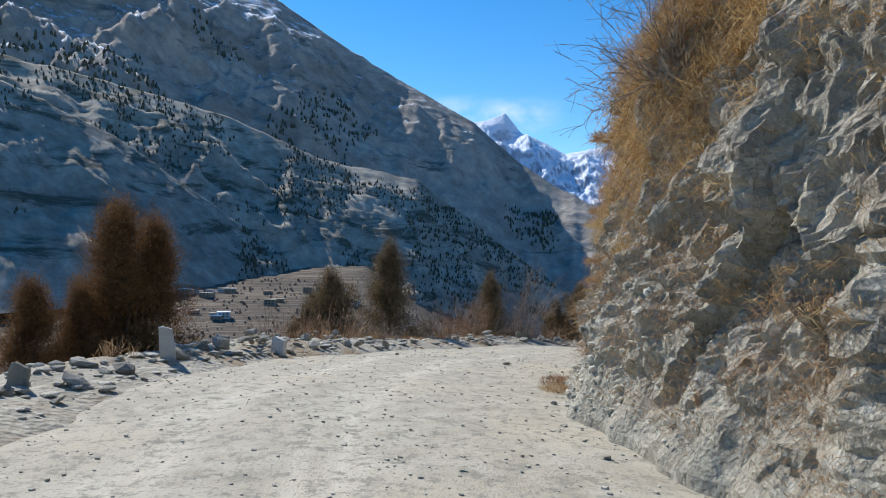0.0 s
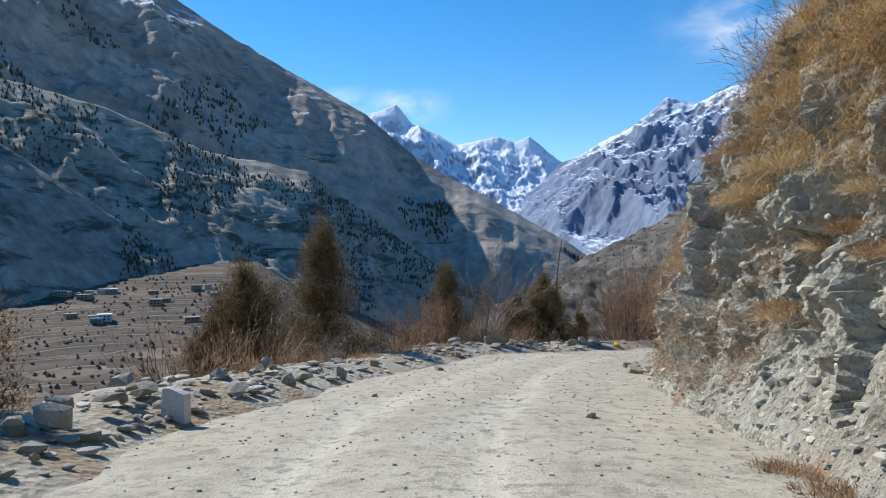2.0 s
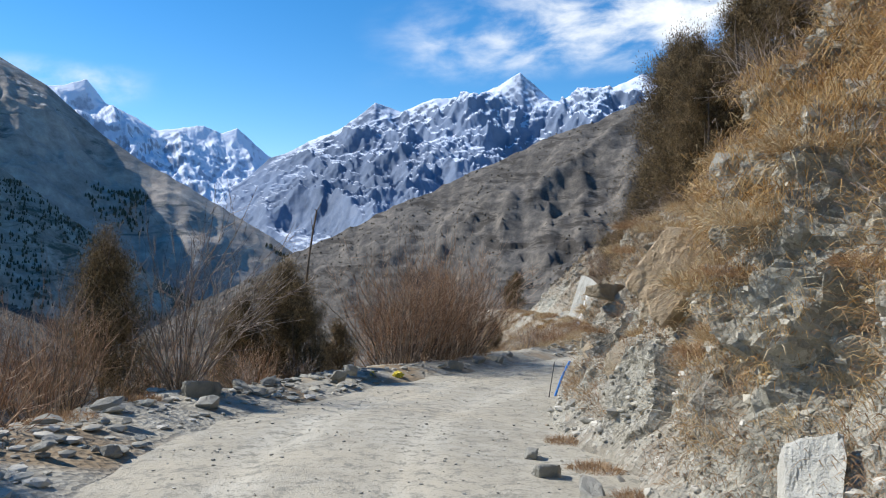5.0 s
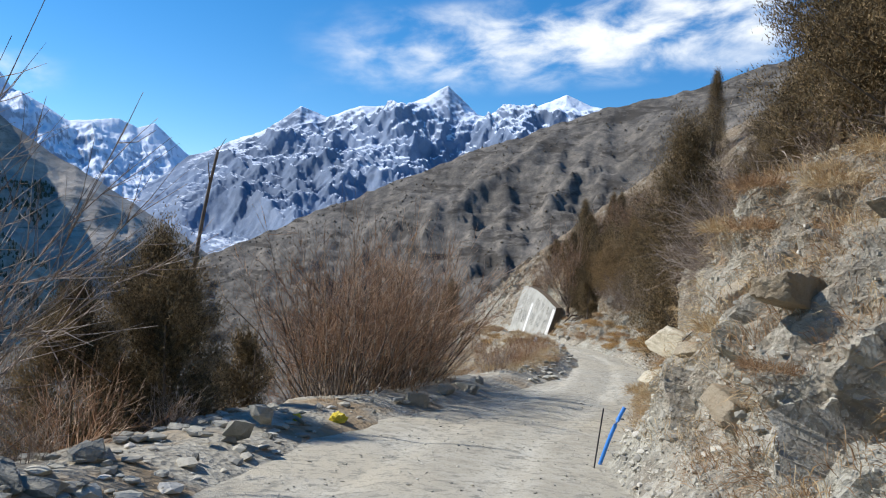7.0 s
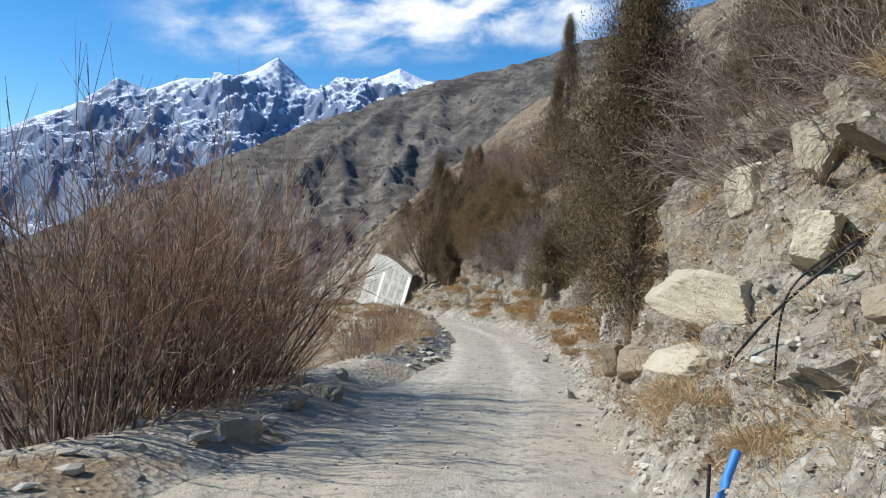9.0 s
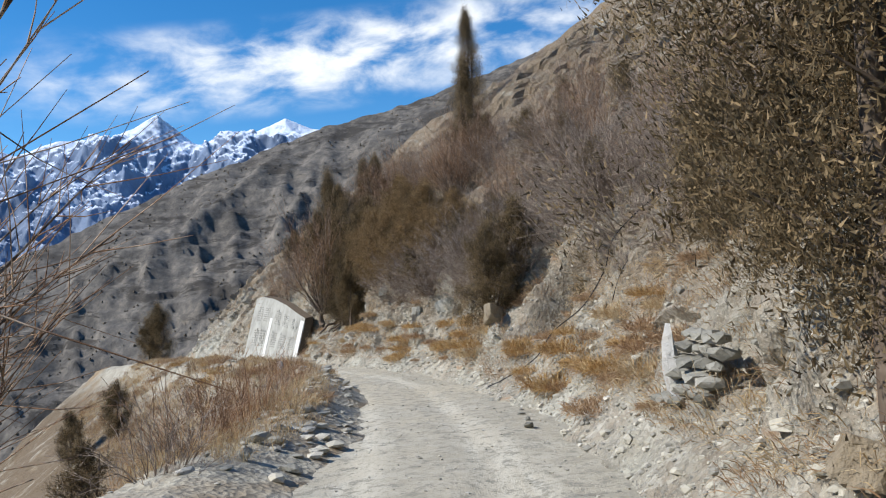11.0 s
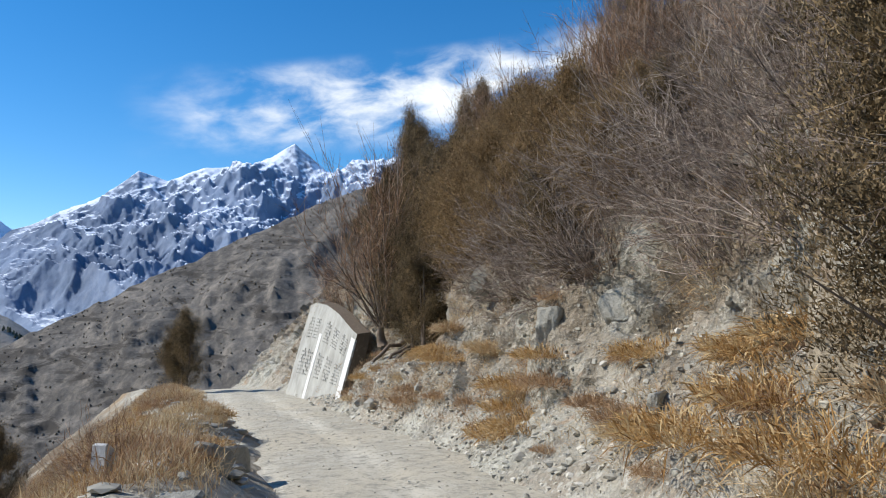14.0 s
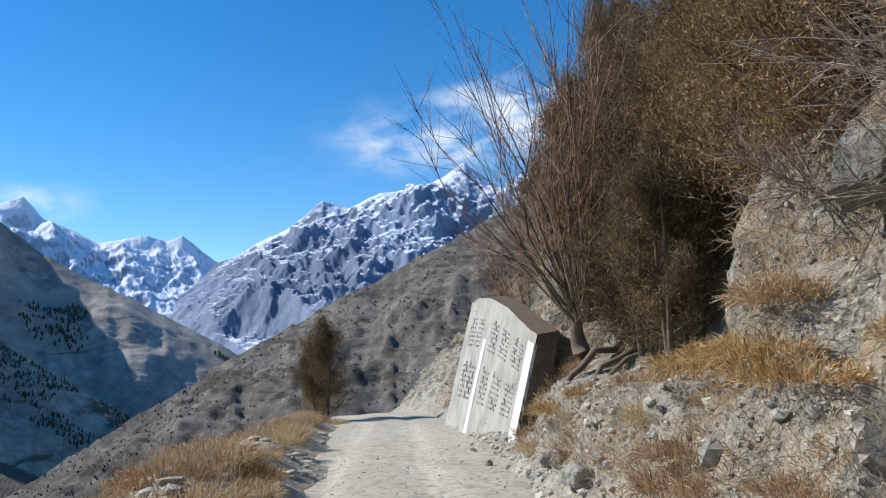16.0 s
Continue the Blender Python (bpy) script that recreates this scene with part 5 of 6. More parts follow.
def hill_points(n, s0, s1, a0, a1, mask_seed, cut, power=1.0):
    s = np.sort(_g.uniform(s0, s1, n))
    a = a0 + (a1 - a0) * _g.uniform(0, 1, n) ** power
    e = 0.12
    p, p1, p2 = (hill_surface(s + ds, (a + da)[:, None])[:, 0] for ds, da in ((0, 0), (e, 0), (0, e)))
    nn = np.cross(p1 - p, p2 - p)
    nn /= np.linalg.norm(nn, axis=1, keepdims=True)
    _, r = line_at(s)
    nn *= np.sign(-(nn[:, :2] * r).sum(1) + 0.6 * nn[:, 2])[:, None]
    keep = fbm(p * 0.35, 3, seed=mask_seed) > cut
    return p[keep], nn[keep]


gp, gn = hill_points(9000, 2, 32, 2.5, 10, 301, -0.12, 0.85)
grass_field("dry_grass", "orange dry grass hanging from the top of the cliff", gp, gn, 34, (0.14, 0.46), (0.004, 0.010), 401, CLIFF_GRASS, 0.6, 0.13)
gp, gn = hill_points(3200, 6, 31, 3.6, 10, 302, -0.5, 1.0)
grass_field("dry_grass", "thick orange dry grass over the top of the cliff", gp, gn, 34, (0.16, 0.5), (0.005, 0.011), 414, CLIFF_GRASS, 0.6, 0.14)
gp, gn = hill_points(2600, -3, 34, 2.0, 10, 309, -0.1, 1.0)
grass_field("dead_twigs", "grey dead twigs hanging over the cliff", gp, gn, 14, (0.25, 0.7), (0.004, 0.008), 411, TWIG, 0.6)
gp, gn = hill_points(6000, 30, 104, 4.5, 32, 315, -0.12, 1.0)
grass_field("dead_twigs", "low grey-brown scrub over the upper slope", gp, gn, 16, (0.25, 0.75), (0.008, 0.018), 412, TWIG, 0.2)
gp, gn = hill_points(2600, -2, 30, 1.2, 9, 303, 0.08, 1.1)
grass_field("dry_grass", "rusty dry herbs on the cliff", gp, gn, 34, (0.12, 0.34), (0.004, 0.009), 402, CLIFF_GRASS, 0.45)
gp, gn = hill_points(5200, -2, 26, 0.2, 5.5, 319, 0.0, 1.0)
grass_field("dry_grass", "dark rusty herbs rooted in the cracks of the cliff", gp, gn, 26, (0.06, 0.22), (0.004, 0.009), 413, RUST_GRASS, 0.5, 0.12)
gp, gn = hill_points(9500, 22, 100, 0.5, 13, 305, -0.02, 1.1)
grass_field("dry_grass", "tufts of dry golden grass on the earth bank", gp, gn, 20, (0.12, 0.42), (0.005, 0.010), 403, GRASS, 0.3)
gp, gn = hill_points(7500, 16, 100, 0.35, 6, 307, 0.08, 1.2)
grass_field("dry_grass", "rusty dry herbs on the earth bank", gp, gn, 24, (0.10, 0.34), (0.005, 0.010), 404, RUST_GRASS, 0.25)


def slope_points(n, s0, s1, b0, b1, mask_seed, cut):
    s, b = _g.uniform(s0, s1, n), _g.uniform(b0, b1, n) 
    p = slope_surface(s, b[:, None])[:, 0]
    keep = fbm(p * 0.4, 3, seed=mask_seed) > cut
    return p[keep], np.tile([0, 0, 1.0], (keep.sum(), 1))


gp, gn = slope_points(4200, 50, 98, 0.3, 5.5, 311, -0.2)
grass_field("dry_grass", "pale dry grass on the outer bank", gp, gn, 28, (0.12, 0.42), (0.004, 0.010), 405, GRASS, 0.2)
gp, gn = slope_points(900, 2, 52, 0.6, 6, 313, 0.0)
grass_field("dry_grass", "rusty dry herbs below the road's edge", gp, gn, 24, (0.15, 0.5), (0.008, 0.016), 406, RUST_GRASS, 0.15)

gp, gn = slope_points(2600, 50, 98, 0.3, 5.5, 317, 0.0)
grass_field("dry_grass", "rusty dry herbs on the outer bank", gp, gn, 26, (0.15, 0.5), (0.005, 0.011), 407, RUST_GRASS, 0.2)
C_GOLD = proto(grass_clump("thick golden dry grass clump", 0.62, 21, GRASS))
C_ORANGE = proto(grass_clump("thick orange dry herb clump", 0.55, 23, CLIFF_GRASS, 1300, 0.5))
C_RUST = proto(grass_clump("thick rusty dry herb clump", 0.5, 22, RUST_GRASS))
for k, s, u, size, turn in ((C_GOLD, 77.6, -2.6, 1.08, 0), (C_GOLD, 79.0, -2.9, 0.94, 60), (C_RUST, 76.6, -1.9, 0.65, 20), (C_GOLD, 74.2, -1.9, 0.72, 100), (C_RUST, 94.0, -2.8, 0.94, 0), (C_GOLD, 96.0, -2.2, 0.86, 40), (C_GOLD, 92.0, -3.0, 0.86, 80), (C_GOLD, 82.5, -2.5, 0.9, 10), (C_GOLD, 85.0, -2.7, 1.0, 50), (C_RUST, 88.0, -2.9, 0.9, 90), (C_GOLD, 72.4, -2.0, 0.8, 150), (C_RUST, 75.5, -2.6, 0.9, 190),
                            (C_RUST, 66.0, -2.2, 0.94, 0), (C_RUST, 67.4, -2.6, 1.01, 50), (C_GOLD, 64.0, -2.7, 0.79, 90), (C_GOLD, 70.0, -2.9, 0.86, 10), (C_RUST, 7.0, -3.6, 0.50, 0), (C_RUST, 4.6, -3.2, 0.43, 50), (C_RUST, 26.0, -4.0, 0.86, 0), (C_RUST, 27.8, -3.9, 0.86, 60), (C_RUST, 24.0, -3.9, 0.86, 120), (C_RUST, 29.4, -3.8, 0.72, 10),
                            (C_RUST, 12.6, 3.0, 0.79, 0), (C_RUST, 13.5, 2.9, 0.65, 60), (C_GOLD, 11.8, 3.0, 0.65, 120), (C_RUST, 27.0, 2.5, 0.65, 10), (C_RUST, 29.0, 2.4, 0.65, 70), (C_RUST, 25.5, 2.6, 0.58, 20)):
    plant(k, stand(drop(s, u)[0], turn, size * (1.35 if s > 60 else 1.0)))
for k, s, h, size, turn in ((C_GOLD, 73.6, 1.3, 0.94, 0), (C_GOLD, 72.7, 1.9, 1.01, 60), (C_GOLD, 74.4, 1.0, 0.79, 30), (C_RUST, 71.6, 0.7, 0.79, 0), (C_RUST, 57.4, 1.3, 1.08, 0), (C_RUST, 58.4, 1.5, 1.08, 40), (C_RUST, 56.4, 1.1, 0.94, 80), (C_RUST, 66.0, 0.9, 0.86, 0), (C_GOLD, 69.0, 1.0, 0.79, 0),
                            (C_GOLD, 39.4, 0.9, 0.86, 0), (C_GOLD, 40.6, 0.7, 0.86, 50), (C_GOLD, 38.2, 0.8, 0.79, 120), (C_GOLD, 36.8, 3.4, 0.94, 0), (C_GOLD, 38.6, 3.7, 1.01, 60), (C_GOLD, 34.5, 3.6, 0.86, 0), (C_GOLD, 30.5, 3.0, 0.86, 30), (C_GOLD, 28.0, 3.4, 0.94, 80), (C_RUST, 51.5, 0.8, 0.86, 0), (C_RUST, 53.0, 0.7, 0.72, 60), (C_RUST, 80.5, 0.7, 0.72, 0), (C_GOLD, 78.6, 0.9, 0.72, 40)):
    plant(k, stand(on_hill(s, h)[0], turn, size, (0, 0), 0.03))

_c = np.random.default_rng(66)
for i in range(34):
    s, h = _c.uniform(52.5, 66) if i % 3 else _c.uniform(66, 79), 0.45 + 1.4 * _c.uniform()
    plant(C_ORANGE, stand(on_hill(s, h)[0], _c.uniform(0, 360), _c.uniform(0.8, 1.5), (0, 0), 0.05))
for i in range(16):
    s = _c.uniform(62, 98)
    plant(C_ORANGE, stand(drop(s, float(prof(s, EDGE)) - _c.uniform(0.3, 2.0))[0], _c.uniform(0, 360), _c.uniform(0.7, 1.2), (0, 0), 0.05))
for i in range(46):
    s, h = _c.uniform(47, 80), 0.35 + 2.0 * _c.uniform() ** 1.3
    plant(C_RUST if i % 3 else C_GOLD, stand(on_hill(s, h)[0], _c.uniform(0, 360), _c.uniform(0.5, 1.25), (0, 0), 0.04))
for i in range(40):
    s = _c.uniform(52, 99)
    plant(C_RUST if i % 2 else C_GOLD, stand(drop(s, float(prof(s, EDGE)) - _c.uniform(0.3, 2.4))[0], _c.uniform(0, 360), _c.uniform(0.5, 1.1), (0, 0), 0.05))
for i in range(60):
    s, h = _c.uniform(12, 36), 1.2 + 3.0 * _c.uniform()
    plant(C_RUST if i % 2 else C_GOLD, stand(on_hill(s, h)[0], _c.uniform(0, 360), _c.uniform(0.5, 1.1), (0, 0), 0.04))

# ---- stones ----
_r = np.random.default_rng(5)
SLATES = [rock_mesh("stone", 60 + i, STONE, 0.34, 8, 1, 0.06) for i in range(6)]
LUMPS = [rock_mesh("stone", 80 + i, STONE if i % 3 else OCHRE_STONE, 0.75, 9, 1, 0.08) for i in range(6)]
TAN_ROCK = stone_material("tan_rock", (0.33, 0.235, 0.145), (0.46, 0.345, 0.22), (0.56, 0.45, 0.31))
PALE_ROCK = stone_material("pale_grey_rock", (0.33, 0.32, 0.275), (0.49, 0.475, 0.415), (0.61, 0.595, 0.53))
TAN = rock_mesh("boulder", 160, TAN_ROCK, 0.95, 9, 5, 0.03, True)
PALE_SLAB = rock_mesh("boulder", 161, PALE_ROCK, 0.95, 9, 5, 0.04, True)
CREAM = [rock_mesh("boulder", 150 + i, CREAM_ROCK, 0.95, 11, 5, 0.04, True) for i in range(3)]
BIG = [rock_mesh("boulder", 130 + i, OCHRE_STONE, 0.95, 12, 5, 0.05, True) for i in range(2)]
ROUGH = [rock_mesh("boulder", 100 + i, STONE if i % 2 else OCHRE_STONE, 0.95, 12, 4, 0.05, True) for i in range(6)]


def stone(mesh, p, size, turn, tilt, label, group, name="stone", stretch=(1, 1, 1)):
    ob = new(name, mesh)
    ob.matrix_basis = Matrix.Translation(p) @ pose(0, 0, 0, tilt[0], tilt[1], turn) @ Matrix.Diagonal((size * stretch[0], size * stretch[1], size * stretch[2], 1))
    return tagged(ob, label, "stone", group)


def edge_stones(n, s0, s1, near, far, lo, hi, heap=0.0):
    for _ in range(n):
        s = _r.uniform(s0, s1)
        u = float(prof(s, EDGE)) - _r.uniform(near, far)
        g, _n = drop(s, u)
        size = lo * (hi / lo) ** (_r.uniform() ** 1.6)
        g.z += size * 0.08 + heap * _r.uniform() * math.exp(-((u - float(prof(s, EDGE)) + 0.5) / 0.4) ** 2)
        stone(SLATES[_r.integers(6)] if _r.uniform() < 0.7 else LUMPS[_r.integers(6)], g, size, _r.uniform(0, 360), _r.normal(size=2) * 12, "grey flat slate stone on the road's outer edge", "stones along the outer edge")


edge_stones(45, 3, 14, -0.1, 0.9, 0.14, 0.6)
edge_stones(55, 12.5, 19, -0.1, 0.9, 0.12, 0.5, 0.28)
edge_stones(25, 19, 27, -0.1, 0.8, 0.1, 0.4)
edge_stones(50, 26, 36.5, -0.1, 1.1, 0.12, 0.55, 0.22)
edge_stones(20, 36, 48, -0.1, 0.7, 0.1, 0.4, 0.1)
edge_stones(25, 50, 78, -0.1, 1.0, 0.1, 0.5, 0.1)
for _ in range(70):
    s = _r.uniform(6, 88)
    u = float(prof(s, TOE)) + _r.normal() * 0.25 - 0.15
    g, _n = drop(s, u)
    size = 0.09 * 4.5 ** (_r.uniform() ** 1.8)
    stone(LUMPS[_r.integers(6)] if _r.uniform() < 0.6 else SLATES[_r.integers(6)], g + Vector((0, 0, size * 0.1)), size, _r.uniform(0, 360), _r.normal(size=2) * 18, "grey angular stone fallen at the bank's foot", "stones at the bank's foot")
i_rock = 0
for s, h, size, st, turn, m, tag in (
        (40.7, 1.75, 1.2, (1.5, 0.9, 0.62), 60, 4, "large cream-coloured broken rock slab in the bank"), (41.3, 3.0, 0.75, (0.8, 0.7, 1.25), 60, 4, "upright cream-coloured rock block in the bank"), (40.4, 1.1, 1.1, (1.3, 0.9, 0.4), 40, 4, "pale flat rock slab in the bank"), (43.3, 1.75, 0.6, (0.8, 0.8, 1.0), 100, 0, "angular ochre rock block in the bank"), (39.6, 2.4, 0.9, (1.1, 0.9, 0.9), 10, 4, "cream-coloured rock ledge in the bank"), (44.8, 2.6, 0.6, (0.7, 0.7, 1.2), 50, 4, "upright pale rock block in the bank"), (40.0, 3.3, 0.8, (0.9, 0.9, 1.2), 150, 4, "upright pale rock block in the bank"),
        (28.8, 2.1, 1.5, (0.8, 0.75, 1.15), 25, 6, "huge smooth tan rock face jutting from the bank"), (30.9, 1.9, 1.0, (1.0, 0.8, 0.8), 40, 2, "angular ochre rock block in the bank"), (29.6, 0.9, 0.9, (0.9, 0.8, 0.9), 70, 2, "dark ochre rock block in the bank"), (30.6, 2.9, 1.1, (1.1, 0.8, 0.7), 120, 0, "ochre rock ledge in the bank"), (31.8, 2.5, 1.2, (0.8, 0.8, 1.1), 120, 0, "pale ochre rock block in the bank"), (29.0, 2.0, 1.0, (0.9, 0.8, 0.9), 20, 0, "ochre rock block in the bank"),
        (22.9, 0.35, 1.25, (0.62, 0.5, 1.2), 30, 5, "upright pale grey rock slab"), (23.0, 2.9, 0.9, (0.9, 0.8, 0.8), 10, 2, "ochre rock outcrop on the bank"),
        (33.0, 2.0, 0.9, (1.2, 0.8, 0.5), 0, 2, "layered ochre rock ledge"), (34.0, 1.1, 0.8, (1.2, 0.8, 0.6), 60, 2, "ochre rock ledge in the bank"), (27.0, 3.6, 1.0, (1.0, 0.8, 0.8), 30, 1, "rough grey rock outcrop"), (35.5, 2.4, 0.9, (1.2, 0.8, 0.5), 20, 2, "layered ochre rock ledge"), (37.0, 1.8, 0.9, (1.1, 0.8, 0.5), 70, 0, "layered ochre rock ledge"),
        (60.6, 1.3, 0.75, (0.9, 0.8, 0.9), 0, 0, "pale ochre rock block on the bank"), (62.1, 1.3, 0.8, (0.8, 0.8, 1.2), 90, 0, "pale rock face jutting from the bank"), (68.0, 1.7, 0.8, (0.6, 0.7, 1.2), 20, 1, "upright pale rock slab on the bank"), (66.8, 2.2, 0.8, (0.8, 0.7, 1.1), 90, 1, "rock block on the bank"), (70.9, 2.5, 0.8, (0.7, 0.8, 1.2), 70, 1, "pale rock face jutting from the bank"), (72.4, 3.0, 0.8, (0.8, 0.8, 1.1), 10, 1, "rough grey rock outcrop"),
        (77.4, 3.6, 1.0, (0.9, 0.8, 1.0), 0, 1, "grey rock outcrop among junipers"), (80.0, 3.0, 0.7, (0.9, 0.8, 1.0), 50, 1, "grey rock outcrop among junipers"), (75.2, 0.35, 0.5, (1.1, 0.8, 0.8), 0, 1, "dark stone on the bank's foot"), (64.5, 0.9, 0.4, (1, .8, .9), 0, 1, "grey stone in the bank"), (55.5, 0.5, 0.5, (1.1, 0.8, 0.6), 0, 0, "pale flat stone in the bank"), (63.2, 1.0, 0.4, (1, .8, .9), 0, 1, "grey stone in the bank"),
        (44.6, 0.75, 0.8, (1, 0.9, 0.9), 0, 2, "ochre boulder on the bank's foot"), (43.5, 0.9, 0.85, (1.1, 0.8, 0.8), 70, 0, "pale ochre boulder on the bank's foot"), (45.6, 0.6, 0.6, (1.0, 0.8, 0.8), 15, 2, "ochre boulder on the bank's foot")):
    p, n = on_hill(s, h)
    i_rock += 1
    stone(TAN if m == 6 else PALE_SLAB if m == 5 else CREAM[i_rock % 3] if m == 4 else BIG[i_rock % 2] if size > 1.05 and m == 0 else ROUGH[(1 if m in (1, 3) else 0) + 2 * (i_rock % 3)], p + n * size * (0.08 if m != 1 else -0.04), size, turn, (_r.normal() * 8, _r.normal() * 8), tag, "rocks in the bank", "rock", st)
for s, u, size, st, m, tag in ((40.6, -2.35, 0.62, (1, 0.8, 0.75), 1, "rounded grey boulder on the road's edge"), (43.9, -2.35, 0.75, (1.3, 0.6, 0.5), 1, "flat grey rock slab on the road's edge"), (42.6, -2.45, 0.8, (1.2, 0.8, 0.45), 3, "heap of grey earth and stone on the road's edge"),
                               (20.3, -3.0, 0.35, (0.7, 0.8, 1.1), 1, "pale angular stone on the road's edge"), (22.4, -3.1, 0.5, (1, 0.6, 0.55), 0, "ochre stone on the road's edge"), (30.2, -3.3, 0.7, (1.1, 0.8, 0.7), 1, "large angular stone on the road's edge"), (31.4, -3.2, 0.6, (1.1, 0.8, 0.5), 1, "large angular stone on the road's edge"),
                               (16.3, 1.55, 0.22, (1, 0.7, 0.5), 1, "dark stone lying on the road"), (25.3, 2.15, 0.6, (1.2, 0.8, 0.5), 1, "pale flat rock fallen by the road"), (24.7, 2.2, 0.45, (1, 0.8, 0.6), 2, "rock fallen by the road"), (26.4, 1.9, 0.4, (1, 0.8, 0.6), 1, "rock fallen by the road"), (27.6, 1.85, 0.4, (1, 0.8, 0.5), 1, "rock fallen by the road"),
                               (18.0, -1.6, 0.16, (1, 0.8, 0.5), 1, "dark stone lying on the road"), (23.0, -1.82, 0.3, (1.2, 0.7, 0.5), 0, "ochre stone lying on the road"), (66.0, -1.6, 0.55, (0.8, 0.8, 1.0), 1, "upright grey stone on the outer bank"), (67.5, -1.4, 0.6, (1.1, 0.8, 0.8), 1, "grey stone on the outer bank"), (63.0, -1.5, 0.5, (1.1, 0.8, 0.8), 1, "grey stone on the outer bank"),
                               (76.6, 2.0, 0.4, (1, 0.8, 0.8), 1, "dark stone at the bank's foot"), (77.3, 2.05, 0.35, (1, 0.8, 0.9), 1, "dark stone at the bank's foot")):
    g, _n = drop(s, u)
    stone(ROUGH[m], g + Vector((0, 0, size * st[2] * 0.15)), size, _r.uniform(0, 360), (0, 0), tag, "larger stones by the road", "rock", st)


def scatter(name, label, pts, lo, hi, material, seed, power=2.5, flat=0.6, plain=False):
    """Small angular stones in one mesh."""
    rng = np.random.default_rng(seed)
    n = len(pts)
    bm = bmesh.new()
    if plain:
        bmesh.ops.create_cube(bm, size=1.3)
        bmesh.ops.triangulate(bm, faces=bm.faces[:])
    else:
        bmesh.ops.create_icosphere(bm, subdivisions=1, radius=1.0)
    o = np.array([q.co[:] for q in bm.verts])
    tri = np.array([[q.index for q in t.verts] for t in bm.faces])
    bm.free()
    k = len(o)
    size = lo + (hi - lo) * rng.uniform(0, 1, n) ** power
    v = o[None] * rng.uniform(0.72, 1.12, (n, k, 1)) * rng.uniform(0.6, 1.2, (n, 1, 3)) + rng.normal(size=(n, k, 3)) * 0.06
    v *= np.array([1, 1, flat])
    a = rng.uniform(0, 6.283, n)
    ca, sa = np.cos(a)[:, None], np.sin(a)[:, None]
    v = np.stack([v[..., 0] * ca - v[..., 1] * sa, v[..., 0] * sa + v[..., 1] * ca, v[..., 2]], -1)
    v = v * size[:, None, None] * 0.5 + pts[:, None] + np.array([0, 0, 1.0]) * size[:, None, None] * 0.1
    f = (np.arange(n)[:, None, None] * k + tri[None]).reshape(-1, 3)
    return tagged(new(name, raw_mesh(name, v.reshape(-1, 3), f, material)), label, "gravel", kind="stuff")


def loose_material():
    m, nt, b = node_mat("loose_gravel")
    g = nt.nodes.new("ShaderNodeNewGeometry")
    c = ramp(nt, g.outputs["Random Per Island"], [(0, (0.26, 0.25, 0.215)), (0.4, (0.38, 0.36, 0.30)), (0.75, (0.48, 0.45, 0.365)), (1, (0.58, 0.55, 0.48))])
    c = mixc(nt, sharpen(nt, tex(nt, 25, 3), 0.55, 0.75), c, (0.2, 0.19, 0.16))
    nt.links.new(c, b.inputs["Base Color"])
    b.inputs["Roughness"].default_value = 0.95
    return m


GRAVEL = loose_material()
n = 18000
s = 2 + 82 * _r.uniform(0, 1, n) ** 1.6
w = _r.beta(0.75, 0.75, n)
lo_, hi_ = prof(s, EDGE) - 0.3, prof(s, TOE) + 0.1
u = lo_ + (hi_ - lo_) * w
pts = along(s, u, 0 * s)
pts[:, 2] += road_height(pts[:, :2], s, u)
scatter("gravel", "loose pale gravel on the dirt road", pts, 0.006, 0.062, GRAVEL, 501, 5.0, 0.6, True)
n = 5500
s, a = _r.uniform(6, 92, n), np.abs(_r.normal(size=n)) * 1.1
pts = hill_surface(s, a[:, None])[:, 0]
scatter("rubble", "loose grey and ochre rubble on the bank", pts, 0.03, 0.20, GRAVEL, 502, 3.5)
n = 17000
s, a = _r.uniform(8, 90, n), np.abs(_r.normal(size=n)) * 2.6
pts = hill_surface(s, a[:, None])[:, 0]
scatter("rubble", "small loose stones strewn over the bank", pts, 0.02, 0.11, GRAVEL, 504, 3.0, 0.7, True)
n = 3500
s, b_ = _r.uniform(2, 90, n), _r.uniform(-0.2, 2.4, n)
keep = (s < 37) | (s > 51) | (_r.uniform(size=n) < 0.2)
s, b_ = s[keep], b_[keep]
pts = slope_surface(s, b_[:, None])[:, 0]
scatter("rubble", "loose grey slate rubble on the outer verge", pts, 0.04, 0.34, GRAVEL, 503, 2.6, 0.34)

# ---- the carved and painted wall at the bend ----
def wall_material():
    m, nt, b = node_mat("pale_concrete")
    n1, n2 = tex(nt, 1.2, 6, 0.6, 0.4), tex(nt, 18, 5, 0.7)
    c = ramp(nt, n1, [(0.3, (0.26, 0.255, 0.225)), (0.55, (0.37, 0.365, 0.325)), (0.75, (0.46, 0.45, 0.405))])
    c = mixc(nt, sharpen(nt, n2, 0.56, 0.74), c, (0.33, 0.31, 0.26))
    nt.links.new(c, b.inputs["Base Color"])
    b.inputs["Roughness"].default_value = 0.9
    bump(nt, b, [(n1, 0.5, 0.04), (n2, 0.6, 0.012)])
    return m


def paint_material(name, col, dirt):
    m, nt, b = node_mat(name)
    c = mixc(nt, sharpen(nt, tex(nt, 9, 6, 0.7, 0.3), 0.5, 0.72), col, dirt)
    nt.links.new(c, b.inputs["Base Color"])
    b.inputs["Roughness"].default_value = 0.8
    bump(nt, b, [(tex(nt, 30, 4, 0.7), 0.4, 0.006)])
    return m


CONCRETE = wall_material()
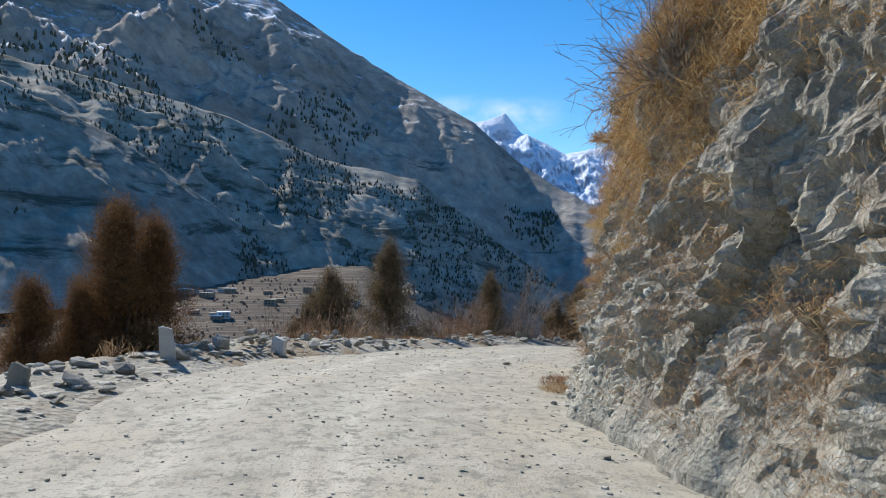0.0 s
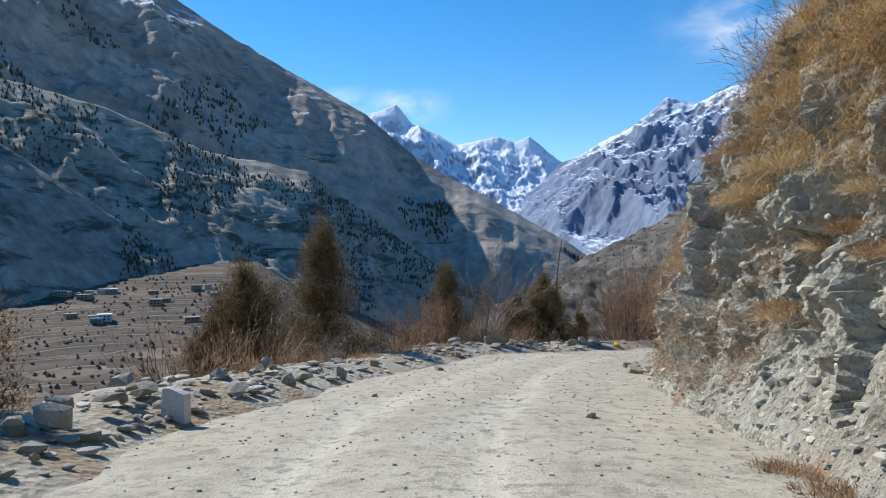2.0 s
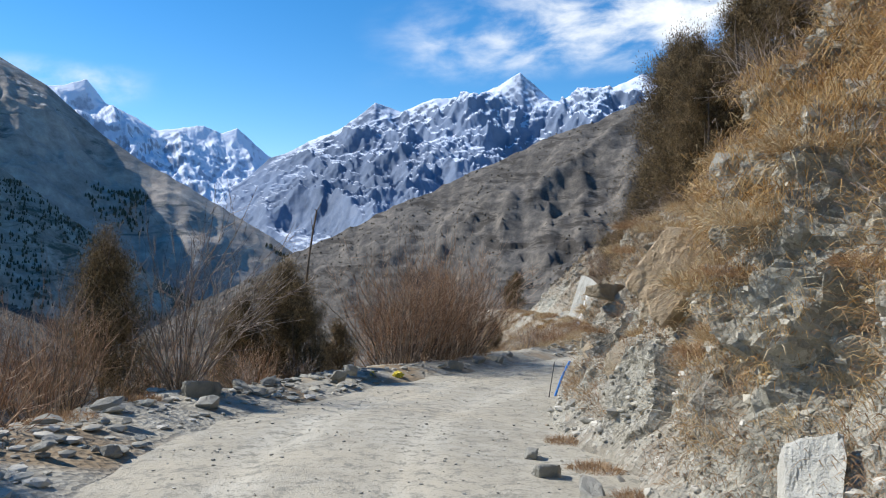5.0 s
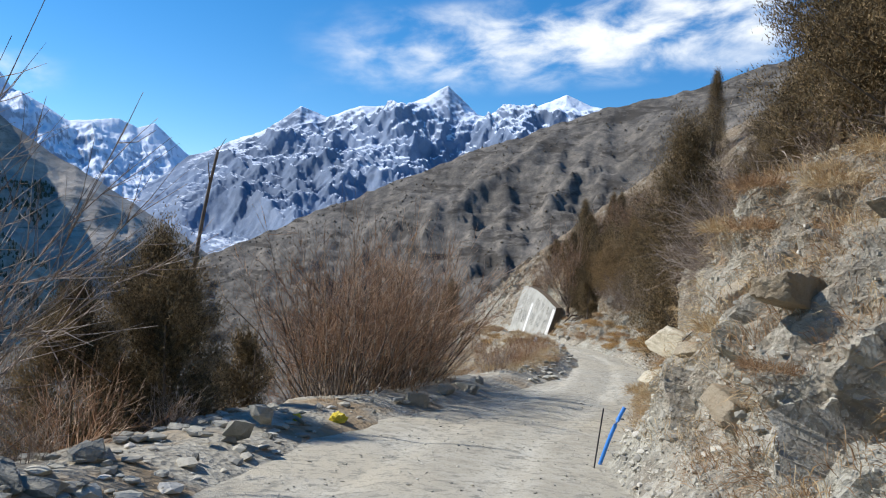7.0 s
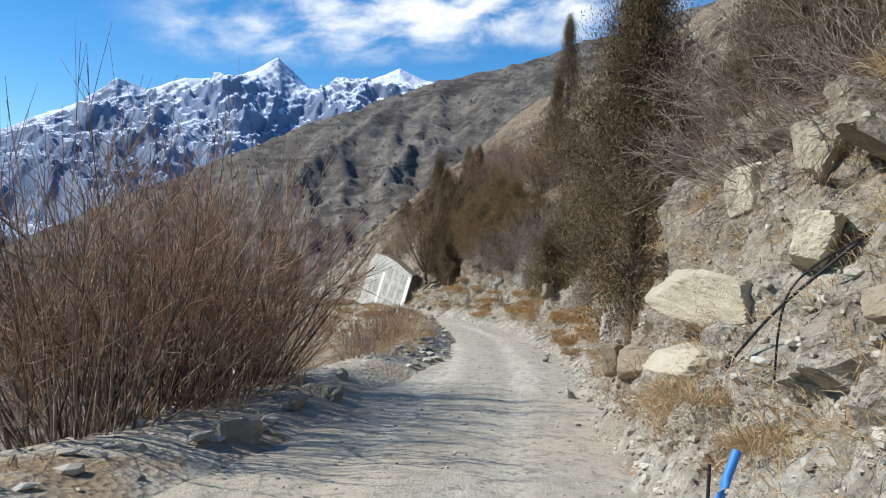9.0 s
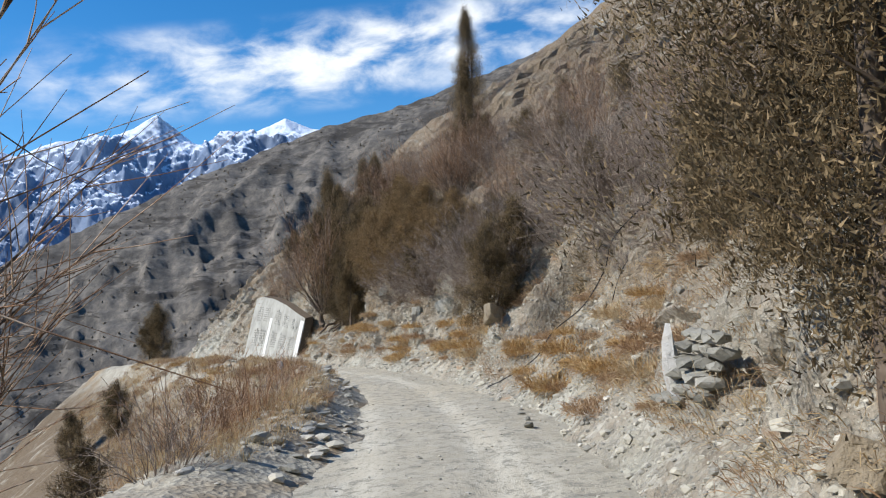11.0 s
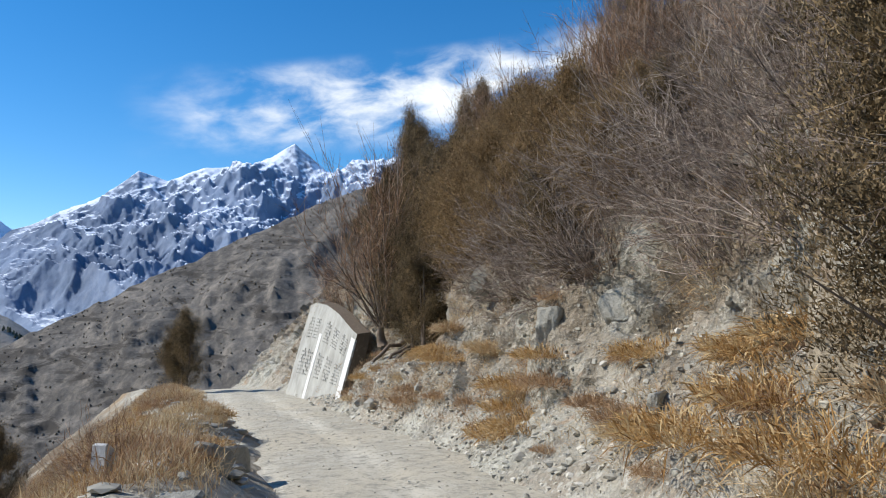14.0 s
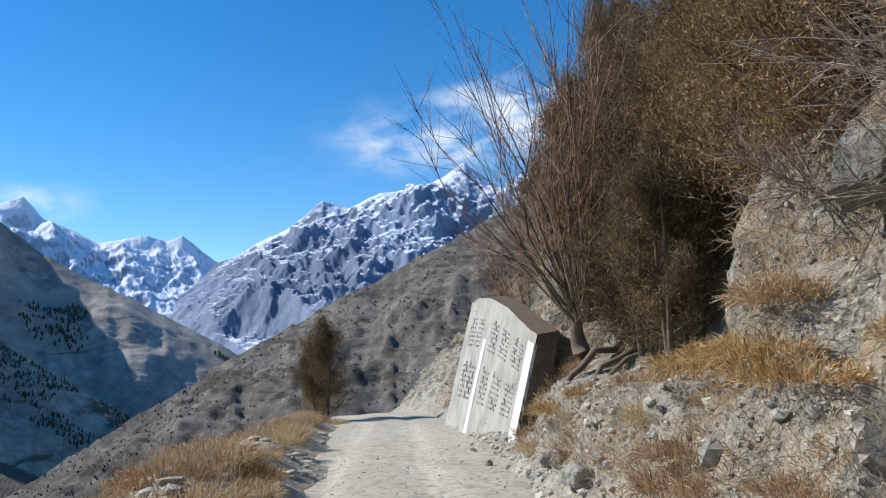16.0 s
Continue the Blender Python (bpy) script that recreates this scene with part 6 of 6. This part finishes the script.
# brown earth, darkened to hold the shadow on the wall's end
SHADED_EARTH = paint_material("shaded_root_earth", (0.10, 0.075, 0.05), (0.17, 0.13, 0.09))
WHITE = paint_material("worn_white_paint", (0.64, 0.635, 0.60), (0.42, 0.41, 0.37))
CARVING = paint_material("dark_carved_lines", (0.23, 0.225, 0.20), (0.33, 0.325, 0.29))


def build_wall():
    a, b = Vector((42.25, 64.0, 0)), Vector((47.0, 73.4, 0))     # near and far foot of the face
    za, zb = -5.40, -5.85
    ex = (b - a).normalized()
    back = Vector((ex.y, -ex.x, 0))                                # into the bank
    L = (b - a).length
    top = tagged(new("inscribed_wall"), "pale concrete retaining wall with worn carved writing and white painted stripes", "wall")

    def crown(q):
        return float(np.interp(q, [0, 0.10, 0.35, 0.62, 0.86, 1.0], [1.95, 2.15, 2.75, 3.25, 3.50, 3.48]))

    def at(q, v, out=0.0):
        """q along the face, v up it (0 to 1); out: proud of it."""
        h = crown(q) * v
        p = a + ex * (L * q) + back * (0.28 * h - out)
        p.z = za + (zb - za) * q + h + 0.28 * out
        return p

    rng = np.random.default_rng(9)
    nx, ny = 60, 26
    v = np.array([[at(i / (nx - 1), -0.2 + 1.2 * j / (ny - 1))[:] for i in range(nx)] for j in range(ny)])
    v += (np.array(back[:]) * 0.025) * fbm(v * 1.4, 4, seed=601)[..., None]
    depth = np.array(back[:]) * 0.45
    topback = v[-1] + depth + np.array([0, 0, 0.05])
    footback = v[0] + depth + np.array([0, 0, -0.3])
    g = np.concatenate([v - 0, topback[None], footback[None]], 0)
    f = grid_faces(*g.shape[:2])
    ends = []
    for col in (0, nx - 1):
        i = [r * nx + col for r in range(ny + 2)]
        for r in range(ny - 1):
            ends.append((i[r], i[r + 1], i[ny], i[ny + 1]) if r == ny - 2 else (i[r], i[r + 1], i[ny + 1], i[ny + 1]))
    me = bpy.data.meshes.new("body")
    faces = [tuple(int(k) for k in q) for q in f] + [tuple(dict.fromkeys(int(k) for k in (e if c < ny - 1 else e[::-1]))) for c, e in enumerate(ends)]
    me.from_pydata(g.reshape(-1, 3).tolist(), [], faces)
    me.materials.append(CONCRETE)
    me.materials.append(SHADED_EARTH)
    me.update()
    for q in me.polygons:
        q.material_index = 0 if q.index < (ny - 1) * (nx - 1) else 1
    part("body", me, top)

    def strip(name, q0, q1, v0, v1, mat, label="", out=0.03, thick=0.02):
        n = 12
        vs, fs = [], []
        for j in range(n + 1):
            t = v0 + (v1 - v0) * j / n
            for q, o in ((q0, out), (q1, out), (q1, out - 0.06), (q0, out - 0.06)):
                vs.append(at(q, t, o)[:])
        for j in range(n):
            for k in range(4):
                fs.append((j * 4 + k, j * 4 + (k + 1) % 4, j * 4 + 4 + (k + 1) % 4, j * 4 + 4 + k))
        fs += [(3, 2, 1, 0), (n * 4, n * 4 + 1, n * 4 + 2, n * 4 + 3)]
        me = bpy.data.meshes.new(name)
        me.from_pydata(vs, [], fs)
        me.materials.append(mat)
        me.update()
        return part(name, me, top, label)

    strip("white_stripe", 0.0, 0.060, -0.12, 0.90, WHITE, "white painted end stripe", 0.012)
    strip("white_stripe", 0.56, 0.61, -0.12, 0.66, WHITE, "worn white painted middle stripe", 0.012)

    # two rows of large carved signs, as plain bars
    for col in (0.14, 0.30, 0.46, 0.70, 0.84):
        for lo, hi in ((0.14, 0.44), (0.58, 0.84)):
            vs, fs = [], []
            w = 0.055
            for j in range(7):
                t = lo + (hi - lo) * (j + 0.15) / 7
                t1 = t + (hi - lo) * 0.055
                q = col - w + rng.uniform(0, 0.3) * w
                while q < col + w * 0.8:
                    q1 = min(col + w, q + w * rng.uniform(0.25, 1.1))
                    o = len(vs)
                    for z_, t_ in ((0.016, t), (0.016, t1)):
                        vs += [at(q, t_, z_)[:], at(q1, t_, z_)[:]]
                    for t_ in (t, t1):
                        vs += [at(q, t_, -0.03)[:], at(q1, t_, -0.03)[:]]
                    fs += [(o, o + 1, o + 3, o + 2), (o, o + 4, o + 5, o + 1), (o + 2, o + 3, o + 7, o + 6), (o, o + 2, o + 6, o + 4), (o + 1, o + 5, o + 7, o + 3)]
                    q = q1 + w * rng.uniform(0.15, 0.5)
                if rng.uniform() < 0.6:
                    qq = col + rng.uniform(-0.8, 0.8) * w
                    o = len(vs)
                    for z_ in (0.016, -0.03):
                        vs += [at(qq, t, z_)[:], at(qq + 0.010, t, z_)[:], at(qq, t + (hi - lo) * 0.16, z_)[:], at(qq + 0.010, t + (hi - lo) * 0.16, z_)[:]]
                    fs += [(o, o + 1, o + 3, o + 2), (o, o + 4, o + 5, o + 1), (o + 2, o + 3, o + 7, o + 6), (o, o + 2, o + 6, o + 4), (o + 1, o + 5, o + 7, o + 3)]
            me = bpy.data.meshes.new("carved_sign")
            me.from_pydata(vs, [], fs)
            me.materials.append(CARVING)
            me.update()
            part("carved_sign", me, top)
    return top


build_wall()


# ---- small things ----
def slab_stone(name, label, s, u, height, width, thick, lean, material, turn=0.0):
    """A thin dressed stone set upright in the verge."""
    bm = bmesh.new()
    bmesh.ops.create_cube(bm, size=1.0)
    bmesh.ops.subdivide_edges(bm, edges=bm.edges[:], cuts=3, use_grid_fill=True)
    for q in bm.verts:
        k = q.co.z + 0.5
        q.co.x *= width * (1.12 - 0.25 * k)
        q.co.y *= thick * (1.1 - 0.2 * k)
        q.co.z = k * (height + 0.15) - 0.15
        if k > 0.95:
            q.co.z -= 0.10 * abs(q.co.x / width + 0.25)
        q.co.x += 0.014 * noise.noise(q.co * 9) 
        q.co.y += 0.012 * noise.noise(q.co * 7 + Vector((3, 1, 2)))
    me = bpy.data.meshes.new(name)
    bm.to_mesh(me)
    bm.free()
    me.materials.append(material)
    g, _n = drop(s, u)
    ob = new(name, me)
    ob.matrix_basis = Matrix.Translation(g) @ pose(0, 0, 0, 0, lean, turn)
    return tagged(ob, label, "marker stone")


PALE = stone_material("pale_dressed_stone", (0.42, 0.41, 0.38), (0.56, 0.55, 0.52), (0.68, 0.67, 0.64))
slab_stone("marker_stone", "pale upright stone slab leaning on the parapet", 12.0, -3.4, 0.58, 0.24, 0.10, -6, PALE, 15)
slab_stone("marker_stone", "small pale upright stone in the slate heap", 15.2, -3.1, 0.36, 0.30, 0.14, 3, PALE, -20)
slab_stone("marker_stone", "small dark upright slate at the edge", 8.9, -3.5, 0.30, 0.24, 0.06, 6, STONE, 10)
slab_stone("marker_stone", "small whitewashed marker post on the outer bank", 65.2, -2.5, 0.42, 0.17, 0.15, 3, PALE, 30)


def hose(name, label, pts, radius, material, sides=8):
    """A pipe or cable through some places."""
    p = np.array([Vector(q)[:] for q in pts], float)
    t = np.linspace(0, len(p) - 1, 8 * (len(p) - 1) + 1)
    i = np.minimum(t.astype(int), len(p) - 2)
    f = (t - i)[:, None]
    k = [p[np.clip(i + o, 0, len(p) - 1)] for o in (-1, 0, 1, 2)]
    c = 0.5 * (2 * k[1] + (k[2] - k[0]) * f + (2 * k[0] - 5 * k[1] + 4 * k[2] - k[3]) * f ** 2 + (3 * k[1] - k[0] - 3 * k[2] + k[3]) * f ** 3)
    v, fc = tubes(c[None], [radius], [radius], sides)
    ob = new(name, raw_mesh(name, v, fc, material, True))
    return tagged(ob, label, name.replace("_", " "))


def plastic(name, col, rough=0.45):
    m, nt, b = node_mat(name)
    c = mixc(nt, sharpen(nt, tex(nt, 14, 5, 0.7), 0.55, 0.75), col, tuple(0.6 * v + 0.15 for v in col))
    nt.links.new(c, b.inputs["Base Color"])
    b.inputs["Roughness"].default_value = rough
    return m


BLACK = plastic("black_plastic", (0.022, 0.022, 0.024))
BLUE = plastic("blue_plastic", (0.045, 0.22, 0.62))
YELLOW = plastic("yellow_plastic", (0.60, 0.47, 0.04))


def off(s, h, d):
    p, n = on_hill(s, h)
    return p + n * d


hose("water_hose", "black plastic water hose trailing down the bank", [drop(58.5, 1.8)[0] + Vector((0, 0, 0.02)), off(58.0, 0.25, 0.05), off(57.3, 0.75, 0.10), off(56.8, 1.25, 0.14), off(56.4, 1.75, 0.18), off(56.1, 2.5, 0.16), off(55.9, 3.2, 0.12), off(56.0, 4.0, 0.08), off(55.8, 4.9, 0.06)], 0.013, BLACK)
hose("water_hose", "thin black cable hanging on the bank", [off(55.3, 1.7, 0.05), off(54.9, 2.5, 0.16), off(54.4, 3.4, 0.06)], 0.010, BLACK, 6)
hose("water_hose", "black plastic hose leaning on the bank", [off(39.6, 1.05, -0.03), off(39.1, 1.7, 0.3), off(38.5, 2.4, 0.25)], 0.014, BLACK)
hose("water_hose", "black plastic hose leaning on the bank", [off(38.9, 1.15, -0.03), off(38.7, 1.7, 0.28), off(38.5, 2.35, 0.25)], 0.010, BLACK)
hose("water_pipe", "short blue plastic water pipe sticking out of the bank", [drop(37.1, 1.6)[0] + Vector((0, 0, -0.05)), along(np.array([37.2]), np.array([1.75]), np.array([0.45]))[0], along(np.array([37.3]), np.array([1.9]), np.array([0.82]))[0]], 0.028, BLUE, 12)
hose("iron_rod", "thin dark iron rod standing in the bank's foot", [drop(36.7, 1.55)[0] + Vector((0, 0, -0.05)), along(np.array([36.9]), np.array([1.62]), np.array([0.8]))[0]], 0.011, BLACK, 6)


def dead_stem():
    g, _n = drop(36.4, -5.1)
    a = Vector(along(np.array([36.9]), np.array([-4.75]), np.array([4.2]))[0])
    rng = np.random.default_rng(4)
    t = np.linspace(0, 1, 10)[:, None]
    base = np.array(g[:]) * (1 - t) + np.array(a[:]) * t + np.concatenate([0.05 * np.sin(t * 6), 0.04 * np.cos(t * 5), 0 * t], 1)
    top = tagged(new("dead_sapling"), "leaning bare dead sapling behind a juniper", "tree")
    part("stem", raw_mesh("stem", *tubes(base[None], [0.05], [0.022], 6), BARK, True), top)
    tw = []
    for q in (8, 9, 9):
        d = rng.normal(size=3) * 0.10 + np.array([0, 0, 0.22])
        tw.append(base[q] + np.linspace(0, 1, 4)[:, None] * d)
    part("twigs", raw_mesh("twigs", *tubes(np.array(tw), np.full(3, 0.014), np.full(3, 0.004), 4), BARK, True), top)["kind"] = "stuff"


dead_stem()


def litter(s, u, size, label, material, seed):
    """A crumpled plastic bag."""
    bm = bmesh.new()
    bmesh.ops.create_icosphere(bm, subdivisions=3, radius=0.5)
    for q in bm.verts:
        d = q.co.copy()
        q.co *= 0.8 + 0.45 * noise.noise(d * 3.3 + Vector((seed, 0, 0))) + 0.25 * noise.noise(d * 8 + Vector((0, seed, 0)))
        q.co.z = max(q.co.z, -0.22) * 0.8
    me = bpy.data.meshes.new("plastic_bag")
    bm.to_mesh(me)
    bm.free()
    me.materials.append(material)
    g, _n = drop(s, u)
    ob = new("plastic_bag", me)
    ob.matrix_basis = stand(g + Vector((0, 0, 0.16 * size)), 40 * seed, size)
    tagged(ob, label, "litter")


litter(37.4, -2.55, 0.30, "crumpled yellow plastic bag among stones", YELLOW, 1)
litter(36.6, -2.9, 0.2, "crumpled dull yellow plastic bag among stones", YELLOW, 2)


def stone_stack():
    """A short dry-stone pier at the foot of the bank."""
    rng = np.random.default_rng(31)
    g, _n = drop(48.7, 2.15)
    _p, r = line_at(np.array([48.7]))
    side = Vector((-r[0, 1], r[0, 0], 0))
    into = Vector((r[0, 0], r[0, 1], 0))
    top = tagged(new("dry_stone_pier"), "short dry-stone pier built against the bank", "stonework")
    top.location = g
    for row in range(7):
        x = -0.5
        while x < 0.5:
            w = rng.uniform(0.16, 0.34)
            ob = new("stone", SLATES[rng.integers(6)])
            ob.parent = top
            ob.matrix_basis = Matrix.Translation(side * (x + w / 2) + into * (0.12 + 0.03 * row + rng.normal() * 0.03) + Vector((0, 0, 0.06 + row * 0.135))) @ pose(0, 0, 0, rng.normal() * 5, rng.normal() * 5, rng.uniform(0, 360)) @ Matrix.Diagonal((w * 1.25, w * 1.25, 0.40, 1))
            x += w
    ob = new("white_slab", rock_mesh("white_slab", 33, PALE, 1.0, 8, 2, 0.05))
    ob.parent = top
    ob.matrix_basis = Matrix.Translation(side * 0.62 + into * 0.15 + Vector((0, 0, 0.45))) @ Matrix.Diagonal((0.22, 0.26, 1.15, 1))


stone_stack()



def tree_root():
    """Bare gnarled roots washed out of the bank beside the wall."""
    rng = np.random.default_rng(41)
    top = tagged(new("exposed_roots"), "gnarled bare roots hanging from the bank beside the wall", "roots")
    for i in range(4):
        a, n = on_hill(79.7 - 0.22 * i, 2.3 + 0.15 * rng.normal())
        b, _m = on_hill(79.0 - 0.2 * i, 0.35 + 0.25 * rng.uniform())
        t = np.linspace(0, 1, 9)[:, None]
        out = np.array(n[:]) * (0.10 + 0.25 * rng.uniform())
        ln = np.array(a[:]) * (1 - t) + np.array(b[:]) * t + out * np.sin(t * math.pi) ** 0.7 + 0.05 * np.sin(t * 9 + i) * np.array([[1, 0.5, 0]]) + rng.normal(size=(9, 3)) * 0.05
        part("root", raw_mesh("root", *tubes(ln[None], [0.07 * rng.uniform(0.6, 1.2)], [0.02], 6), BARK, True), top)


tree_root()

# ---- far village and woods ----
MUD = paint_material("mud_plaster", (0.34, 0.29, 0.22), (0.24, 0.20, 0.15))
LIME = paint_material("whitewash", (0.66, 0.65, 0.62), (0.45, 0.43, 0.39))
DARK = paint_material("dark_opening", (0.03, 0.03, 0.035), (0.05, 0.05, 0.05))
TIN = paint_material("sunlit_tin_roof", (0.80, 0.82, 0.85), (0.6, 0.62, 0.66))
BLUE_TIN = paint_material("blue_tin_roof", (0.16, 0.34, 0.55), (0.12, 0.22, 0.34))
GROUND_TREE = tree_of(ground)


def box(name, size, at, material, parent):
    bm = bmesh.new()
    bmesh.ops.create_cube(bm, size=1.0)
    bmesh.ops.scale(bm, vec=size, verts=bm.verts)
    bmesh.ops.bevel(bm, geom=bm.edges[:], offset=0.06, segments=1, affect="EDGES")
    me = bpy.data.meshes.new(name)
    bm.to_mesh(me)
    bm.free()
    me.materials.append(material)
    return part(name, me, parent, "", Matrix.Translation(at))


def house(label, x, y, z, w, d, h, wall, roof, turn):
    top = tagged(new("village_house"), label, "house", "houses of the village")
    top.matrix_basis = stand((x, y, z), turn)
    box("wall", (w, d, h + 1), (0, 0, h / 2 - 0.5), wall, top)
    box("roof", (w + 0.8, d + 0.8, 0.45), (0, 0, h + 0.2), roof, top)
    for i in range(3):
        for j in range(2 if h > 5 else 1):
            box("window", (w * 0.13, 0.3, 1.3), ((i - 1) * w * 0.28, -d / 2 - 0.05, 1.8 + j * 2.8), DARK, top)
    return top


_v = np.random.default_rng(12)
for i in range(30):
    az, r = (_v.uniform(-20, -6), _v.uniform(740, 960)) if i < 24 else (_v.uniform(26, 31), _v.uniform(560, 700))
    x, y = polar((0, 5), az, r)
    hit = GROUND_TREE.ray_cast(Vector((float(x), float(y), 300)), Vector((0, 0, -1)))[0]
    roof = TIN if i in (3, 4, 11) else BLUE_TIN if i % 6 == 5 else MUD
    house("small flat-roofed mud house in the valley village", float(x), float(y), hit.z, _v.uniform(8, 15), _v.uniform(7, 10), _v.uniform(3.2, 6.5), LIME if i % 3 == 0 else MUD, roof, az * -1 + _v.normal() * 15)


def woods(name, label, points, lo, hi, material, seed, thin=0.24):
    """Far conifers in one mesh: rough little spires."""
    rng = np.random.default_rng(seed)
    n = len(points)
    h = rng.uniform(lo, hi, n)
    rings = np.array([[0.0, 0.9], [0.40, 0.85], [0.72, 0.5], [1.0, 0.0]])
    k = 5
    a = np.arange(k) * 2 * math.pi / k
    r = rings[None, :, 1, None] * thin * rng.uniform(0.6, 1.4, (n, 4, k))
    v = np.stack([r * np.cos(a), r * np.sin(a), np.broadcast_to(rings[None, :, 0, None], r.shape)], -1) * h[:, None, None, None] + points[:, None, None]
    base = np.arange(n)[:, None, None] * 4 * k + np.arange(3)[None, :, None] * k
    j = np.arange(k)[None, None]
    f = np.stack([base + j, base + (j + 1) % k, base + k + (j + 1) % k, base + k + j], -1).reshape(-1, 4)
    return tagged(new(name, raw_mesh(name, v.reshape(-1, 3), f, material)), label, "trees", kind="stuff")


CONIFER = plant_material("far_conifers", [(0, (0.045, 0.052, 0.036)), (0.6, (0.075, 0.08, 0.052)), (1, (0.12, 0.115, 0.075))])
SCRUB = plant_material("far_scrub", [(0, (0.075, 0.06, 0.042)), (0.6, (0.125, 0.10, 0.07)), (1, (0.18, 0.15, 0.105))])


BARE = plant_material("bare_valley_trees", [(0, (0.14, 0.095, 0.07)), (0.6, (0.21, 0.15, 0.11)), (1, (0.29, 0.215, 0.155))])


def pick(v, n, seed, cut, scale, row0=0.12, row1=0.9):
    rng = np.random.default_rng(seed)
    c, r = v.shape[:2]
    i = rng.uniform(0, c - 1.01, n * 4)
    j = rng.uniform(row0, row1, n * 4) * (r - 11) + 9
    i0, j0 = i.astype(int), j.astype(int)
    fi, fj = (i - i0)[:, None], (j - j0)[:, None]
    p = (v[i0, j0] * (1 - fi) + v[i0 + 1, j0] * fi) * (1 - fj) + (v[i0, j0 + 1] * (1 - fi) + v[i0 + 1, j0 + 1] * fi) * fj
    return p[fbm(p / scale, 3, seed=seed) > cut][:n]


woods("conifer_wood", "dark conifer wood on the mountain spur", pick(SPUR, 7000, 701, -0.16, 120.0, 0.02, 0.8), 3, 8.5, CONIFER, 702)
woods("conifer_wood", "scattered conifers on the lower spur", pick(SPUR_LOW, 1400, 703, 0.0, 120.0, 0.0, 0.8), 3, 7, CONIFER, 704)
woods("conifer_wood", "scattered conifers on the shaded mountainside", pick(WALL, 3500, 705, 0.1, 400.0, 0.25, 0.85), 10, 20, CONIFER, 706)
woods("hill_scrub", "dry bushes dotted over the brown ridge", pick(RIDGE, 8000, 707, -0.2, 90.0, 0.0, 1.0), 0.7, 2.1, SCRUB, 708, 0.6)


def valley_trees():
    rng = np.random.default_rng(15)
    out = []
    for _ in range(2000):
        x, y = polar((0, 5), rng.uniform(-32, 14), rng.uniform(450, 1050))
        hit = GROUND_TREE.ray_cast(Vector((float(x), float(y), 300)), Vector((0, 0, -1)))[0]
        out.append(hit[:])
    woods("valley_trees", "bare brown trees and bushes between the terraces", np.array(out), 0.8, 3.2, BARE, 709, 0.55)


valley_trees()
_q = np.random.default_rng(19)
_s, _b = _q.uniform(-10, 106, 3600), 17 + 110 * _q.uniform(0, 1, 3600) ** 1.5
woods("hill_scrub", "dry brown bushes on the slope below the road", slope_surface(_s, _b[:, None])[:, 0], 0.5, 1.7, BARE, 711, 0.6)
